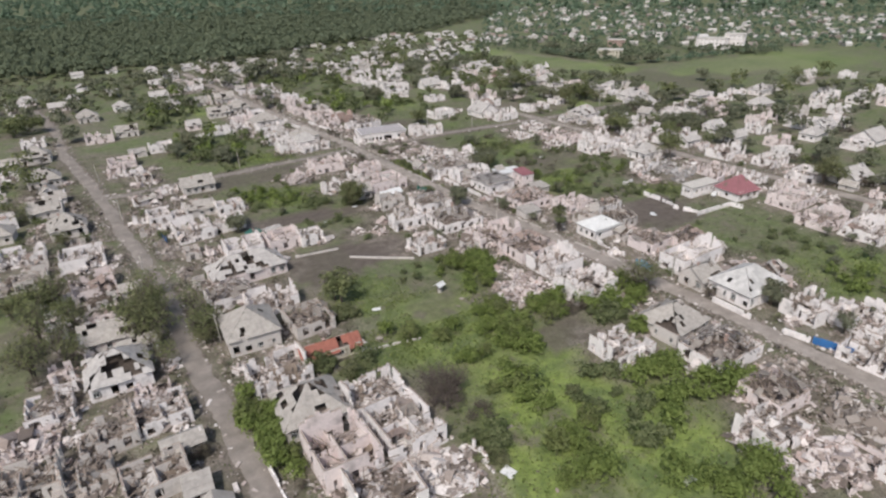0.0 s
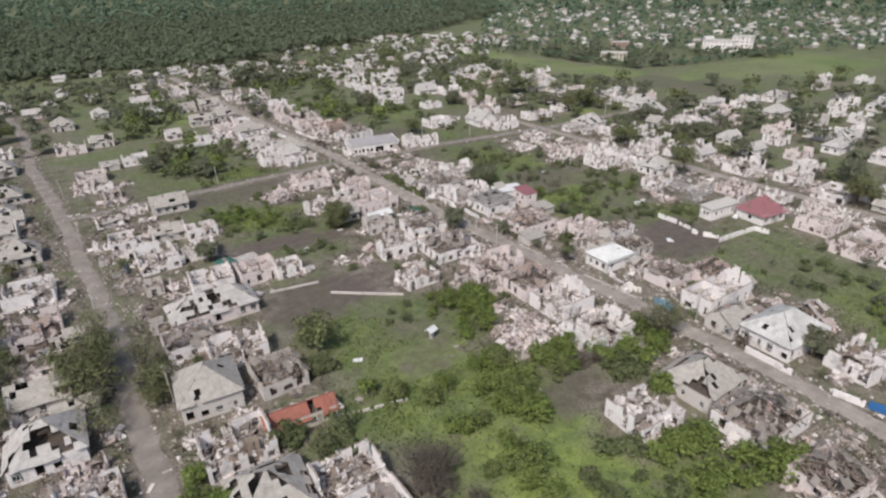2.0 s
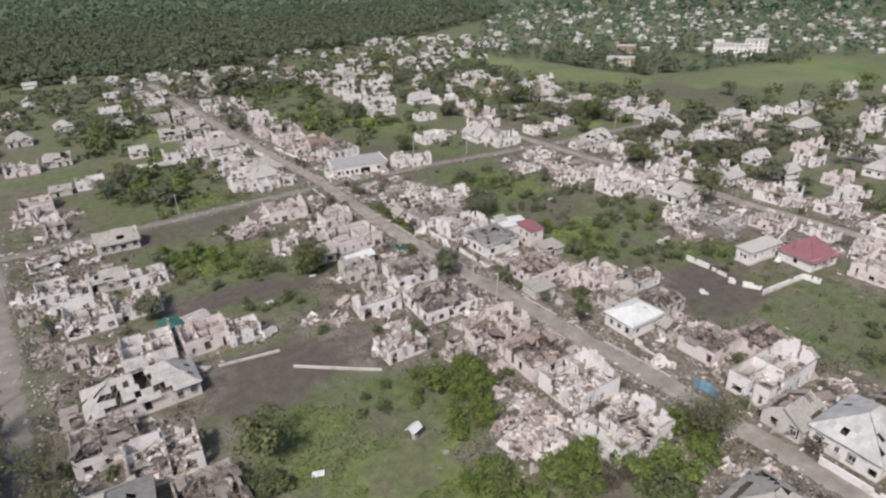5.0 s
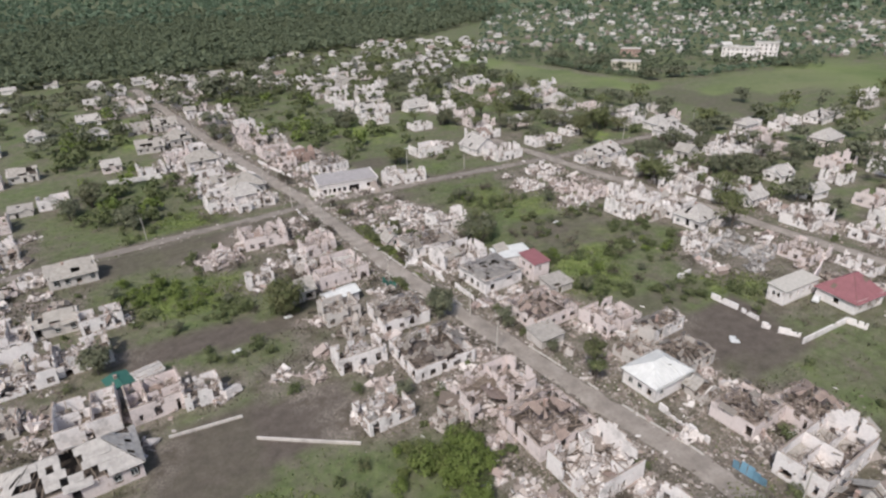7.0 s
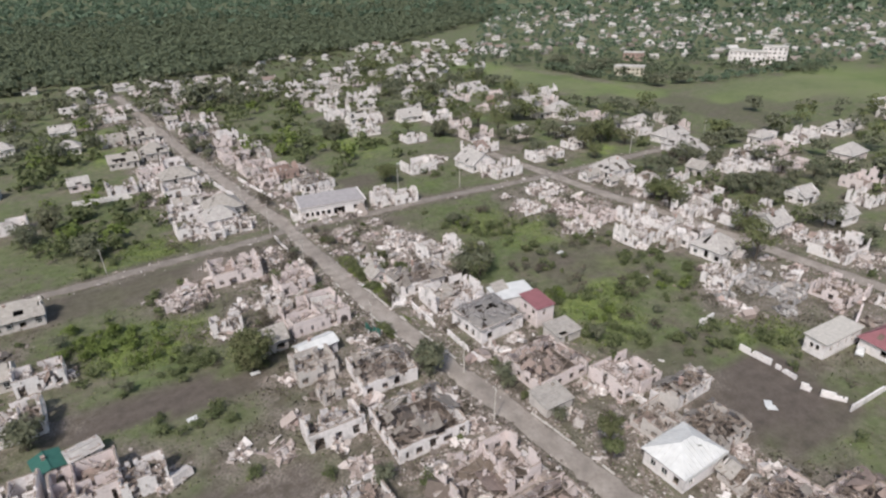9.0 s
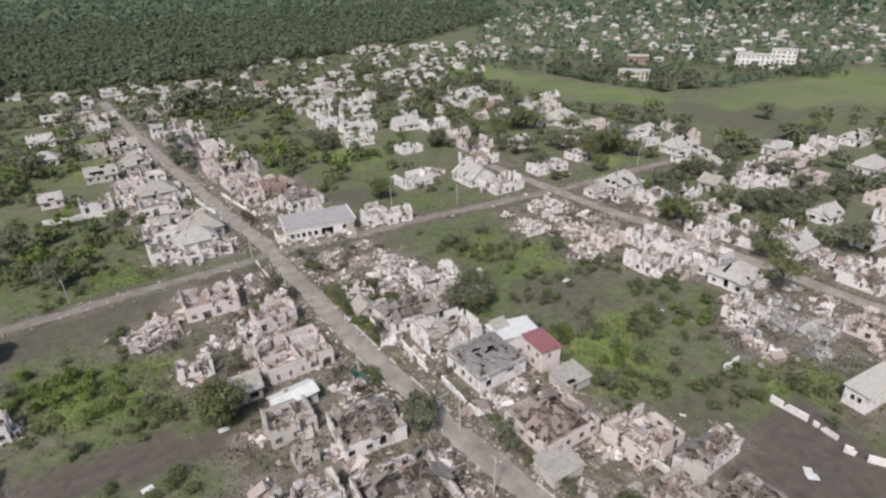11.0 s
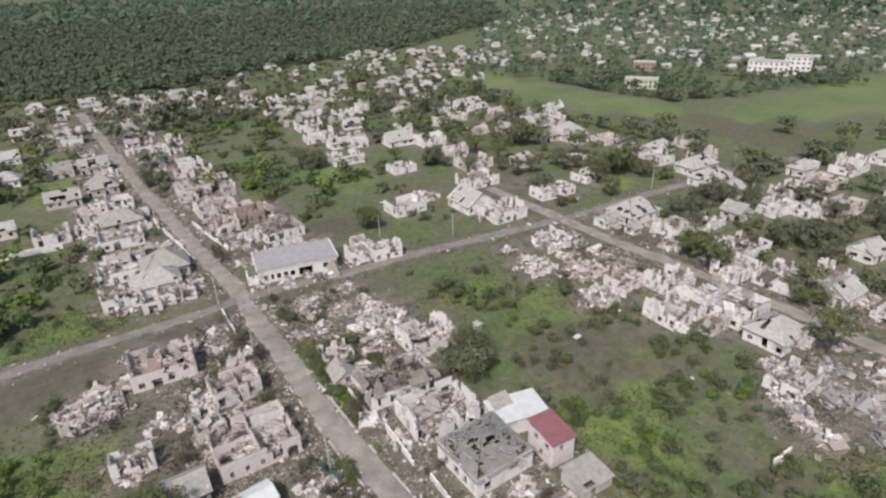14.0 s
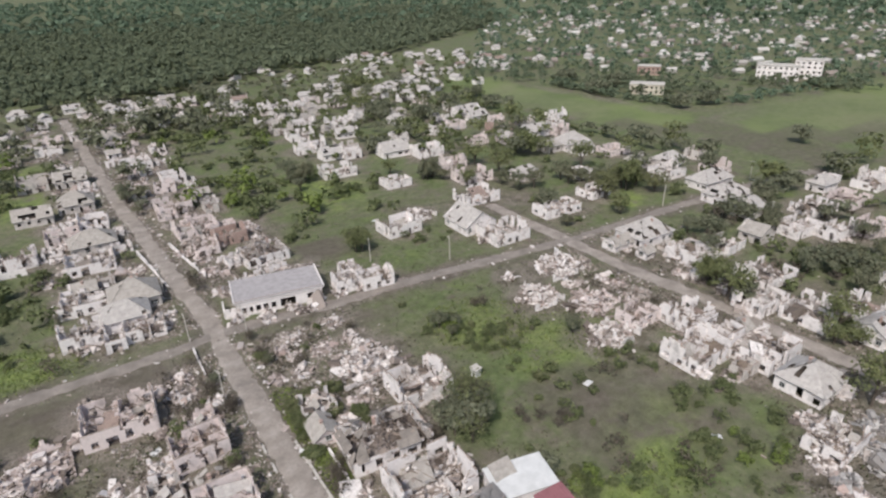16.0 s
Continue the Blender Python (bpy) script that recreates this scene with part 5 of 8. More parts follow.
# the plots of the buildings described one by one below
plot("X", 133.1, 125.3, 11.4, 9, "w", 0, 0)
plot("X", 131.0, 180.8, 12.5, 11.5, "w", 0, 0)
plot("X", 142.6, 176.3, 5.5, 7.5, "p", 0, 0)
plot("X", 143.0, 184.8, 8, 6, "w", 0, 0)
plot("X", 128.2, 275.9, 24, 15, "w", 0, 0)
plot("X", 197.8, 121.0, 13, 10, "w", 0, 0)
plot("X", 190.2, 130.6, 14, 5.5, "w", 0, 0)
plot("X", 91.4, 192.6, 9.5, 5, "w", 0, 0)

# ---- ground and roads ----
MAIN = [(127, -60), (125.5, 36), (124.0, 80), (121.9, 105), (119.4, 125), (117, 150), (114, 174), (111.6, 204), (110, 244), (109.4, 272), (104.6, 316), (102.4, 344), (98.7, 379), (92.4, 462), (84, 580)]
LANE = [(12.5, -60), (10.7, 78), (9.3, 103), (7.4, 126), (7.0, 154), (4.8, 188), (1.6, 214), (-1.7, 250), (-5.0, 280), (-13.5, 340), (-16, 390), (-19, 420), (-28, 480)]
CROSS = [(-3, 259), (40, 261.5), (64, 263), (98, 264.5), (112, 266.5), (141, 264), (168, 263), (205, 259.5), (229, 257.5), (267, 257.5), (317, 255), (352, 250)]
SIDE = [(217, 300), (218.7, 270), (220, 235.6), (223.4, 209), (224.5, 189), (227, 150), (231, 100), (236, 20)]


def along_line(pts, step):
    """Evenly spaced points on a smooth line through pts, with the way there."""
    p = np.array(pts, float)
    s = np.concatenate([[0], np.cumsum(np.hypot(*np.diff(p, axis=0).T))])
    q = np.arange(0, s[-1], step)
    xy = np.stack([np.interp(q, s, p[:, 0]), np.interp(q, s, p[:, 1])], 1)
    k = np.ones(7) / 7
    pad = np.pad(xy, ((3, 3), (0, 0)), "edge")
    xy = np.stack([np.convolve(pad[:, i], k, "valid") for i in (0, 1)], 1)
    d = np.gradient(xy, axis=0)
    return xy, d / np.linalg.norm(d, axis=1)[:, None]


def distance_to(pts, x, y):
    p = np.array(pts, float)
    best = np.full(np.shape(x), 1e9)
    for a, b in zip(p[:-1], p[1:]):
        d = b - a
        u = np.clip(((x - a[0]) * d[0] + (y - a[1]) * d[1]) / (d @ d), 0, 1)
        best = np.minimum(best, np.hypot(x - a[0] - u * d[0], y - a[1] - u * d[1]))
    return best


def value_noise(x, y, scale, seed):
    """Smooth noise between 0 and 1 on arrays."""
    g = np.random.default_rng(seed).uniform(0, 1, (64, 64))
    u, v = x / scale + 1000, y / scale + 1000
    i, j = np.floor(u).astype(int), np.floor(v).astype(int)
    f, h = u - i, v - j
    f, h = f * f * (3 - 2 * f), h * h * (3 - 2 * h)
    i, j = i % 64, j % 64
    i1, j1 = (i + 1) % 64, (j + 1) % 64
    return (g[i, j] * (1 - f) + g[i1, j] * f) * (1 - h) + (g[i, j1] * (1 - f) + g[i1, j1] * f) * h


def build_ground():
    def axis(lo, hi, step, far):
        out, g = [hi], step
        while out[-1] < far:
            g *= 1.35
            out.append(out[-1] + g)
        lower, g = [lo], step
        while lower[-1] > -far:
            g *= 1.35
            lower.append(lower[-1] - g)
        return np.concatenate([lower[::-1], np.arange(lo + step, hi, step), out])
    xs, ys = axis(-110, 400, 2.7, 4200), axis(-30, 540, 2.7, 4200)
    X, Y = np.meshgrid(xs, ys, indexing="ij")
    x, y = X.ravel(), Y.ravel()
    wob = value_noise(x, y, 7, 1)
    z = -0.02 - 0.22 * value_noise(x, y, 13, 2) * wob
    att = {k: np.zeros(len(x)) for k in ("soil", "lush", "dust", "field")}
    for k, px, py, rx, ry, s in PATCHES:
        if k == "soil":   # dug plots have straight sides
            m = np.maximum(np.abs(x - px) / rx, np.abs(y - py) / ry)
            w = np.clip((1.05 - m) * 5 + (wob - 0.5) * 0.6, 0, 1)
        else:
            w = np.clip((1.15 - np.hypot((x - px) / rx, (y - py) / ry)) * 2.2 + (wob - 0.5) * 1.2, 0, 1)
        k = "field" if k == "lush" and px > 330 else k
        att[k] = np.maximum(att[k], w * s)
    for kind, px, py, w, d, *_ in PLOTS:
        r = np.hypot((x - px) / (w * 0.5 + 4.2), (y - py) / (d * 0.5 + 4.2))
        att["dust"] = np.maximum(att["dust"], np.clip((1.35 - r) * 1.6 + (wob - 0.5) * 1.6, 0, 1) * (0.55 if kind in "GHSXs" else 0.85))
    for line, half in ((MAIN, 5.6), (LANE, 5.5), (CROSS, 4.5), (SIDE, 5.0)):
        r = distance_to(line, x, y)
        att["dust"] = np.maximum(att["dust"] * np.clip((r - half) / 2.5 + wob * 0.8, 0.25, 1), np.clip((half - 0.6 - r) / 1.2 + (wob - 0.5) * 1.6, 0, 0.85))
        att["soil"] = np.maximum(att["soil"], np.clip((half + 0.6 - r) / 1.5, 0, 1) * np.clip(wob * 1.6 - 0.2, 0, 0.8))
        deep = {5.0: 20, 4.5: 0}.get(half, 23)
        yards = np.clip(1.6 - np.abs(r - deep * 0.55) / (deep * 0.42 + 0.01), 0, 1) * (y > 60) * (y < 520) if deep else 0
        att["dust"] = np.maximum(att["dust"], np.clip(yards * (value_noise(x, y, 9, 5) * 1.35 - 0.12 + 0.4 * (y < 165) * (x > 60)), 0, 0.85) * (1 - np.clip(att["lush"] * 1.3, 0, 1)) * (1 - np.clip(att["soil"], 0, 1)))
        verge = np.exp(-((r - half + 0.9) / 1.3) ** 2) * np.clip(value_noise(x, y, 5, 8) * 2.4 - 0.3, 0, 1)
        att["dust"] *= 1 - 0.8 * verge * ((y > 172) | (y < 70) if line is MAIN else 1)
        att["lush"] *= np.clip((r - half) / 3, 0, 1)
    r = distance_to(MAIN, x, y)   # the shelled stretch of the main street lies under dust from fence to fence
    worn = np.clip((y - 84) / 8, 0, 1) * np.clip((172 - y) / 8, 0, 1)
    att["dust"] = np.maximum(att["dust"], worn * np.clip((7.5 - r) / 2, 0, 1) * np.clip(0.45 + wob * 0.7, 0, 0.95))
    att["dust"] = np.maximum(att["dust"], np.clip((y - 95) / 10, 0, 1) * np.clip((256 - y) / 8, 0, 1) * np.clip((25 - r) / 3, 0, 1) * np.clip(value_noise(x, y, 8, 12) * 1.7 - 0.25, 0, 0.85) * (1 - att["lush"]) * (1 - att["soil"]))
    n, k = len(xs), len(ys)
    idx = np.arange(n * k).reshape(n, k)
    f = np.stack([idx[:-1, :-1], idx[1:, :-1], idx[1:, 1:], idx[:-1, 1:]], -1).reshape(-1, 4)
    me = bpy.data.meshes.new("ground")
    me.from_pydata(np.stack([x, y, z], 1).tolist(), [], f.tolist())
    for name, a in att.items():
        me.attributes.new(name, "FLOAT", "POINT").data.foreach_set("value", a.astype(np.float32))
    me.shade_smooth()
    me.materials.append(GROUND)
    tagged(new("ground", me), "overgrown village ground of weeds, dug soil and debris dust", "ground", kind="structure")


def road(name, pts, half, label, lift=0.05, seed=0, mat=ROAD):
    rng = np.random.default_rng(seed)
    xy, way = along_line(pts, 1.5)
    side = np.stack([-way[:, 1], way[:, 0]], 1)
    verts, faces, n = [], [], 7
    for i, (p, s) in enumerate(zip(xy, side)):
        l, r = [half + 0.35 * math.sin(i * 0.31 + q) * math.sin(i * 0.083 + 2 * q) + rng.uniform(-0.45, 0.45) for q in (seed, seed + 2.2)]
        for j in range(n):
            u = j / (n - 1)
            off = -l + (l + r) * u
            z = lift * (1 - (2 * u - 1) ** 4) - 0.06 * ((2 * u - 1) ** 8) + rng.uniform(-0.003, 0.003)
            verts.append((p[0] + s[0] * off, p[1] + s[1] * off, z))
    for i in range(len(xy) - 1):
        for j in range(n - 1):
            a = i * n + j
            faces.append((a, a + 1, a + n + 1, a + n))
    me = mesh_of(name, verts, faces)
    me.shade_smooth()
    me.materials.append(mat)
    return tagged(new(name, me), label, "road", kind="structure")


# ---- outbuildings between the houses ----
def crowded(x, y, w, d, gap):
    if any(abs(x - p[1]) < (p[3] + w) / 2 + gap and abs(y - p[2]) < (p[4] + d) / 2 + gap for p in PLOTS):
        return True
    if any(p[0] in ("soil", "lush") and p[5] > 0.55 and abs(x - p[1]) < p[3] * 0.95 and abs(y - p[2]) < p[4] * 0.95 for p in PATCHES):
        return True
    return any(distance_to(line, np.array(x), np.array(y)) < 3.6 + max(w, d) / 2 for line in (MAIN, LANE, CROSS, SIDE))


_rng = np.random.default_rng(404)
for line, y0, y1, near, deep, n, colours in ((MAIN, 20, 255, 6.5, 28, 800, "wwpgp"), (MAIN, 275, 560, 6.5, 32, 560, "wwpg"), (LANE, 60, 300, 6.5, 27, 700, "wwgp"), (SIDE, 20, 250, 6.5, 24, 400, "wwpg")):
    xy, way = along_line(line, 1.0)
    for _ in range(n):
        i = _rng.integers(0, len(xy))
        side, off = _rng.choice((-1, 1)), _rng.uniform(near, deep)
        px, py = xy[i][0] - way[i][1] * off * side, xy[i][1] + way[i][0] * off * side
        w, d = _rng.uniform(3.6, 8.5), _rng.uniform(3.2, 7.0)
        if y0 < py < y1 and not crowded(px, py, w, d, -0.25):
            plot(("r", "b", "b", "b", "r", "b", "c")[_rng.integers(0, 7)], round(px, 1), round(py, 1), round(w, 1), round(d, 1), colours[_rng.integers(0, len(colours))], round(_rng.uniform(-6, 6)), 1 if py > 330 or px > 240 else 0)
# low heaps in the yards
for line, y0, y1, deep, n, colours in ((MAIN, 60, 258, 25, 420, "wwp"), (LANE, 70, 260, 22, 260, "wwg"), (SIDE, 100, 250, 20, 160, "wp"), (MAIN, 272, 400, 24, 150, "wp")):
    xy, way = along_line(line, 1.0)
    for _ in range(n):
        i = _rng.integers(0, len(xy))
        side, off = _rng.choice((-1, 1)), _rng.uniform(6, deep)
        px, py = xy[i][0] - way[i][1] * off * side, xy[i][1] + way[i][0] * off * side
        w, d = _rng.uniform(2.4, 4.6), _rng.uniform(2.2, 4.2)
        if y0 < py < y1 and not crowded(px, py, w, d, -0.4):
            plot("l", round(px, 1), round(py, 1), round(w, 1), round(d, 1), colours[_rng.integers(0, len(colours))], 0, 0)
# close rows of ruins along the far stretch of the main street and the side street
for line, y0, y1, n in ((MAIN, 276, 520, 260), (SIDE, 110, 250, 60)):
    xy, way = along_line(line, 1.0)
    for _ in range(n):
        i = _rng.integers(0, len(xy))
        side, off = _rng.choice((-1, 1)), _rng.uniform(9, 25)
        px, py = xy[i][0] - way[i][1] * off * side, xy[i][1] + way[i][0] * off * side
        w, d = _rng.uniform(7, 11), _rng.uniform(6, 9)
        if y0 < py < y1 and not crowded(px, py, w, d, 0.2):
            # the many grey walls put the dulling of distant haze into the colour
            plot(("R", "R", "B", "C", "R")[_rng.integers(0, 5)], round(px, 1), round(py, 1), round(w, 1), round(d, 1), "gwpgp"[_rng.integers(0, 5)], round(_rng.uniform(-8, 8)), 1)
# a close group of pale ruins behind the gardens, half of them greyed in colour for haze
for px, py in ((188, 456), (195, 422), (196, 391), (208, 475), (198, 532), (204, 404), (186, 470), (212, 440), (258, 453), (244, 470), (206, 505), (222, 490)):
    if not crowded(px, py, 11, 8, -1.0):
        plot("R", px, py, 11, 8, "gw"[px % 2], 5 * (px % 3) - 5, 1)
# broken yard buildings that close the gaps in those rows
_xy, _way = along_line(MAIN, 1.0)
for _ in range(700):
    i = _rng.integers(0, len(_xy))
    side, off = _rng.choice((-1, 1)), _rng.uniform(6, 27)
    px, py = _xy[i][0] - _way[i][1] * off * side, _xy[i][1] + _way[i][0] * off * side
    w, d = _rng.uniform(3.5, 7.5), _rng.uniform(3.5, 6.5)
    if 274 < py < 500 and not crowded(px, py, w, d, -0.9):
        plot("rbbbb"[_rng.integers(0, 5)], round(px, 1), round(py, 1), round(w, 1), round(d, 1), "wwpg"[_rng.integers(0, 4)], round(_rng.uniform(-8, 8)), 1)
# remoter parts of the village
for x0, x1, y0, y1, n in ((200, 300, 400, 540, 46), (250, 400, 60, 130, 26), (330, 480, 120, 240, 34), (235, 330, 140, 240, 22), (-60, -20, 80, 330, 26), (60, 200, 480, 600, 40), (240, 330, 270, 400, 22), (-40, 60, 300, 520, 20)):
    for _ in range(n):
        px, py, w, d = _rng.uniform(x0, x1), _rng.uniform(y0, y1), _rng.uniform(7, 12), _rng.uniform(6, 9)
        if not crowded(px, py, w, d, 1.0):
            plot(("R", "R", "R", "G", "H")[_rng.integers(0, 5)], round(px, 1), round(py, 1), round(w, 1), round(d, 1), "wwpgw"[_rng.integers(0, 5)], round(_rng.uniform(-8, 8)), 1)

build_ground()
_main = road("road_main", MAIN, 2.55, "broken asphalt main street covered in pale dust", 0.09, 1)
_slab = box_mesh("kerb_slab", 1.35, 0.22, 0.09, 0.02)
_slab.materials.append(CONCRETE)
_xy, _way = along_line(MAIN, 2.9)
for _i, (_p, _d) in enumerate(zip(_xy, _way)):
    for _k, _off in ((-1, 2.7), (1, 2.95)):
        if (172 < _p[1] < 222 or 108 < _p[1] < 150 and _k < 0) and (_i * _i * 7 + 3 * _k) % 11 > 4:
            part("kerb_slab", _slab, None, _main, "", pose(_p[0] - _d[1] * _off * _k, _p[1] + _d[0] * _off * _k, 0.09, 0, 0, math.degrees(math.atan2(_d[1], _d[0])) + 3 * math.sin(_i * 3.1)))
road("road_lane", LANE, 2.25, "dusty unpaved lane between ruined houses", 0.07, 2, TRACK)
road("road_cross", CROSS, 2.0, "narrow dusty cross street", 0.06, 3, TRACK)
road("road_side", SIDE, 2.4, "narrow dusty street parallel to the main one", 0.05, 4)

# ---- houses on their plots ----
ROOFS = {"w": (SLATE_PALE, "pale slate"), "g": (SLATE, "grey slate"), "p": (SLATE_PALE, "pale slate"), "r": (SLATE_RED, "reddish slate"), "o": (TILE_ORANGE, "orange tiled"), "b": (SLATE_BURNT, "burnt slate")}
for _n, (kind, hx, hy, hw, hd, hc, turn, far) in enumerate(PLOTS):
    seed = 1000 + 17 * _n
    pick = random.Random(seed)
    mat, words = ROOFS[hc]
    if kind == "R":
        ruined_house(hx, hy, hw, hd, hc, turn, seed, pick.uniform(0.25, 0.6), pick.uniform(3.3, 4.1), far)
    elif kind == "Q":
        ruined_house(hx, hy, hw, hd, hc, turn, seed, 0.1, 4.8, far, 220)
    elif kind == "V":
        ruined_house(hx, hy, hw, hd, hc, turn, seed, 0.06, 4.2, far, 150, gables=True)
    elif kind == "Y":
        roofed_house(hx, hy, hw, hd, hc, turn, seed, mat, "hip", 0.05, 4.7, 4.2, far=far, roof_words=words)
    elif kind == "P":
        ruined_house(hx, hy, hw, hd, hc, turn, seed, 0.12, 5.4, far, 120)
    elif kind == "B":
        flattened_house(hx, hy, hw, hd, hc, turn, seed)
    elif kind == "S":
        shed(hx, hy, hw, hd, hc, turn, seed)
    elif kind == "C":
        burnt = SLATE_RED if hc in "pr" and pick.random() < 0.6 else SLATE_BURNT
        roofed_house(hx, hy, hw, hd, "p" if hc == "r" else hc, turn, seed, burnt, "hip", 0.74, 3.7, far=far, roof_words="reddish slate" if burnt is SLATE_RED else "burnt slate")
    elif kind == "D":
        roofed_house(hx, hy, hw, hd, hc, turn, seed, mat, "hip", 0.3, 3.6, far=far, roof_words=words)
    elif kind == "H":
        roofed_house(hx, hy, hw, hd, hc, turn, seed, mat, "hip", pick.choice((0.06, 0.14, 0.24, 0.34)), 3.6, far=far, roof_words=words)
    elif kind == "G":
        roofed_house(hx, hy, hw, hd, hc, turn, seed, mat, "gable", pick.choice((0.1, 0.2, 0.28, 0.36)), 3.3, far=far, roof_words=words)
    elif kind == "W":
        roofed_house(hx, hy, hw, hd, hc, turn, seed, ROOF_WHITE, "hip", 0.07, 4.2, 4.0, far=far, roof_words="white")
    elif kind == "r":
        ruined_house(hx, hy, hw, hd, hc, turn, seed, pick.uniform(0.4, 0.75), pick.uniform(2.3, 3.2), far, 90, False)
    elif kind == "b":
        rubble_heap(hx, hy, hw * 0.55, hd * 0.55, pick.uniform(0.6, 1.6), 90 if far else 130, RUBBLES[hc], seed, "heap of broken masonry and boards in a yard")
    elif kind == "l":
        rubble_heap(hx, hy, hw * 0.7, hd * 0.7, pick.uniform(0.3, 0.7), 70, RUBBLES[hc], seed, "low heap of rubble and boards in a yard")
    elif kind == "s":
        shed(hx, hy, hw, hd, hc, turn, seed)
    elif kind == "c":
        roofed_house(hx, hy, hw, hd, hc, turn, seed, SLATE, "gable", pick.choice((0.12, 0.3, 0.6)), 2.3, far=far, roof_words="grey slate", debris=False)
    elif kind == "O":
        roofed_house(hx, hy, hw, hd, hc, turn, seed, mat, "gable", 0.06, 2.4, far=far, roof_words=words)


def scatter(name, label, plots, each, mat, seed):
    """Shards, boards and blocks strewn round the houses, lying on the ground."""
    rng = np.random.default_rng(seed)
    v, f = [], []
    k = 0
    for kind, px, py, w, d, *_ in [p for p in plots if p[0] != "l"]:
        n = int(each * (0.5 if kind in "GHSXs" else 1.0))
        x, y = rng.normal(0, w * 0.5 + 0.9, n) + px, rng.normal(0, d * 0.5 + 0.9, n) + py
        s = np.exp(rng.normal(-2.0, 0.75, n))
        half = np.minimum(np.stack([s * rng.uniform(0.8, 2.4, n), s * rng.uniform(0.6, 1.2, n), s * rng.uniform(0.12, 0.5, n)], 1), 0.8)
        e = np.stack([rng.uniform(-0.25, 0.25, n), rng.uniform(-0.25, 0.25, n), rng.uniform(0, 6.28, n)], 1)
        ok = ~((np.abs(x - px) < w / 2) & (np.abs(y - py) < d / 2)) & (value_noise(x, y, 4.5, 77) > 0.46)
        for line in (MAIN, LANE, CROSS, SIDE):
            ok &= distance_to(line, x, y) > 2.2
        c = np.stack([x, y, half[:, 2] * 0.5 - 0.03], 1)[ok]
        a, b = many_boxes(c, half[ok], e[ok], 0.3, rng)
        v.append(a)
        f.append(b + k)
        k += len(a)
    me = mesh_of(name, np.concatenate(v), np.concatenate(f))
    me.materials.append(mat)
    tagged(new(name, me), label, "debris", kind="stuff")


_near = [p for p in PLOTS if not p[7]]
scatter("scattered_debris", "pale masonry shards and boards strewn over yards", _near, 30, SHARDS, 31)
def roadside(line, half, n, seed):
    """Crumbs of masonry, clods and boards along both edges of a street."""
    rng = np.random.default_rng(seed)
    xy, way = along_line(line, 0.5)
    k = rng.integers(0, len(xy), n)
    off = rng.normal(half, 1.0, n) * rng.choice((-1, 1), n)
    s = np.exp(rng.normal(-2.1, 0.5, n))
    half3 = np.stack([s * rng.uniform(0.8, 2.4, n), s * rng.uniform(0.6, 1.2, n), s * rng.uniform(0.2, 0.5, n)], 1)
    c = np.stack([xy[k, 0] - way[k, 1] * off, xy[k, 1] + way[k, 0] * off, half3[:, 2] * 0.6], 1)
    v, f = many_boxes(c, half3, np.stack([rng.uniform(-0.2, 0.2, n), rng.uniform(-0.2, 0.2, n), rng.uniform(0, 6.28, n)], 1), 0.3, rng)
    me = mesh_of("roadside_debris", v, f)
    me.materials.append(RUBBLE_PALE)
    tagged(new("roadside_debris", me), "small masonry crumbs and boards along the street edges", "debris", kind="stuff")


def shards(label, line, y0, y1, near, deep, n, mat, seed):
    """Splinters of masonry, slate and board thick on the ground between the houses of one street."""
    rng = np.random.default_rng(seed)
    xy, way = along_line(line, 0.5)
    inside = np.flatnonzero((xy[:, 1] > y0) & (xy[:, 1] < y1))
    k = rng.choice(inside, n)
    off = rng.uniform(near, deep, n) * rng.choice((-1, 1), n)
    x, y = xy[k, 0] - way[k, 1] * off, xy[k, 1] + way[k, 0] * off
    ok = value_noise(x, y, 5, seed) + 0.35 * value_noise(x, y, 1.7, seed + 1) > 0.62
    for p in PLOTS:
        if p[0] not in "lb":
            ok &= ~((np.abs(x - p[1]) < p[3] / 2) & (np.abs(y - p[2]) < p[4] / 2))
    for p in PATCHES:
        if p[0] != "dust" and p[5] > 0.4:
            ok &= ~((np.abs(x - p[1]) < p[3]) & (np.abs(y - p[2]) < p[4]))
    for other in (MAIN, LANE, CROSS, SIDE):
        ok &= distance_to(other, x, y) > 2.6
    x, y = x[ok], y[ok]
    n = len(x)
    s = np.minimum(np.exp(rng.normal(-1.6, 0.6, n)), 0.8)[:, None, None]
    q = np.array([(-1, -0.5, -0.1), (1, -0.55, 0.0), (0.15, 0.9, -0.05), (0.0, 0.05, 0.75)]) * s * rng.uniform(0.55, 1.3, (n, 4, 3))
    a = rng.uniform(0, 6.28, n)[:, None]
    v = np.stack([q[..., 0] * np.cos(a) - q[..., 1] * np.sin(a) + x[:, None], q[..., 0] * np.sin(a) + q[..., 1] * np.cos(a) + y[:, None], q[..., 2] + 0.02], -1)
    f = np.array([(0, 2, 1), (0, 1, 3), (1, 2, 3), (2, 0, 3)])[None] + 4 * np.arange(n)[:, None, None]
    me = mesh_of("strewn_shards", v.reshape(-1, 3), f.reshape(-1, 3))
    me.materials.append(mat)
    tagged(new("strewn_shards", me), label, "debris", kind="stuff")


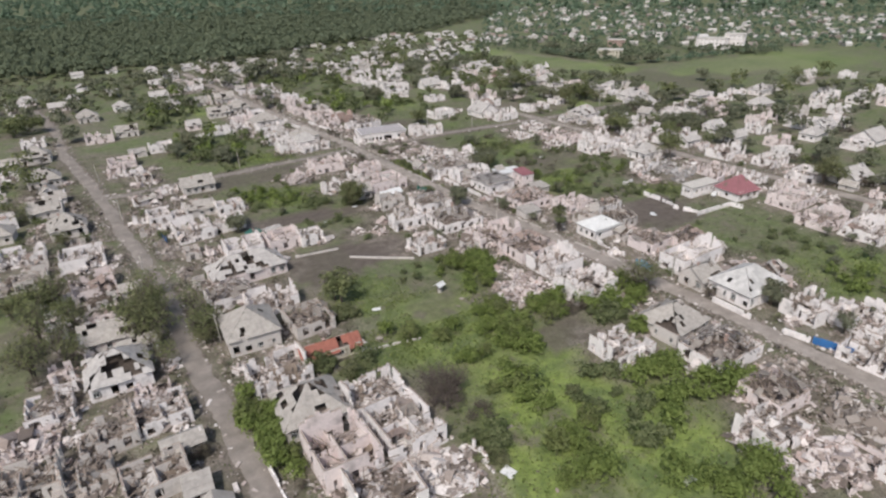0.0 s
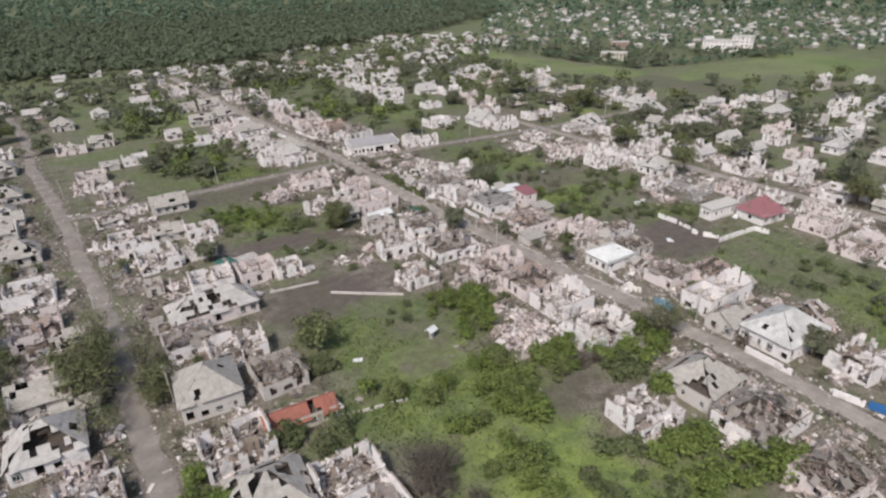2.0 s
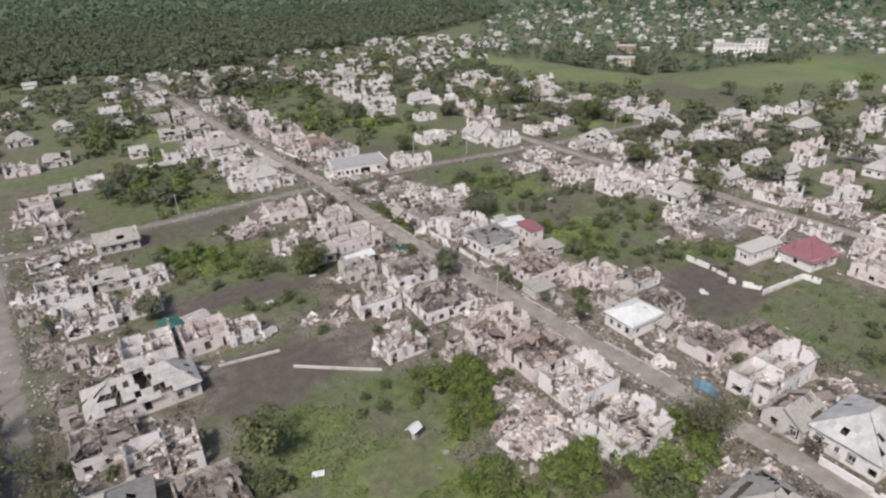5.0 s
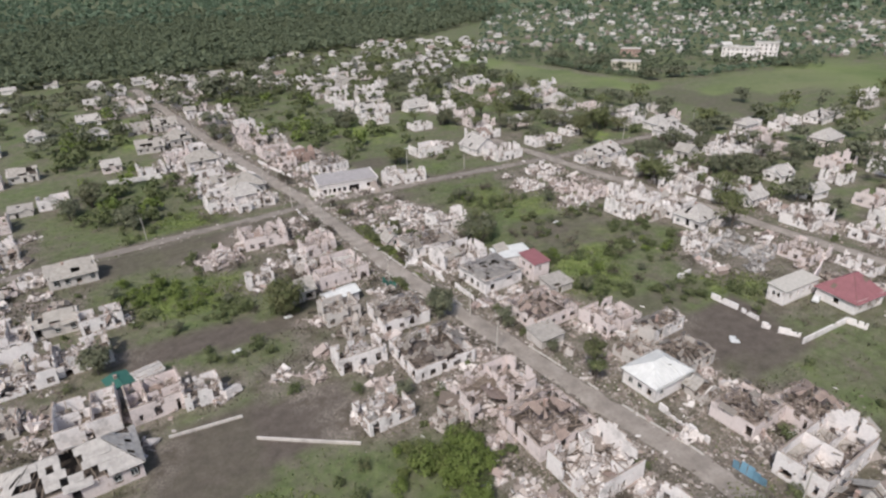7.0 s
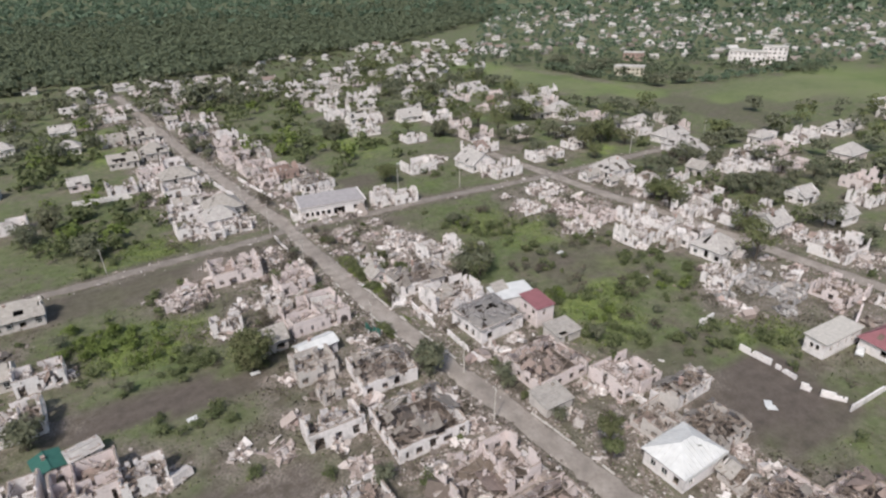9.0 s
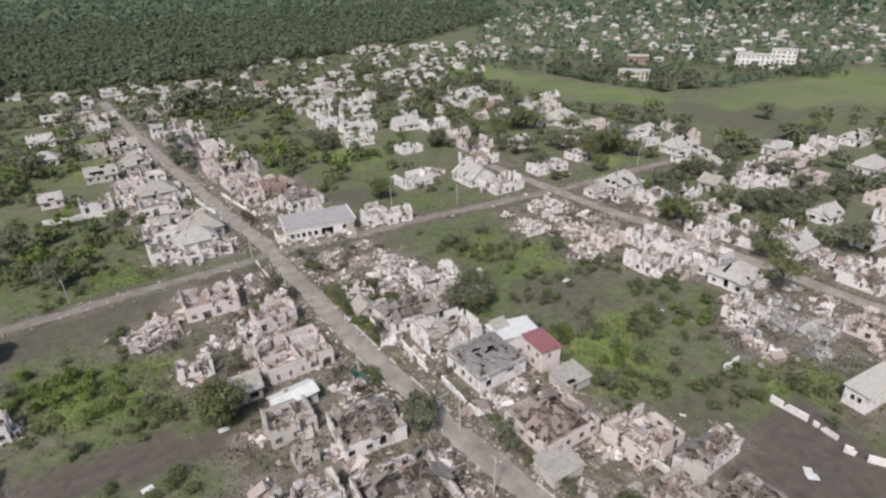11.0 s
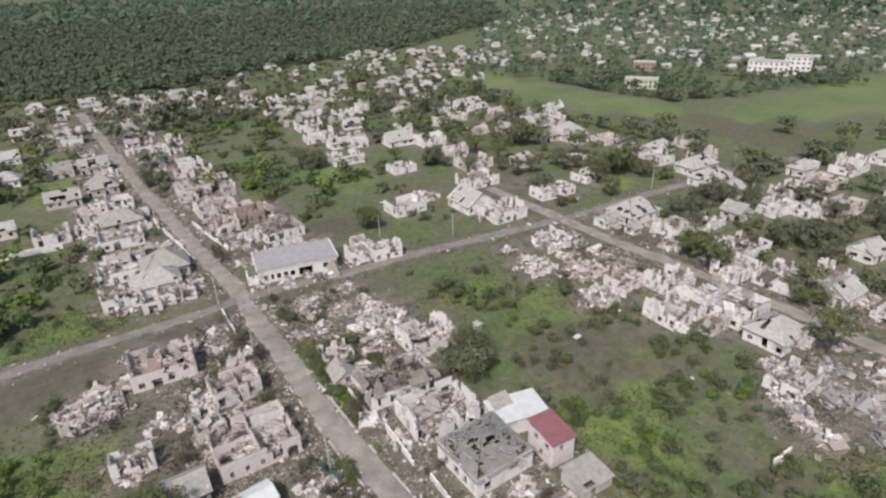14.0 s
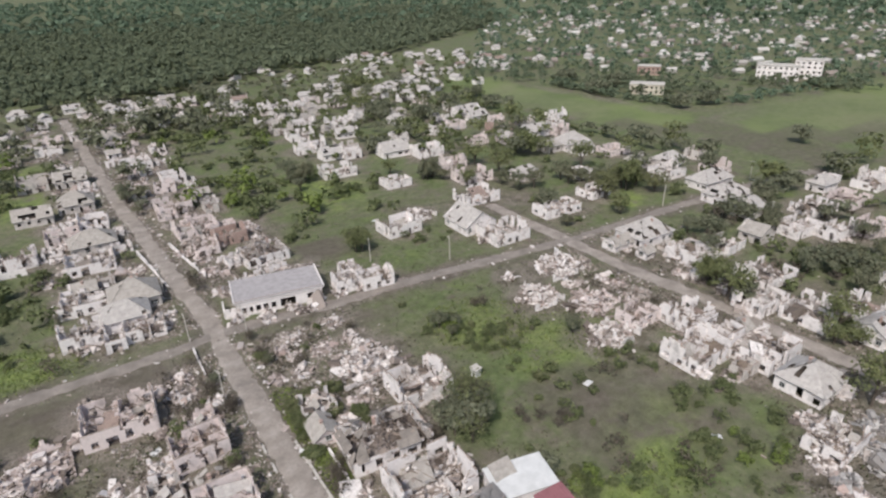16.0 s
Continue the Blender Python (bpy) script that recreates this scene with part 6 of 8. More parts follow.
shards("pale masonry splinters thick between main street houses", MAIN, 30, 258, 3.0, 27, 44000, SHARDS, 61)
shards("brick and slate splinters between main street houses", MAIN, 90, 258, 3.0, 24, 20000, SHARDS, 63)
shards("pale masonry splinters between houses of the lane", LANE, 60, 240, 3.5, 24, 22000, SHARDS, 65)
shards("pale masonry splinters along the side street", SIDE, 100, 255, 3.0, 20, 16000, SHARDS, 67)
shards("pale masonry splinters along the far main street", MAIN, 272, 480, 3.0, 27, 26000, SHARDS, 69)
roadside(MAIN, 3.2, 1800, 51)
roadside(LANE, 3.0, 1000, 52)
roadside(CROSS, 2.6, 500, 53)
scatter("yard_debris", "dense masonry rubble and boards strewn beside the main street", [p for p in _near if 85 < p[1] < 165 and 80 < p[2] < 172], 60, RUBBLE_PALE, 33)
scatter("brick_debris", "brick fragments strewn over yards", [p for p in _near if p[5] in "pr"], 50, RUBBLE_PINK, 32)


for _n, (_x, _y, _a, _b) in enumerate(PANELS):
    _ob = new("loose_panel", box_mesh("loose_panel", _a, _b, 0.05, 0.015))
    _ob.data.materials.append(METAL_WHITE)
    _ob.matrix_world = pose(_x, _y, 0.12, 6 * math.sin(_n), 5 * math.cos(_n * 2), 40 * math.sin(_n * 1.3))
    tagged(_ob, "loose white sheet panel lying in weeds", "panel", "loose white panels")

# ---- buildings with a shape of their own ----
def ribs_on(slopes, step, size, material, parent):
    """Standing seams on a sheet-metal roof, each a part."""
    for a, b, c, d in slopes:
        a, b, c, d = Vector(a), Vector(b), Vector(c), Vector(d)
        along = (b - a).normalized()
        up = ((d + c) / 2 - (a + b) / 2)
        up = (up - up.dot(along) * along).normalized()
        nrm, length, rise = along.cross(up), (b - a).length, (c - a).dot(up)
        l1, r1 = (d - a).dot(along), (c - a).dot(along)
        for i in range(1, int(length / step)):
            x = i * step
            v = 1.0
            if x < l1:
                v = x / l1
            elif x > r1:
                v = (length - x) / (length - r1)
            if v > 0.08:
                me, m = beam_between(a + along * x + nrm * 0.05, a + along * x + up * rise * v + nrm * 0.05, size)
                part("seam", me, material, parent, "", m)


def white_roof_house():
    """The street house with a bright, dented sheet-metal roof and boarded gutters."""
    rng = np.random.default_rng(2)
    w, d, high = 10.6, 8.2, 3.7
    h = root("white_roofed_house", 133.1, 125.3, 1, "pale house with an intact bright white sheet-metal roof", "house", "roofed houses")
    holes = [[(1.5, 2.7, 0.9, 2.3)], [(2, 3.2, 0.9, 2.3), (7, 8.2, 0.9, 2.3)], [(3, 4.2, 0.9, 2.3)], [(0.9, 2.1, 0.9, 2.3), (3.2, 4.4, 0.9, 2.3), (5.5, 6.7, 0.9, 2.3)]]
    walls = four_walls(h, rng, w, d, WALL["w"], lambda n: (lambda u: high), 0.42, holes, 0.3)
    for n, (ob, m, length) in enumerate(walls):
        for a, b, z0, z1 in holes[n]:
            window_in(h, m @ pose((a + b) / 2, 0.02, 1.6))
    slopes = hip_slopes(w, d, high + 0.03, 0.5, 2.2)
    part("roof", roof_shell(slopes, rng, 0.06), METAL_WHITE, h, "white painted sheet metal")
    ribs_on(slopes, 0.95, 0.06, METAL_WHITE, h)
    part("fascia", box_mesh("fascia", w / 2 + 0.4, 0.05, 0.42), METAL_WHITE, h, "", pose(0.1, -d / 2 - 0.42, high - 0.28))
    v, f = slope_sheets(rng, [(-1.3, -1.7, 0), (1.2, -1.7, 0.0), (0.9, 2.4, 1.0), (-0.9, 2.4, 1.0)], 0, 3, 1.2, 2.0)
    tagged(part("loose_sheet", mesh_of("loose_sheet", v, f), METAL_WHITE, h, "lifted roof sheets"), kind="stuff")
    h.children[-1].matrix_basis = pose(1.2, -1.6, high + 1.0, 4, 6, -35)


def charred_villa():
    """The large house under a scorched grey hip roof, with a white flat-roofed wing and a two-storey wing under a red pent roof."""
    rng = np.random.default_rng(3)
    w, d, high = 12.6, 11.8, 3.9
    h = root("villa", 131.0, 180.8, 3, "large white house with a scorched, holed grey hip roof", "house", "roofed houses")
    holes = [[(1.6, 3.4, 0.9, 2.5), (7.5, 9.2, 2.1, 2.9)], openings(rng, w), openings(rng, d), [(1.5, 2.9, 0.9, 2.4), (4.6, 6.0, 0.9, 2.4), (7.4, 8.6, 0.9, 2.4)]]
    four_walls(h, rng, w, d, WALL["w"], lambda n: (lambda u: high), 0.45, holes, 0.4)
    part("ceiling_slab", box_mesh("ceiling_slab", w / 2 - 0.5, d / 2 - 0.5, 0.08), SHADED_DEBRIS_FLOOR, h, "", pose(0, 0, high - 0.4))
    slopes = hip_slopes(w, d, high + 0.03, 0.35, 2.3)
    v, f = join(*[slope_sheets(rng, s, 0.36, 40 + i, 0.62, 0.6) for i, s in enumerate(slopes)])
    tagged(part("roof_sheet", mesh_of("roof_sheet", v, f), SLATE_SCORCHED, h, "scorched grey roof sheets with ragged holes"), kind="stuff")
    for s in slopes:
        a, b, c, e = [Vector(q) for q in s]
        if (c - e).length < 2.5:
            continue
        for i in range(1, 9):
            me, m = beam_between(a.lerp(b, i / 9) + Vector((0, 0, -0.12)), e.lerp(c, i / 9) + Vector((0, 0, -0.14)), 0.07)
            part("rafter", me, WOOD_BURNT, h, "", m)
    v, f = tangle(rng, 70, w, d, high + 0.1, high + 1.9)
    tagged(part("fallen_lath", mesh_of("fallen_lath", v, f), FELT, h, "grey battens thrown over the roof"), kind="stuff")
    part("porch_wall", wall_mesh("porch_wall", 12.6, jagged(rng, 1.5, 0.9, 0.3), 0.3, (), 0.45, rng), WALL["w"], h, "", pose(-10.2, 2.4, 0, 0, 0, -93))
    wing = root("flat_roofed_wing", 142.4, 186.2, -12, "low white wing with a flat roof behind the villa", "house")
    four_walls(wing, rng, 10.5, 7.0, WALL["w"], lambda n: (lambda u: 3.3), 0.4, [[(1, 2.2, 0.9, 2.2)], [(3, 4.2, 0.9, 2.2)], [], []], 0.45)
    part("roof", box_mesh("roof", 5.5, 3.75, 0.14, 0.04), METAL_WHITE, wing, "pale flat roof", pose(0, 0, 3.46))
    v, f = slope_sheets(rng, [(-2.2, -1.4, 0), (2.2, -1.4, 0), (2.2, 1.4, 1.5), (-2.2, 1.4, 1.5)], 0.1, 5, 1.0, 1.4)
    tagged(part("loose_sheet", mesh_of("loose_sheet", v, f), SLATE, wing, "grey sheets thrown on the roof", pose(-2.6, 1.8, 3.62, 0, 0, 12)), kind="stuff")
    two = root("two_storey_wing", 142.6, 176.2, -2, "narrow pinkish two-storey house with a red metal roof", "house")
    holes = [[(1.6, 2.6, 3.2, 4.4)], [], [], [(1.2, 2.2, 3.2, 4.4), (4.4, 5.4, 3.2, 4.4), (2.8, 3.8, 0.9, 2.2)]]
    four_walls(two, rng, 5.0, 7.0, WALL["p"], lambda n: (lambda u: 5.2), 0.4, holes, 0.4)
    slopes = [((-2.8, -3.8, 5.3), (2.8, -3.8, 5.3), (2.8, 3.8, 6.1), (-2.8, 3.8, 6.1))]
    part("roof", roof_shell(slopes, rng, 0.01), METAL_RED, two, "dark red sheet metal")
    ribs_on(slopes, 0.6, 0.025, METAL_RED, two)


def corner_shop():
    """The long flat-roofed building at the crossroads, its front torn open."""
    rng = np.random.default_rng(4)
    w, d, high = 22.5, 12.0, 4.3
    s = root("corner_shop", 128.3, 275.6, -9, "long white flat-roofed shop at the crossroads, front torn open", "shop")
    holes = [[(1.2 + 1.9 * i, 2.3 + 1.9 * i, 0.8, 2.6) for i in range(5)] + [(11.2, 15.4, 0.5, 2.9), (18.5, 20.2, 1.4, 2.7)], openings(rng, w), [(3, 4.4, 1, 2.4)], [(2, 3.4, 1, 2.6), (6, 7.4, 1, 2.6)]]
    four_walls(s, rng, w, d, WALL["w"], lambda n: (lambda u: high), 0.45, holes, 0.4)
    part("roof", roof_shell([((-w / 2 - 0.4, -d / 2 - 0.4, high + 0.06), (w / 2 + 0.4, -d / 2 - 0.4, high + 0.06), (w / 2 + 0.4, d / 2 + 0.4, high + 0.55), (-w / 2 - 0.4, d / 2 + 0.4, high + 0.55))], rng, 0.05), FELT, s, "smooth mauve-grey felt roof")
    part("parapet", box_mesh("parapet", 0.14, d / 2 + 0.3, 0.3, 0.02), WALL["w"], s, "", pose(-w / 2 - 0.55, 0, high + 0.3, 2.3))
    part("parapet", box_mesh("parapet", 0.14, d / 2 + 0.3, 0.3, 0.02), WALL["w"], s, "", pose(w / 2 + 0.55, 0, high + 0.3, 2.3))
    part("cornice", box_mesh("cornice", w / 2 + 0.35, 0.12, 0.3), WALL["w"], s, "", pose(0, -d / 2 - 0.13, high - 0.35))
    for i in range(6):
        part("pilaster", box_mesh("pilaster", 0.2, 0.08, 1.9, 0.02), WALL["w"], s, "", pose(-w / 2 + 0.75 + 1.9 * i, -d / 2 - 0.085, 1.8))
    part("floor", box_mesh("floor", w / 2 - 0.5, d / 2 - 0.5, 0.1), SHADED_DEBRIS_FLOOR, s, "", pose(0, 0, 0))
    part("side_porch", wall_mesh("side_porch", 5.5, jagged(rng, 2.8, 1.6, 0.2), 0.35, [(1, 2.1, 0.8, 2.1)], 0.45, rng), WALL["w"], s, "", pose(-w / 2 - 3.2, -d / 2 + 0.6, 0, 0, 0, 90))
    part("side_porch", wall_mesh("side_porch", 3.0, jagged(rng, 2.8, 1.6, 0.2), 0.35, [], 0.45, rng), WALL["w"], s, "", pose(-w / 2 - 3.1, -d / 2 + 0.5, 0))
    for k, (dx, dy, n) in enumerate(((-4, -8.3, 190), (3.5, -8.6, 260), (9, -8.2, 180), (-11, -6.5, 110))):
        q = pose(128.3, 275.6, 0, 0, 0, -9) @ Vector((dx, dy, 0))
        rubble_heap(q.x, q.y, 4.6, 2.0, 0.8, n, RUBBLE_PALE, 300 + k, "pale masonry rubble fallen before the shop front")


def red_roofed_house():
    """The house under a large red hip roof, with its flat-roofed outbuilding."""
    rng = np.random.default_rng(6)
    w, d, high = 11.0, 10.0, 3.5
    h = root("red_roofed_house", 199.0, 121.0, -6, "pale house under a large faded red sheet-metal hip roof", "house", "roofed houses")
    four_walls(h, rng, w, d, WALL["w"], lambda n: (lambda u: high), 0.42, [openings(rng, w), openings(rng, w), openings(rng, d), openings(rng, d)], 0.45)
    slopes = hip_slopes(w, d, high + 0.03, 0.5, 4.6)
    v, f = join(*[slope_sheets(rng, s, 0.03, 60 + i, 1.1, 1.6) for i, s in enumerate(slopes)])
    tagged(part("roof_sheet", mesh_of("roof_sheet", v, f), METAL_RED, h, "faded red sheet metal with small holes"), kind="stuff")
    part("roof", roof_shell([[(x, y, z - 0.16) for x, y, z in s] for s in slopes], rng, 0.0), WOOD, h, "timber roof deck")
    for i in range(8):
        me, m = beam_between((-w / 2 + 0.8 * i, -d / 2 - 1.6, 2.5), (-w / 2 + 0.8 * i, -d / 2 - 0.3, 2.8), 0.05)
        part("eave_beam", me, WOOD, h, "", m)
    a = root("flat_roofed_outbuilding", 190.2, 130.4, -3, "long white flat-roofed outbuilding with small windows", "outbuilding")
    four_walls(a, rng, 13.5, 4.6, WALL["w"], lambda n: (lambda u: 3.9), 0.4, [[(2 + 2.7 * i, 3 + 2.7 * i, 1.6, 2.9) for i in range(4)], [], [], [(0.8, 1.6, 1.6, 2.9), (2.2, 3.0, 1.6, 2.9)]], 0.4)
    part("roof", box_mesh("roof", 7.1, 2.7, 0.15, 0.04), CONCRETE, a, "pale flat slab roof", pose(0, 0, 4.07, 3))
    b = root("parapet_wall", 203.5, 131.5, 18, "tall pale masonry wall behind the red-roofed house", "wall")
    part("wall", wall_mesh("wall", 10, jagged(rng, 3.4, 2.2, 0.1), 0.4, (), 0.5, rng), WALL["p"], b, "", pose(-5, 0, 0))


def yard_wall(x0, y0, x1, y1, high, ruin, seed, col="w", label="broken pale masonry yard wall"):
    rng = np.random.default_rng(seed)
    length = math.hypot(x1 - x0, y1 - y0)
    e = root("yard_wall", x0, y0, math.degrees(math.atan2(y1 - y0, x1 - x0)), label, "wall", "yard walls")
    part("wall", wall_mesh("wall", length, jagged(rng, high, 0.5, ruin), 0.3, (), 0.5, rng), WALL[col], e)


def sheet_fence(x0, y0, x1, y1, high, mat, label, gaps=0.0, seed=1):
    """A fence of profiled metal sheets between posts, each sheet and post a part."""
    rng = np.random.default_rng(seed)
    length = math.hypot(x1 - x0, y1 - y0)
    e = root("metal_fence", x0, y0, math.degrees(math.atan2(y1 - y0, x1 - x0)), label, "fence", "metal fences")
    n = max(1, round(length / 1.25))
    wide = length / n
    vs, fs = [], []
    for i in range(9):   # trapezoid profile
        x = -wide / 2 + 0.02 + (wide - 0.04) * i / 8
        for z in (0, high):
            vs += [(x, 0.03 * (i % 2), z), (x, 0.03 * (i % 2) + 0.012, z)]
    for i in range(8):
        a, b = 4 * i, 4 * i + 4
        fs += [(a, b, b + 2, a + 2), (a + 1, a + 3, b + 3, b + 1), (a + 2, b + 2, b + 3, a + 3), (a, a + 1, b + 1, b)]
    me = mesh_of("sheet", vs, fs)
    me.materials.append(mat)
    post = box_mesh("post", 0.04, 0.04, high / 2 + 0.15)
    post.materials.append(WOOD)
    for i in range(n):
        if rng.uniform() > gaps:
            part("sheet", me, None, e, "", pose((i + 0.5) * wide, -0.06, 0.08, rng.uniform(-14, 14) if gaps else rng.uniform(-3, 3), 0, rng.uniform(-2, 2)))
        part("post", post, None, e, "", pose(i * wide, 0.06, high / 2 - 0.1))


def power_pole(x, y, high=8.0, lean=0.0, turn=0.0):
    """A tapered concrete pole with a cross-arm and two insulators."""
    p = root("power_pole", x, y, turn, "tapered pale concrete power pole with a cross-arm", "power pole", "power poles")
    p.matrix_world = pose(x, y, 0, lean, lean * 0.6, turn)
    v, f = tube([(0, 0, -0.6), (0, 0, high * 0.5), (0, 0, high)], [0.17, 0.135, 0.10], 8)
    f.append(tuple(range(16, 24)))
    part("pole", mesh_of("pole", v, f), CONCRETE, p)
    part("cross_arm", box_mesh("cross_arm", 0.85, 0.05, 0.05), CONCRETE, p, "", pose(0, 0.14, high - 0.45))
    for k in (-0.7, 0.7):
        v, f = tube([(0, 0, 0), (0, 0, 0.08), (0, 0, 0.1), (0, 0, 0.2)], [0.035, 0.035, 0.06, 0.03], 6)
        part("insulator", mesh_of("insulator", v, f), FRAME_WHITE, p, "", pose(k, 0.14, high - 0.41))


def parked_car(x, y, turn):
    """A small white car: body, cabin glass, bonnet line and wheels."""
    c = root("car", x, y, turn, "battered white hatchback car parked in a yard", "car")
    bm = bmesh.new()
    prof = [(-2.0, 0.35), (-2.0, 0.85), (-1.75, 0.95), (-1.25, 1.42), (0.35, 1.45), (0.95, 0.98), (1.95, 0.85), (2.05, 0.4)]
    rings = [[bm.verts.new((px, s * (0.82 if z < 1.0 else 0.66), z)) for px, z in prof] for s in (-1, 1)]
    n = len(prof)
    for i in range(n):
        bm.faces.new((rings[0][i], rings[0][(i + 1) % n], rings[1][(i + 1) % n], rings[1][i]))
    bm.faces.new(rings[0][::-1])
    bm.faces.new(rings[1])
    bmesh.ops.bevel(bm, geom=bm.edges[:], offset=0.06, segments=2, affect="EDGES")
    me = bpy.data.meshes.new("body")
    bm.to_mesh(me)
    bm.free()
    part("body", me, METAL_WHITE, c)
    part("windscreen", box_mesh("windscreen", 0.34, 0.6, 0.012), GLASS_DARK, c, "dark glass", pose(0.66, 0, 1.24, 0, 38))
    for k in (-1, 1):
        part("side_window", box_mesh("side_window", 0.75, 0.012, 0.17), GLASS_DARK, c, "dark glass", pose(-0.4, k * 0.745, 1.2, k * -22))
    for px in (-1.25, 1.3):
        for k in (-1, 1):
            v, f = tube([(0, -0.1, 0), (0, 0.1, 0)], [0.31, 0.31], 14)
            f += [tuple(range(14)), tuple(range(14, 28))]
            part("wheel", mesh_of("wheel", v, f), WOOD_BURNT, c, "dark tyre", pose(px, k * 0.78, 0.31))


def white_block(x, y, turn, w, d, high, rows, cols, seed, label, col="w"):
    """A distant block of several storeys with real window openings in its long fronts."""
    rng = np.random.default_rng(seed)
    b = root("apartment_block", x, y, turn, label, "building")
    st = high / rows
    def wins(length, n):
        return [((i + 0.5) * length / n - 0.8, (i + 0.5) * length / n + 0.8, k * st + 1.0, k * st + 2.5) for i in range(n) for k in range(rows)]
    four_walls(b, rng, w, d, WALL[col], lambda n: (lambda u: high), 0.5, [wins(w, cols), wins(w, cols), wins(d, max(1, cols // 3)), wins(d, max(1, cols // 3))], 0.5)
    for k in range(1, rows):
        part("floor_slab", box_mesh("floor_slab", w / 2 - 0.6, d / 2 - 0.6, 0.12), SHADED_DEBRIS_FLOOR, b, "", pose(0, 0, k * st))
    part("roof", box_mesh("roof", w / 2 + 0.2, d / 2 + 0.2, 0.2, 0.05), CONCRETE, b, "", pose(0, 0, high + 0.21))


white_roof_house()
charred_villa()
corner_shop()
red_roofed_house()
parked_car(192.6, 125.3, 20)
white_block(538, 382, -62, 28, 12, 9.6, 3, 8, 21, "distant white three-storey block with rows of windows")
white_block(556, 370, -62, 18, 12, 12.8, 4, 5, 22, "taller white block with dark window openings")
white_block(425, 405, -52, 22, 11, 6.4, 2, 7, 23, "distant orange-brown two-storey shell without window glass", "o")
white_block(485, 455, -52, 17, 10, 6.4, 2, 5, 24, "distant brick two-storey building among trees", "r")
# white sheet roof among the ruins beside the main street
roofed_house(91.4, 192.6, 8.6, 4.4, "w", 8, 801, METAL_WHITE, "gable", 0.0, 3.0, 0.9, label="small outbuilding with a bright white sheet roof", debris=False)
# sheds with a green and a pale roof behind the lane
roofed_house(38.4, 185.2, 4.2, 5.2, "g", 14, 802, METAL_GREEN, "gable", 0.0, 2.3, 0.5, label="small garden shed with a green metal roof", debris=False)
roofed_house(44.0, 185.2, 5.2, 3.6, "w", 14, 803, SLATE_PALE, "gable", 0.0, 2.5, 0.4, label="small garden shed with a pale flat roof", debris=False)
# yard walls and fences
for _n, _q in enumerate(((170.2, 125.7, 170.9, 123.5, 1.6, 0.5), (171.1, 122.2, 173.5, 118.3, 1.4, 0.3), (171.3, 116.5, 188.0, 115.8, 1.5, 0.08), (188.2, 115.7, 189.0, 111.5, 1.3, 0.3), (172.5, 151.6, 177.8, 151.7, 1.8, 0.1),
                         (172.1, 140.7, 172.4, 133.4, 1.7, 0.1), (172.5, 132.4, 172.1, 127.7, 1.2, 0.4), (126.1, 77.4, 126.3, 66.9, 1.5, 0.05), (119.7, 198.2, 119.6, 186.9, 1.5, 0.1), (127.1, 59.0, 128.4, 53.6, 1.5, 0.05),
                         (58.6, 154.7, 74.4, 142.7, 0.3, -0.6), (44.6, 164.1, 57.9, 162.3, 0.3, -0.6), (43.0, 106.9, 55.1, 104.4, 0.5, 0.7), (47.6, 335.9, 68.2, 333.9, 1.8, 0.05), (139.5, 145, 139.9, 136.5, 1.6, 0.4), (118.2, 213, 118.6, 201, 1.2, 0.5),
                         (12.5, 84, 13.2, 70, 1.4, 0.5), (103.2, 262, 103.5, 250, 1.2, 0.5), (210, 254, 209, 240, 1.3, 0.5), (127.4, 119.5, 127.2, 108.2, 1.3, 0.45), (103.4, 300, 98.6, 330, 1.4, 0.4), (114, 300, 108.6, 330, 1.4, 0.4))):
    yard_wall(*_q[:4], _q[4], _q[5], 900 + _n, "g" if _q[4] < 0.6 else "w")
sheet_fence(128.5, 53.2, 130.8, 45.6, 2.0, METAL_BLUE, "bright blue profiled metal fence on the main street")
sheet_fence(125.9, 102.6, 126.5, 96.8, 2.1, METAL_PALE_BLUE, "bent pale blue metal gates before a ruin", 0.2, 5)
sheet_fence(105.2, 196.0, 107.0, 189.4, 1.8, METAL_GREEN, "dark green metal fence beside the main street", 0.1, 6)
sheet_fence(12.2, 206.0, 12.9, 199.0, 1.9, METAL_BLUE, "torn dark blue metal gate beside the lane", 0.3, 7)
for _n, (_x, _y) in enumerate(((103.2, 267), (115.6, 260), (105.2, 239.5), (224.0, 240.5), (101.7, 297), (268.5, 261), (106.4, 193.8), (53.6, 266.4), (115.7, 168), (2.2, 229), (-1.7, 286), (159.2, 281), (112, 152), (3.4, 175), (14.5, 130),
                               (227.8, 196), (97.5, 340), (93, 390), (128.5, 92), (129.6, 40), (318, 259), (285, 230), (180, 268))):
    power_pole(_x, _y, 8.0 + 0.3 * math.sin(_n * 2.3), 2.5 * math.sin(_n * 1.7), 20 * math.sin(_n) + 90)


def garden_table(x, y):
    """A low brick well-head with a small roof on posts."""
    g = root("garden_well", x, y, 20, "small garden well under a pale tin roof", "well")
    v, f = tube([(0, 0, -0.2), (0, 0, 0.8), (0, 0, 0.82)], [0.7, 0.7, 0.5], 12)
    part("well_head", mesh_of("well_head", v, f), CONCRETE, g)
    for k in (-1, 1):
        part("post", box_mesh("post", 0.07, 0.07, 1.1), WOOD, g, "", pose(k * 0.9, 0, 1.1))
    part("roof", roof_shell(gable_slopes(2.4, 1.8, 2.2, 0.2, 0.7), np.random.default_rng(1), 0.0), METAL_WHITE, g, "pale tin roof")


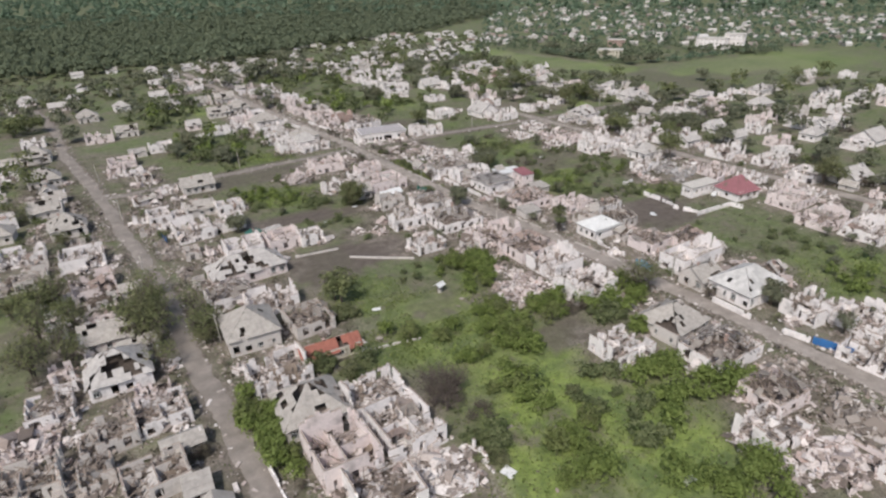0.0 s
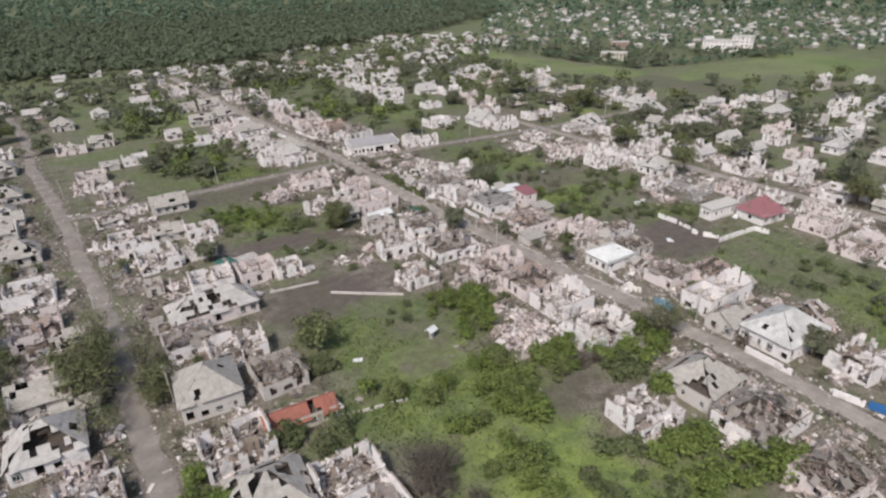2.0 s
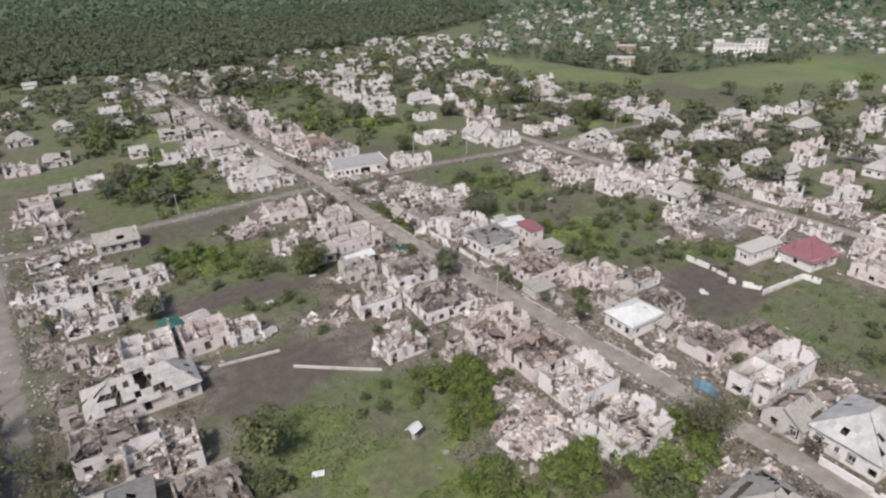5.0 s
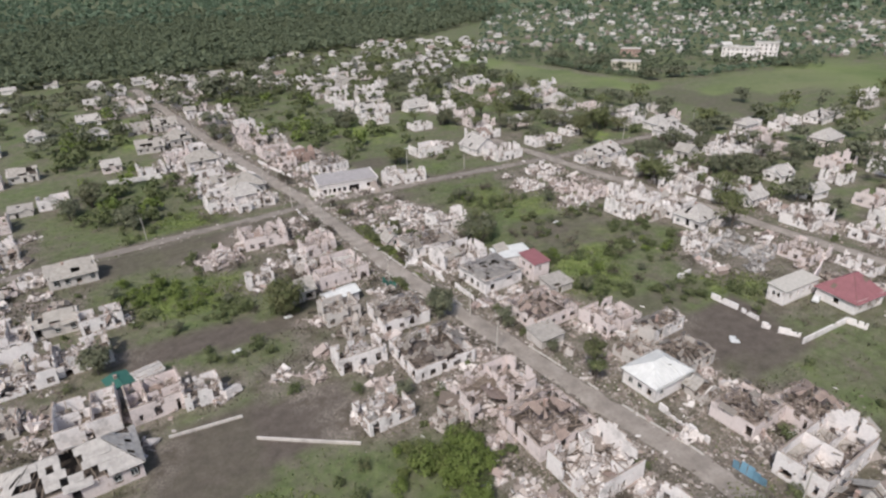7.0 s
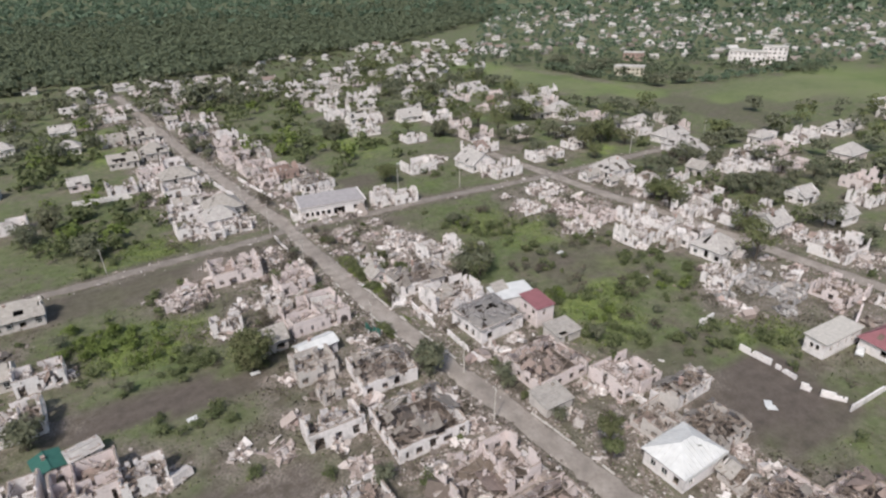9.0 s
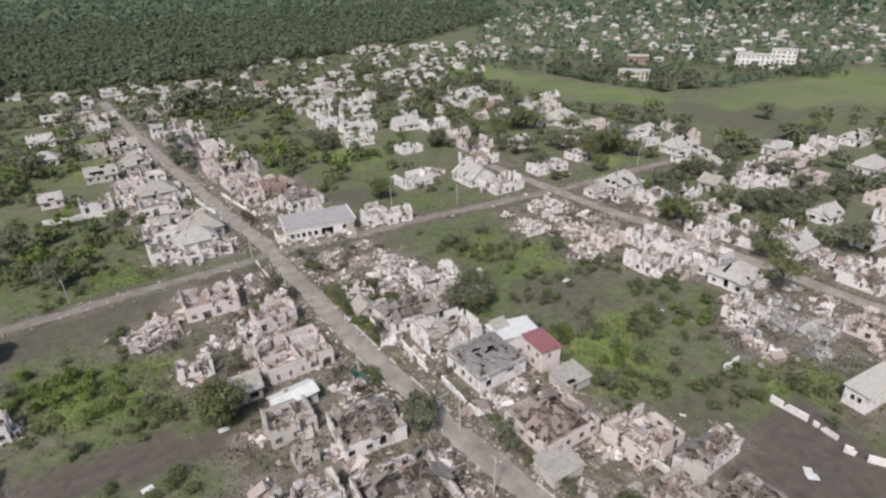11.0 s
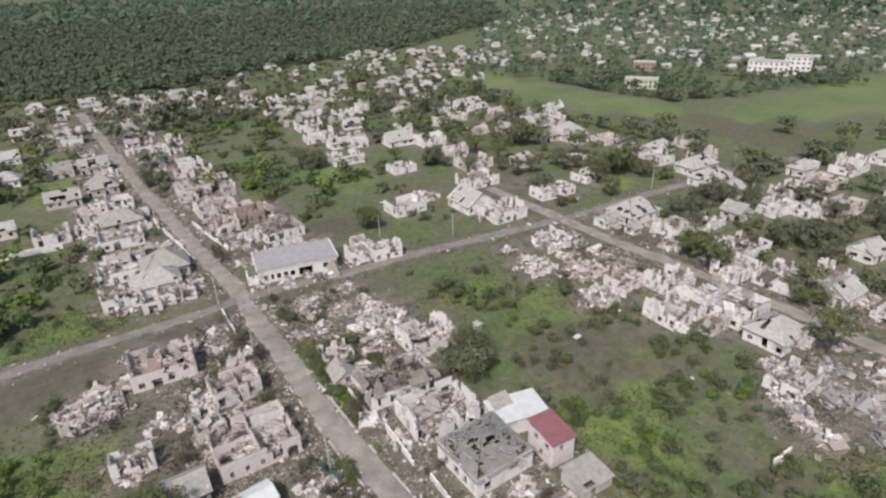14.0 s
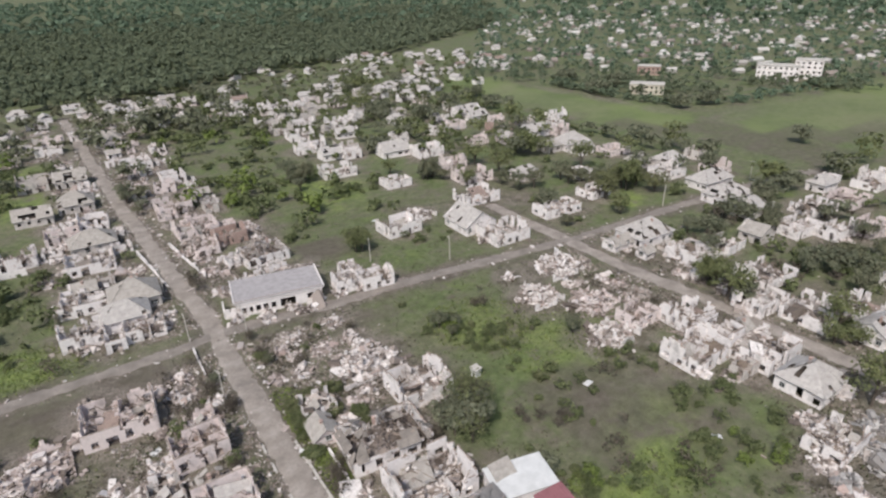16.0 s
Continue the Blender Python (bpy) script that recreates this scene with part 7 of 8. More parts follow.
def privy(x, y, turn):
    p = root("garden_privy", x, y, turn, "small white wooden privy with a slanted roof in a garden", "outhouse")
    rng = np.random.default_rng(8)
    four_walls(p, rng, 1.6, 1.5, FRAME_WHITE, lambda n: (lambda u: 2.0), 0.1, [[], [], [], [(0.4, 1.0, -1, 1.7)]], 0.2)
    part("roof", box_mesh("roof", 1.05, 1.0, 0.05), CONCRETE, p, "", pose(0, 0, 2.1, 8))


garden_table(70.5, 121.2)
privy(154.2, 216.6, 12)
privy(41.5, 108.0, 15)
privy(37.8, 127.0, -10)

# ---- plants ----
def leaf_cloud(rng, n, lobes, size, flat=0.9, spread=0.4):
    """Leaf sprays as small quads on the lobes of a crown: verts and faces."""
    lob = np.array(lobes, float)
    w = lob[:, 3] ** 2
    k = rng.choice(len(lob), n, p=w / w.sum())
    d = rng.normal(0, 1, (n, 3))
    d /= np.linalg.norm(d, axis=1)[:, None]
    d[:, 2] = np.where(d[:, 2] < -0.3, -d[:, 2], d[:, 2])
    r = lob[k, 3] * rng.uniform(0.55, 1.08, n) * (1 + 0.22 * np.sin(d[:, 0] * 5 + k) * np.cos(d[:, 1] * 6 - k))
    c = lob[k, :3] + d * r[:, None] * np.array([1, 1, 0.85])
    loose = rng.uniform(0, 1, n) < spread   # sprays between the lobes
    mid, wide = (lob[:, :3] * w[:, None]).sum(0) / w.sum(), np.abs(lob[:, :3] - lob[0, :3]).max(0) + lob[:, 3].mean()
    c[loose] = mid + d[loose] * wide * rng.uniform(0.5, 1.0, (loose.sum(), 1)) * np.array([1, 1, 0.9])
    c[:, 2] = np.maximum(c[:, 2], 0.1)
    nrm = d * 1.25 + rng.normal(0, 0.42, (n, 3)) + np.array([0, 0, flat])
    nrm /= np.linalg.norm(nrm, axis=1)[:, None]
    u = np.cross(nrm, rng.normal(0, 1, (n, 3)))
    u /= np.linalg.norm(u, axis=1)[:, None]
    v = np.cross(nrm, u)
    s = size * rng.uniform(0.6, 1.35, n)[:, None]
    verts = np.stack([c - u * s, c + u * s * 0.5 - v * s * 0.8, c + u * s * 0.5 + v * s * 0.8], 1).reshape(-1, 3)
    return verts, np.arange(3 * n).reshape(-1, 3)


def limbs(rng, high, spread, n, thick, forks=2):
    """A tapered trunk with forking limbs, joined."""
    top = Vector((rng.uniform(-0.3, 0.3), rng.uniform(-0.3, 0.3), high * 0.62))
    out = [tube([(0, 0, -0.3), (0.05, 0.02, high * 0.3), top], [thick, thick * 0.75, thick * 0.4])]
    for i in range(n):
        a = 2 * math.pi * i / n + rng.uniform(-0.4, 0.4)
        s = Vector((0, 0, high * rng.uniform(0.12, 0.55)))
        e = Vector((math.cos(a) * spread * rng.uniform(0.6, 1), math.sin(a) * spread * rng.uniform(0.6, 1), high * rng.uniform(0.65, 1.0)))
        mid = s.lerp(e, 0.5) + Vector((0, 0, -0.1 * high * rng.uniform(0, 1)))
        out.append(tube([s, mid, e], [thick * 0.45, thick * 0.3, thick * 0.1], 5))
        for _ in range(forks):
            q = mid.lerp(e, rng.uniform(0, 0.7))
            g = q + Vector(rng.normal(0, 1, 3)) * spread * 0.35 + Vector((0, 0, high * 0.14))
            out.append(tube([q, g], [thick * 0.16, thick * 0.04], 3))
    return join(*out)


def crown_lobes(rng, r, z, n):
    out = [(0, 0, z, r * 0.55)]
    for i in range(n):
        a = rng.uniform(0, 6.28)
        q = rng.uniform(0.35, 0.95) * r
        out.append((math.cos(a) * q, math.sin(a) * q, z + rng.uniform(-0.5, 0.55) * r, r * rng.uniform(0.22, 0.46)))
    return out


def make_tree(seed, high, r, leaf, n, label):
    rng = np.random.default_rng(seed)
    v, f = limbs(rng, high, r * 0.8, 6, 0.16 + high * 0.012)
    t = tagged(new("tree", mesh_of("tree", v, f)), label, "tree", "trees")
    t.data.materials.append(BARK)
    v, f = leaf_cloud(rng, n, crown_lobes(rng, r, high * 0.62, 15), 0.29, 0.5, 0.22)
    part("crown", mesh_of("crown", v, f), LEAF[leaf], t)
    return t


def make_bush(seed, r, leaf, n, label, tall=1.0):
    rng = np.random.default_rng(seed)
    v, f = limbs(rng, r * 1.3 * tall, r * 0.8, 5, 0.06, 1)
    b = tagged(new("bush", mesh_of("bush", v, f)), label, "bush", "bushes")
    b.data.materials.append(BARK)
    v, f = leaf_cloud(rng, n, [(x, y, z * tall, q) for x, y, z, q in crown_lobes(rng, r, r * 0.62, 11)], 0.22, 0.5, 0.25)
    part("foliage", mesh_of("foliage", v, f), LEAF[leaf], b)
    return b


def make_bare(seed, high, r, n, label, name="bare_shrub"):
    rng = np.random.default_rng(seed)
    v, f = limbs(rng, high, r, 12, 0.07 if name == "bare_shrub" else 0.2, 7)
    b = tagged(new(name, mesh_of(name, v, f)), label, "shrub" if name == "bare_shrub" else "tree", "bare shrubs")
    b.data.materials.append(TWIG)
    v, f = leaf_cloud(rng, n, crown_lobes(rng, r * 0.9, high * 0.6, 6), 0.17)
    part("foliage", mesh_of("foliage", v, f), LEAF["b"], b)
    return b


def make_thin(seed, high, r, label):
    rng = np.random.default_rng(seed)
    v, f = limbs(rng, high, r * 0.9, 11, 0.2, 8)
    t = tagged(new("tree", mesh_of("tree", v, f)), label, "tree", "trees")
    t.data.materials.append(BARK)
    v, f = leaf_cloud(rng, 400, crown_lobes(rng, r, high * 0.66, 20), 0.25, 0.6, 0.35)
    part("crown", mesh_of("crown", v, f), LEAF["o"], t)
    return t


STOCK = {
    "T": [make_tree(11 + i, 6.8 + i * 0.6, 3.3 + 0.25 * i, "o", 950, "leafy green tree with a broad uneven crown in a garden") for i in range(4)],
    "D": [make_tree(31 + i, 5.2 + i * 0.5, 2.5 + 0.2 * i, "d", 800, "dark green fruit tree with a dense crown") for i in range(4)],
    "A": [make_tree(41 + i, 10.5 + i, 2.5, "m", 1000, "tall narrow leafy tree beside the street") for i in range(2)],
    "B": [make_bush(51 + i, 1.6 + i * 0.25, "g", 620, "tall green self-seeded bush in rank weeds", 1.5) for i in range(4)],
    "M": [make_bush(71 + i, 1.4 + i * 0.25, "m", 520, "dull green bush in an abandoned garden") for i in range(4)],
    "t": [make_thin(111 + i, 7.4 + i * 0.8, 4.0, "leafy tree with a thin olive crown over bare limbs") for i in range(3)],
    "N": [make_bare(91 + i, 2.2 + i * 0.4, 1.7, 120, "leafless grey-brown shrub amid debris") for i in range(3)],
    "n": [make_bare(95 + i, 4.6 + i * 0.5, 3.0, 60, "scorched bare grey tree with spreading branches", "bare_tree") for i in range(2)],
}
USED = set()
SPOTS = []   # kind, x, y


def free_of_houses(x, y, gap, verge=2.6):
    if any(abs(x - p[1]) < p[3] / 2 + gap and abs(y - p[2]) < p[4] / 2 + gap for p in PLOTS):
        return False
    return all(distance_to(line, np.array(x), np.array(y)) > gap + verge for line in (MAIN, LANE, CROSS, SIDE))


def in_patch(x, y, kind):
    return any(p[0] == kind and p[5] > 0.5 and abs(x - p[1]) < p[3] and abs(y - p[2]) < p[4] for p in PATCHES)


def in_field(x, y):
    """On the wide open fields east of the village."""
    return any(p[0] == "lush" and p[1] > 330 and abs(x - p[1]) < p[3] and abs(y - p[2]) < p[4] for p in PATCHES)


def place(kind, x, y, rng, size):
    src = STOCK[kind][rng.integers(0, len(STOCK[kind]))]
    s = rng.uniform(0.75, 1.25) * size
    m = pose(x, y, -0.05, 0, 0, rng.uniform(0, 360)) @ Matrix.Diagonal((s, s, s * rng.uniform(0.8, 1.1), 1))
    if src.name in USED:
        ob = copy_thing(src, m)
        ob.scale = m.to_scale()
    else:
        USED.add(src.name)
        src.matrix_world = m


_rng = np.random.default_rng(77)
for kind, cx, cy, n, r, size in CLUMPS:
    done = 0
    for _ in range(n * 3):
        a, q = _rng.uniform(0, 6.28), r * math.sqrt(_rng.uniform())
        px, py = cx + q * math.cos(a), cy + q * math.sin(a)
        if free_of_houses(px, py, 0.4 if kind in "BMN" else 0.8, 2.5) and not (kind in "DTt" and in_field(px, py)):
            SPOTS.append((kind, px, py, size if kind in "BM" else 1.2 if kind in "DT" else 1.0))
            done += 1
        if done == n:
            break
# gardens between the rows of houses
for x0, x1, y0, y1, n, kinds in ((28, 92, 150, 258, 80, "MMDNN"), (145, 195, 90, 255, 70, "MMDNN"), (30, 80, 275, 470, 62, "MMMMB"), (120, 200, 300, 480, 66, "MMMMB"), (245, 330, 60, 250, 200, "MDDN"),
                                 (230, 334, 265, 440, 130, "MMDT"), (-70, -14, 60, 330, 130, "MDTN"), (330, 470, 40, 250, 200, "MMDT"), (120, 230, 0, 90, 100, "MDN"), (14, 30, 60, 250, 26, "NM"), (200, 330, 400, 560, 130, "MMMD"),
                                 (-60, 70, 400, 560, 200, "MMDD"), (95, 200, 460, 600, 150, "MMMD"), (236, 250, 60, 250, 30, "NMD"), (105, 140, 20, 260, 30, "NNM")):
    for _ in range(n):
        px, py = _rng.uniform(x0, x1), _rng.uniform(y0, y1)
        if free_of_houses(px, py, 0.8) and not in_patch(px, py, "soil") and not in_field(px, py):
            SPOTS.append((kinds[_rng.integers(0, len(kinds))], px, py, 0.65 if py < 270 and px < 235 else 1.9 if x1 in (80, 200) else 1.3))

# single trees along the lane and in the gardens beside it
for _q in ((1.4, 125.5), (0.6, 132.5), (2.2, 139.5), (-1.5, 147), (1.5, 153), (12.6, 131), (13.6, 138), (-15.5, 157), (11.5, 145)):
    SPOTS.append(("t", *_q, 1.15))
for _q in ((-17, 164), (-20.5, 172), (-25, 168), (45, 133)):
    SPOTS.append(("T", *_q, 0.95))
for _k, _x, _y, _z in (("A", 122.6, 132.0, 0.95), ("A", 124.3, 134.2, 0.8), ("D", 122.6, 145.4, 0.65), ("D", 120.6, 158.8, 0.75), ("D", 121.2, 161.5, 0.6), ("N", 108.4, 173.6, 1.2), ("D", 108.6, 171.5, 0.6), ("T", 77, 194, 0.85), ("T", 228, 206, 1.2), ("D", 230, 203, 1.2),
                       ("T", 214.5, 164.5, 1.1), ("t", 142, 200, 0.9), ("t", 146, 204, 0.8), ("N", 103.6, 244, 1.2), ("N", 104.2, 249, 1.3), ("n", 102.8, 253, 0.8), ("N", 101.5, 257, 1.2), ("D", 104.5, 246.5, 0.6), ("N", 116, 252, 1.2), ("D", 117, 247, 0.6), ("N", 118.5, 256, 1.2), ("N", 95, 254, 1.3), ("N", 90, 250, 1.2), ("D", 105.5, 372, 0.9), ("D", 103.5, 367, 0.8), ("D", 313, 244, 1.3), ("D", 318, 247, 1.2), ("D", 319, 280, 1.3), ("D", 322, 322, 1.3), ("D", 387, 279, 1.2), ("D", 324, 305, 1.2), ("D", 317, 277, 1.3), ("D", 282, 228, 1.2), ("D", 278, 225, 1.1), ("D", 265, 204, 1.0), ("D", 270, 201, 1.1), ("D", 275, 198, 1.0), ("M", 260, 207, 1.2),
                       ("D", 227, 267, 0.8), ("M", 233, 268, 1.0), ("D", 250, 264, 0.8), ("D", 262, 340, 1.3), ("T", 222, 321, 1.2), ("T", 221, 395, 1.3), ("T", 216, 398, 1.3), ("T", 203, 353, 1.2), ("T", 245, 474, 1.4), ("T", 238, 478, 1.3), ("T", 250, 480, 1.3)):
    SPOTS.append((_k, _x, _y, _z))
# leafless scrub close to the ruins
for line, y0, y1, n in ((MAIN, 50, 258, 230), (LANE, 60, 260, 170), (SIDE, 100, 250, 90), (MAIN, 272, 480, 150)):
    xy, way = along_line(line, 1.0)
    for _ in range(n):
        i = _rng.integers(0, len(xy))
        off = _rng.uniform(4.5, 24) * _rng.choice((-1, 1))
        px, py = xy[i][0] - way[i][1] * off, xy[i][1] + way[i][0] * off
        if y0 < py < y1 and free_of_houses(px, py, 0.1, 2.0):
            SPOTS.append(("NNNM"[_rng.integers(0, 4)], px, py, 0.8))
# the plants nearest the flight line are things of their own, the rest is one growth for each kind of leaf
SPOTS.sort(key=lambda s: distance_to([(30, 70), (95, 150), (140, 230)], np.array(s[1]), np.array(s[2])).item())
_count, _rest = {}, {}
for kind, px, py, size in SPOTS:
    sort = {"A": "tree", "T": "tree", "D": "tree", "t": "tree", "B": "bush", "M": "bush"}.get(kind, "bare")
    _count[sort] = _count.get(sort, 0) + 1
    if _count[sort] <= (260 if sort != "bare" else 110):
        place(kind, px, py, _rng, size)
    else:
        _rest.setdefault(kind, []).append((px, py, size))
def leaves_of(o):
    return [c for c in o.children if c.name.split(".")[0] in ("crown", "foliage")][0].data


CROWNS = {k: [np.array([v.co for v in leaves_of(o).vertices]).reshape(-1, 3, 3) for o in v] for k, v in STOCK.items()}
for kind, spots in _rest.items():
    vs = []
    for px, py, size in spots:
        q = CROWNS[kind][_rng.integers(0, len(CROWNS[kind]))]
        near = px < 240 and py < 290
        fine = near and kind in "BM"
        q = q[_rng.permutation(len(q))[:max(60, len(q) // (2 if fine else 3 if near else 7))]]
        c = q.mean(1, keepdims=True)
        q = (c + (q - c) * (1.2 if fine else 1.45 if near else 2.1)) * _rng.uniform(0.75, 1.3) * size
        a = _rng.uniform(0, 6.28)
        vs.append(np.stack([q[..., 0] * math.cos(a) - q[..., 1] * math.sin(a) + px, q[..., 0] * math.sin(a) + q[..., 1] * math.cos(a) + py, q[..., 2]], -1))
    v = np.concatenate(vs).reshape(-1, 3)
    me = mesh_of("growth", v, np.arange(len(v)).reshape(-1, 3))
    me.materials.append(leaves_of(STOCK[kind][0]).materials[0])
    tagged(new("growth", me), {"A": "tall leafy trees of distant gardens", "T": "leafy trees of distant gardens", "t": "thin olive trees of distant gardens", "D": "dark fruit trees of distant gardens", "B": "bright green bushes of distant gardens", "M": "dull green bushes of distant gardens"}.get(kind, "dry brown scrub of distant gardens"), "growth", kind="stuff")
for group in STOCK.values():
    for src in group:
        if src.name not in USED:
            src.matrix_world = pose(-70 - _rng.uniform(0, 30), 380 + _rng.uniform(0, 60), 0)


def weeds(name, label, n, leaf, seed, spot, size, high):
    """Tall weeds as single sprays of leaves over an area."""
    rng = np.random.default_rng(seed)
    x, y = spot(rng, n)
    ok = np.ones(len(x), bool)
    for p in PLOTS:
        ok &= ~((np.abs(x - p[1]) < p[3] / 2 + 0.3) & (np.abs(y - p[2]) < p[4] / 2 + 0.3))
    for line in (MAIN, LANE, CROSS, SIDE):
        ok &= distance_to(line, x, y) > 3.2
    for p in PATCHES:
        if p[0] == "soil":
            ok &= ~((np.abs(x - p[1]) < p[3]) & (np.abs(y - p[2]) < p[4]))
    x, y = x[ok], y[ok]
    n = len(x)
    c = np.stack([x, y, rng.uniform(0.02, high, n) * value_noise(x, y, 3, 9)], 1)
    nrm = rng.normal(0, 0.6, (n, 3)) + np.array([0, 0, 0.8])
    nrm /= np.linalg.norm(nrm, axis=1)[:, None]
    u = np.cross(nrm, rng.normal(0, 1, (n, 3)))
    u /= np.linalg.norm(u, axis=1)[:, None]
    w = np.cross(nrm, u)
    s = size * rng.uniform(0.5, 1.4, n)[:, None]
    v = np.stack([c - u * s, c - w * s * 0.5, c + u * s, c + w * s * 0.5], 1).reshape(-1, 3)
    me = mesh_of(name, v, np.arange(4 * n).reshape(-1, 4))
    me.materials.append(LEAF[leaf])
    tagged(new(name, me), label, "weeds", kind="stuff")


def lush_spots(rng, n):
    ps = [p for p in PATCHES if p[0] == "lush" and p[2] < 300 and p[1] < 200]
    k = rng.integers(0, len(ps), n)
    q = np.array([[p[1], p[2], p[3], p[4]] for p in ps], float)[k]
    a, r = rng.uniform(0, 6.28, n), np.sqrt(rng.uniform(0, 1.2, n))
    return q[:, 0] + q[:, 2] * r * np.cos(a), q[:, 1] + q[:, 3] * r * np.sin(a)


weeds("tall_weeds", "tall bright green weeds over abandoned gardens", 26000, "g", 1, lush_spots, 0.3, 0.8)
weeds("weeds", "sparse dull weeds over gardens and verges", 40000, "m", 2, lambda rng, n: (rng.uniform(-30, 250, n), rng.uniform(40, 330, n)), 0.28, 0.5)
weeds("dry_weeds", "dry brown weeds and stalks over gardens", 16000, "b", 3, lambda rng, n: (rng.uniform(-30, 250, n), rng.uniform(40, 330, n)), 0.26, 0.5)

def ruin_spots(rng, n):
    """Places in the yards close round the ruins."""
    q = np.array([p[1:5] for p in PLOTS if not p[7]], float)[rng.integers(0, sum(not p[7] for p in PLOTS), n)]
    x, y = q[:, 0] + rng.normal(0, 1, n) * (q[:, 2] * 0.5 + 1.8), q[:, 1] + rng.normal(0, 1, n) * (q[:, 3] * 0.5 + 1.8)
    keep = value_noise(x, y, 6, 19) > 0.5
    return x[keep], y[keep]


weeds("dry_scrub", "dark leafless scrub between the ruined houses", 120000, "k", 4, ruin_spots, 0.27, 1.6)

# ---- woods and far village ----
def woods(name, label, seed, n, spot, leaf, high=(6, 10), leaves=60, size=1.0):
    """Far woods as one sheet of crowns; spot gives a place from the random source."""
    rng = np.random.default_rng(seed)
    kinds = [leaf_cloud(rng, leaves, crown_lobes(rng, 3.0, 4.4, 5), size, 0.45, 0.1) for _ in range(5)]
    vs, k = [], []
    for _ in range(n):
        x, y = spot(rng)
        s = rng.uniform(*high) / 7.5
        a = rng.uniform(0, 6.28)
        v = kinds[rng.integers(0, 5)][0] * s
        vs.append(np.stack([v[:, 0] * math.cos(a) - v[:, 1] * math.sin(a) + x, v[:, 0] * math.sin(a) + v[:, 1] * math.cos(a) + y, v[:, 2] * 1.1 - 0.4], 1))
    v = np.concatenate(vs)
    me = mesh_of(name, v, np.arange(len(v)).reshape(-1, 3))
    me.materials.append(LEAF[leaf])
    tagged(new(name, me), label, "woods", kind="stuff")


def polar(a0, a1, r0, r1):
    """A random place seen under a bearing between a0 and a1 (degrees from +y towards +x) at r0 to r1 metres from the start."""
    def spot(rng):
        a = radians(rng.uniform(a0, a1))
        r = math.sqrt(rng.uniform(r0 * r0, r1 * r1))
        return r * math.sin(a), r * math.cos(a)
    return spot


def wood_belt(rng):
    """The large wood behind the village, whose edge bends away."""
    while True:
        x, y = polar(-14, 36, 590, 1500)(rng)
        a, r = math.degrees(math.atan2(x, y)), math.hypot(x, y)
        if r > 620 + max(0, a - 12) * 11 + max(0, a - 29) * 25 and rng.uniform() < 1.25 - r / 2000:
            return x, y


woods("far_wood", "dense dark green deciduous wood behind the village", 1, 6600, wood_belt, "w", (9, 14), 36, 1.5)
woods("horizon_wood", "distant woodland towards the horizon", 2, 3200, polar(-15, 75, 1120, 2600), "w", (10, 17), 14, 2.8)
woods("village_trees", "trees among the houses of the far village", 3, 2300, polar(35, 72, 680, 1250), "w", (4, 8), 26, 1.25)


def hedge_line(*pts, spread=3.0):
    p = np.array(pts, float)
    s = np.concatenate([[0], np.cumsum(np.hypot(*np.diff(p, axis=0).T))])

    def spot(rng):
        q = rng.uniform(0, s[-1])
        return np.interp(q, s, p[:, 0]) + rng.normal(0, spread), np.interp(q, s, p[:, 1]) + rng.normal(0, spread)
    return spot


woods("field_hedge", "hedge and trees along the far field edge", 4, 90, hedge_line((398, 470), (396, 420), (400, 385), (420, 362)), "w", (3, 6))
woods("field_hedge", "dense thicket behind the far field", 14, 150, hedge_line((420, 450), (430, 410), (452, 385), spread=12), "w", (4, 8))
woods("field_hedge", "line of trees along the far field road", 5, 90, hedge_line((432, 352), (500, 348), (575, 338), spread=4), "w", (3, 6))
woods("garden_thicket", "thicket of trees at the northern edge of the village", 6, 420, polar(-6, 33, 490, 700), "d", (4, 8))
woods("garden_thicket", "thickets between the northern gardens", 7, 300, polar(20, 35.5, 430, 780), "m", (4, 7))


def far_house(x, y, w, d, turn, seed, roof, words):
    """A distant small house: walls, gable ends and a two-sloped roof."""
    rng = np.random.default_rng(seed)
    v, f = many_boxes([(0, 0, 1.4)], [(w / 2, d / 2, 1.6)], np.zeros((1, 3)))
    h = tagged(new("distant_house", mesh_of("distant_house", v, f)), f"small distant house with a {words} roof among trees", "house", "distant houses")
    h.data.materials.append(WALL["w"])
    h.matrix_world = pose(x, y, 0, 0, 0, turn)
    part("roof", roof_shell(gable_slopes(w, d, 3.02, 0.4, 2.0), rng, 0.0), roof, h)


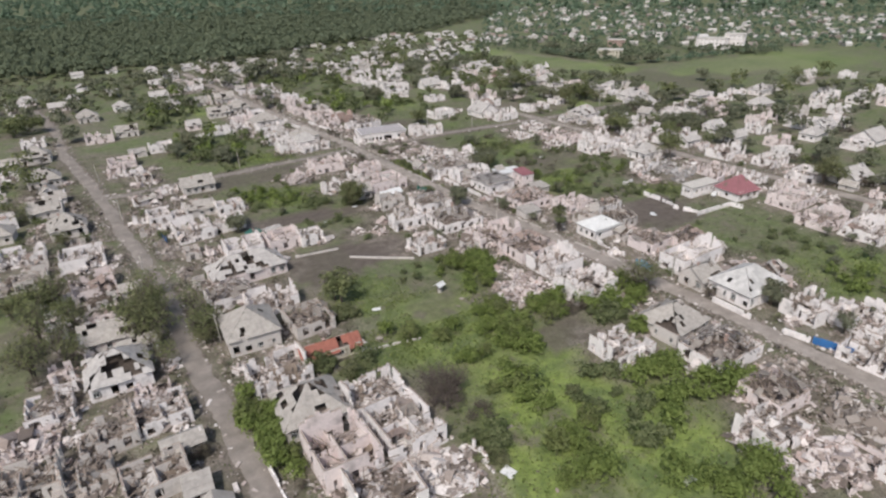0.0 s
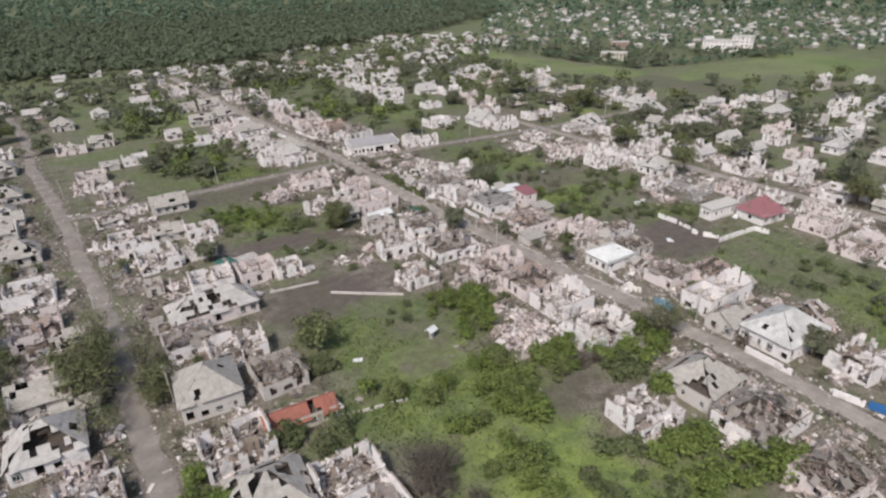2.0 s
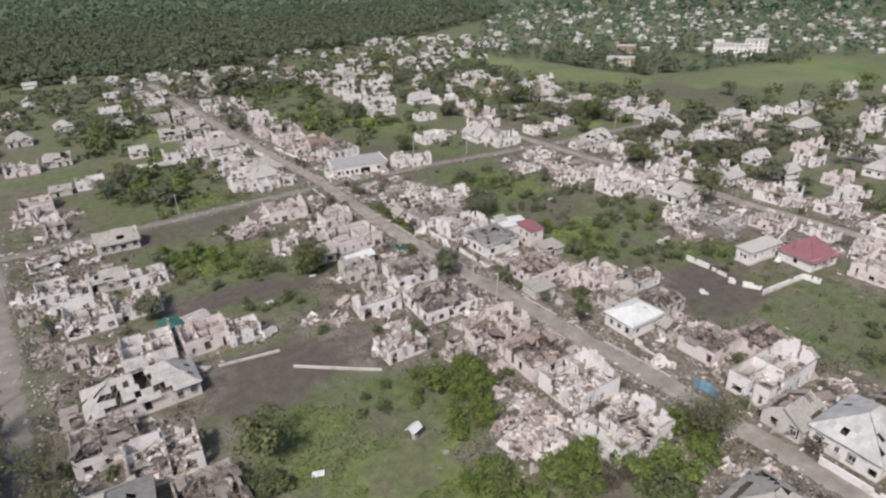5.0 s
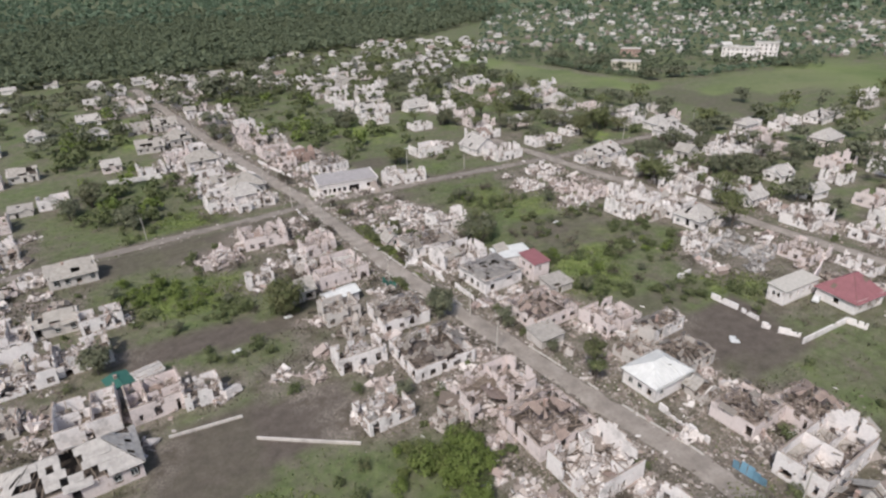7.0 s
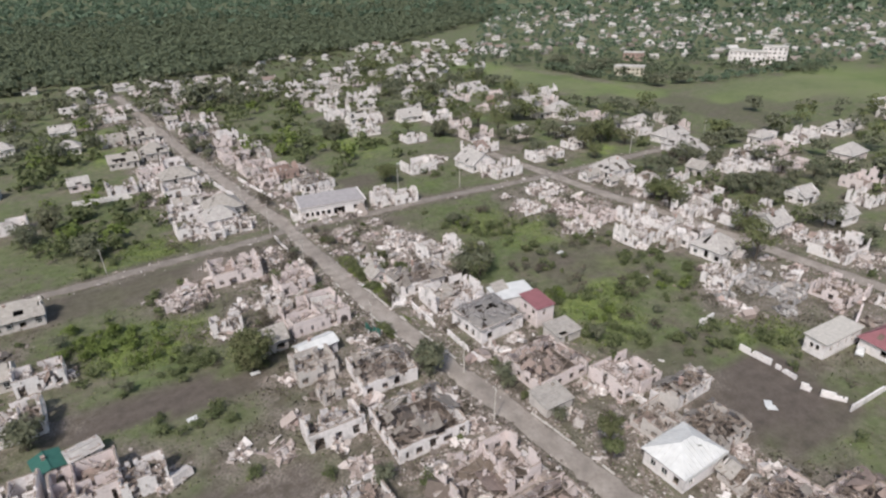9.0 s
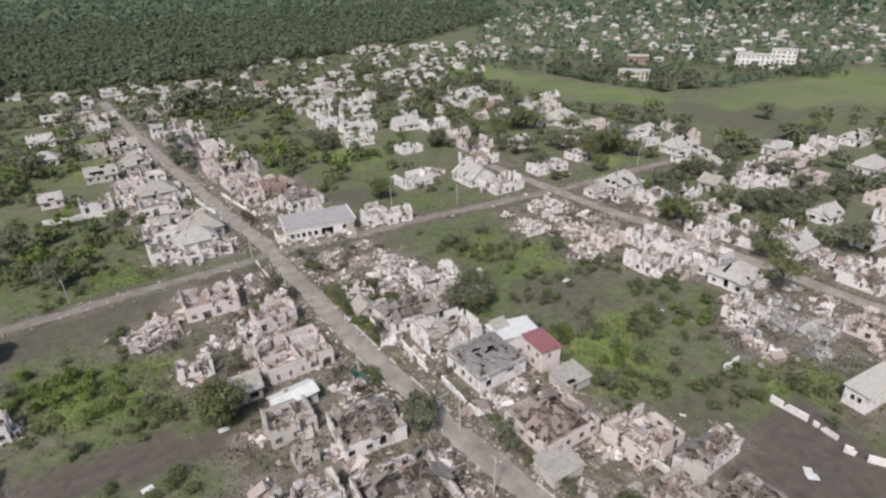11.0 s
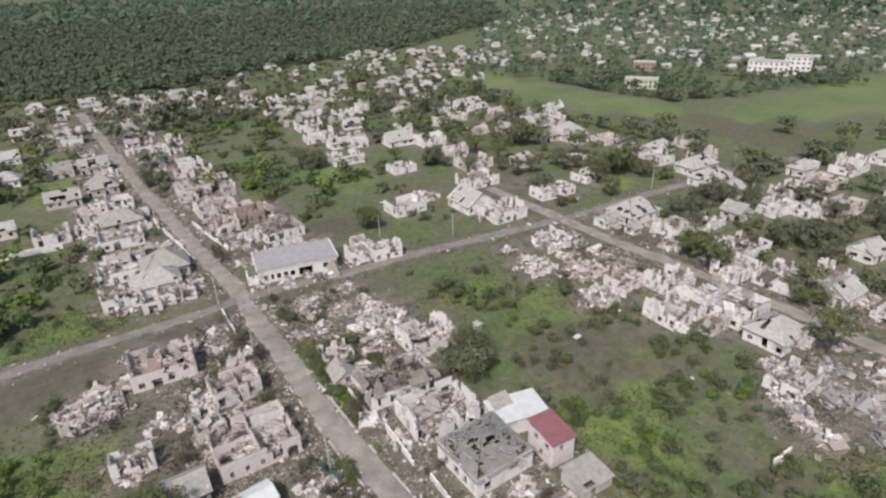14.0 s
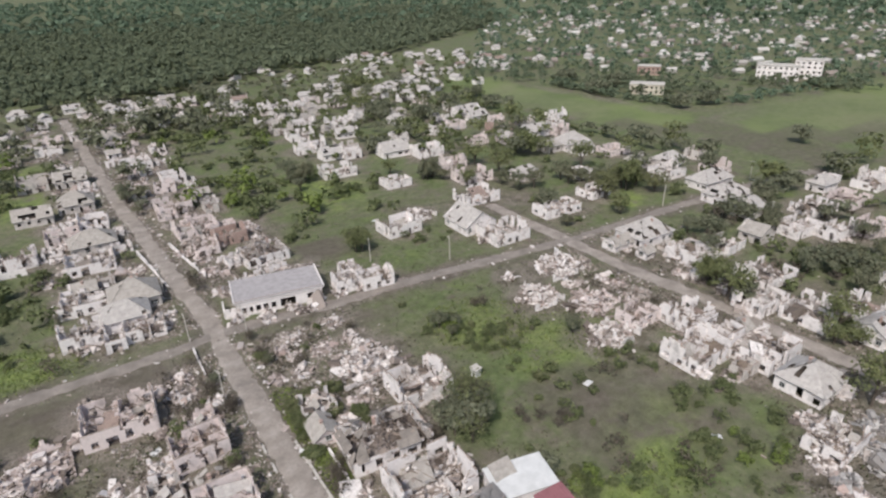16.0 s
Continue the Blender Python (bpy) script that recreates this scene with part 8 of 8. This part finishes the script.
_rng = np.random.default_rng(5)
for _i in range(190):
    _x, _y = polar(35, 70, 690, 1350 if _i < 60 else 2000)(_rng) if _i < 100 else polar(0, 33, 540, 640)(_rng) if _i < 120 else polar(17, 35.5, 570, 800)(_rng)
    _k = _rng.uniform()
    far_house(_x, _y, _rng.uniform(7, 11), _rng.uniform(5.5, 7.5), _rng.uniform(-10, 10) + 90 * _rng.integers(0, 2), 7000 + _i, *((SLATE_PALE, "pale slate") if _k < 0.7 else (SLATE, "grey slate") if _k < 0.9 else (SLATE_RED, "reddish")))


def distant_village(seed, n):
    """The far side of the village: small pale houses with pitched roofs, in loose rows."""
    rng = np.random.default_rng(seed)
    vs, fs = [], []
    box = np.array([(-1, -1, 0), (1, -1, 0), (1, 1, 0), (-1, 1, 0), (-1.1, -1.15, 1), (1.1, -1.15, 1), (1.1, 1.15, 1), (-1.1, 1.15, 1), (-1.1, 0, 1.75), (1.1, 0, 1.75)])
    faces = [(0, 1, 5, 4), (1, 2, 6, 5), (2, 3, 7, 6), (3, 0, 4, 7), (4, 5, 9, 8), (6, 7, 8, 9), (5, 6, 9), (7, 4, 8)]
    for i in range(n):
        x, y = polar(35.5, 70, 670, 1150 if i % 3 else 1900)(rng)
        row = 26 * round(y / 26) + rng.normal(0, 4)   # rows of plots
        a = radians(rng.uniform(-12, 12) + 90 * rng.integers(0, 2) - 30)
        q = box * np.array([rng.uniform(2.2, 4.6), rng.uniform(2.0, 3.2), rng.uniform(1.9, 2.8)])
        k = 10 * i
        vs.append(np.stack([q[:, 0] * math.cos(a) - q[:, 1] * math.sin(a) + x, q[:, 0] * math.sin(a) + q[:, 1] * math.cos(a) + row, q[:, 2] - 0.1], 1))
        fs += [tuple(k + j for j in f) for f in faces]
    me = mesh_of("distant_village", np.concatenate(vs), fs)
    me.materials.append(DISTANT)
    tagged(new("distant_village", me), "many small pale houses of the far village", "houses", kind="stuff")


DISTANT = rubble_mat("distant_pale_houses", [(0.0, (0.56, 0.53, 0.51)), (0.3, (0.38, 0.36, 0.34)), (0.6, (0.64, 0.62, 0.61)), (0.75, (0.27, 0.23, 0.21))])
distant_village(88, 400)
woods("block_trees", "trees around the distant white block", 8, 60, polar(52.5, 59, 615, 648), "w", (4, 7))
woods("block_trees", "trees behind the far field", 9, 300, polar(34, 60, 625, 710), "w", (4, 7))
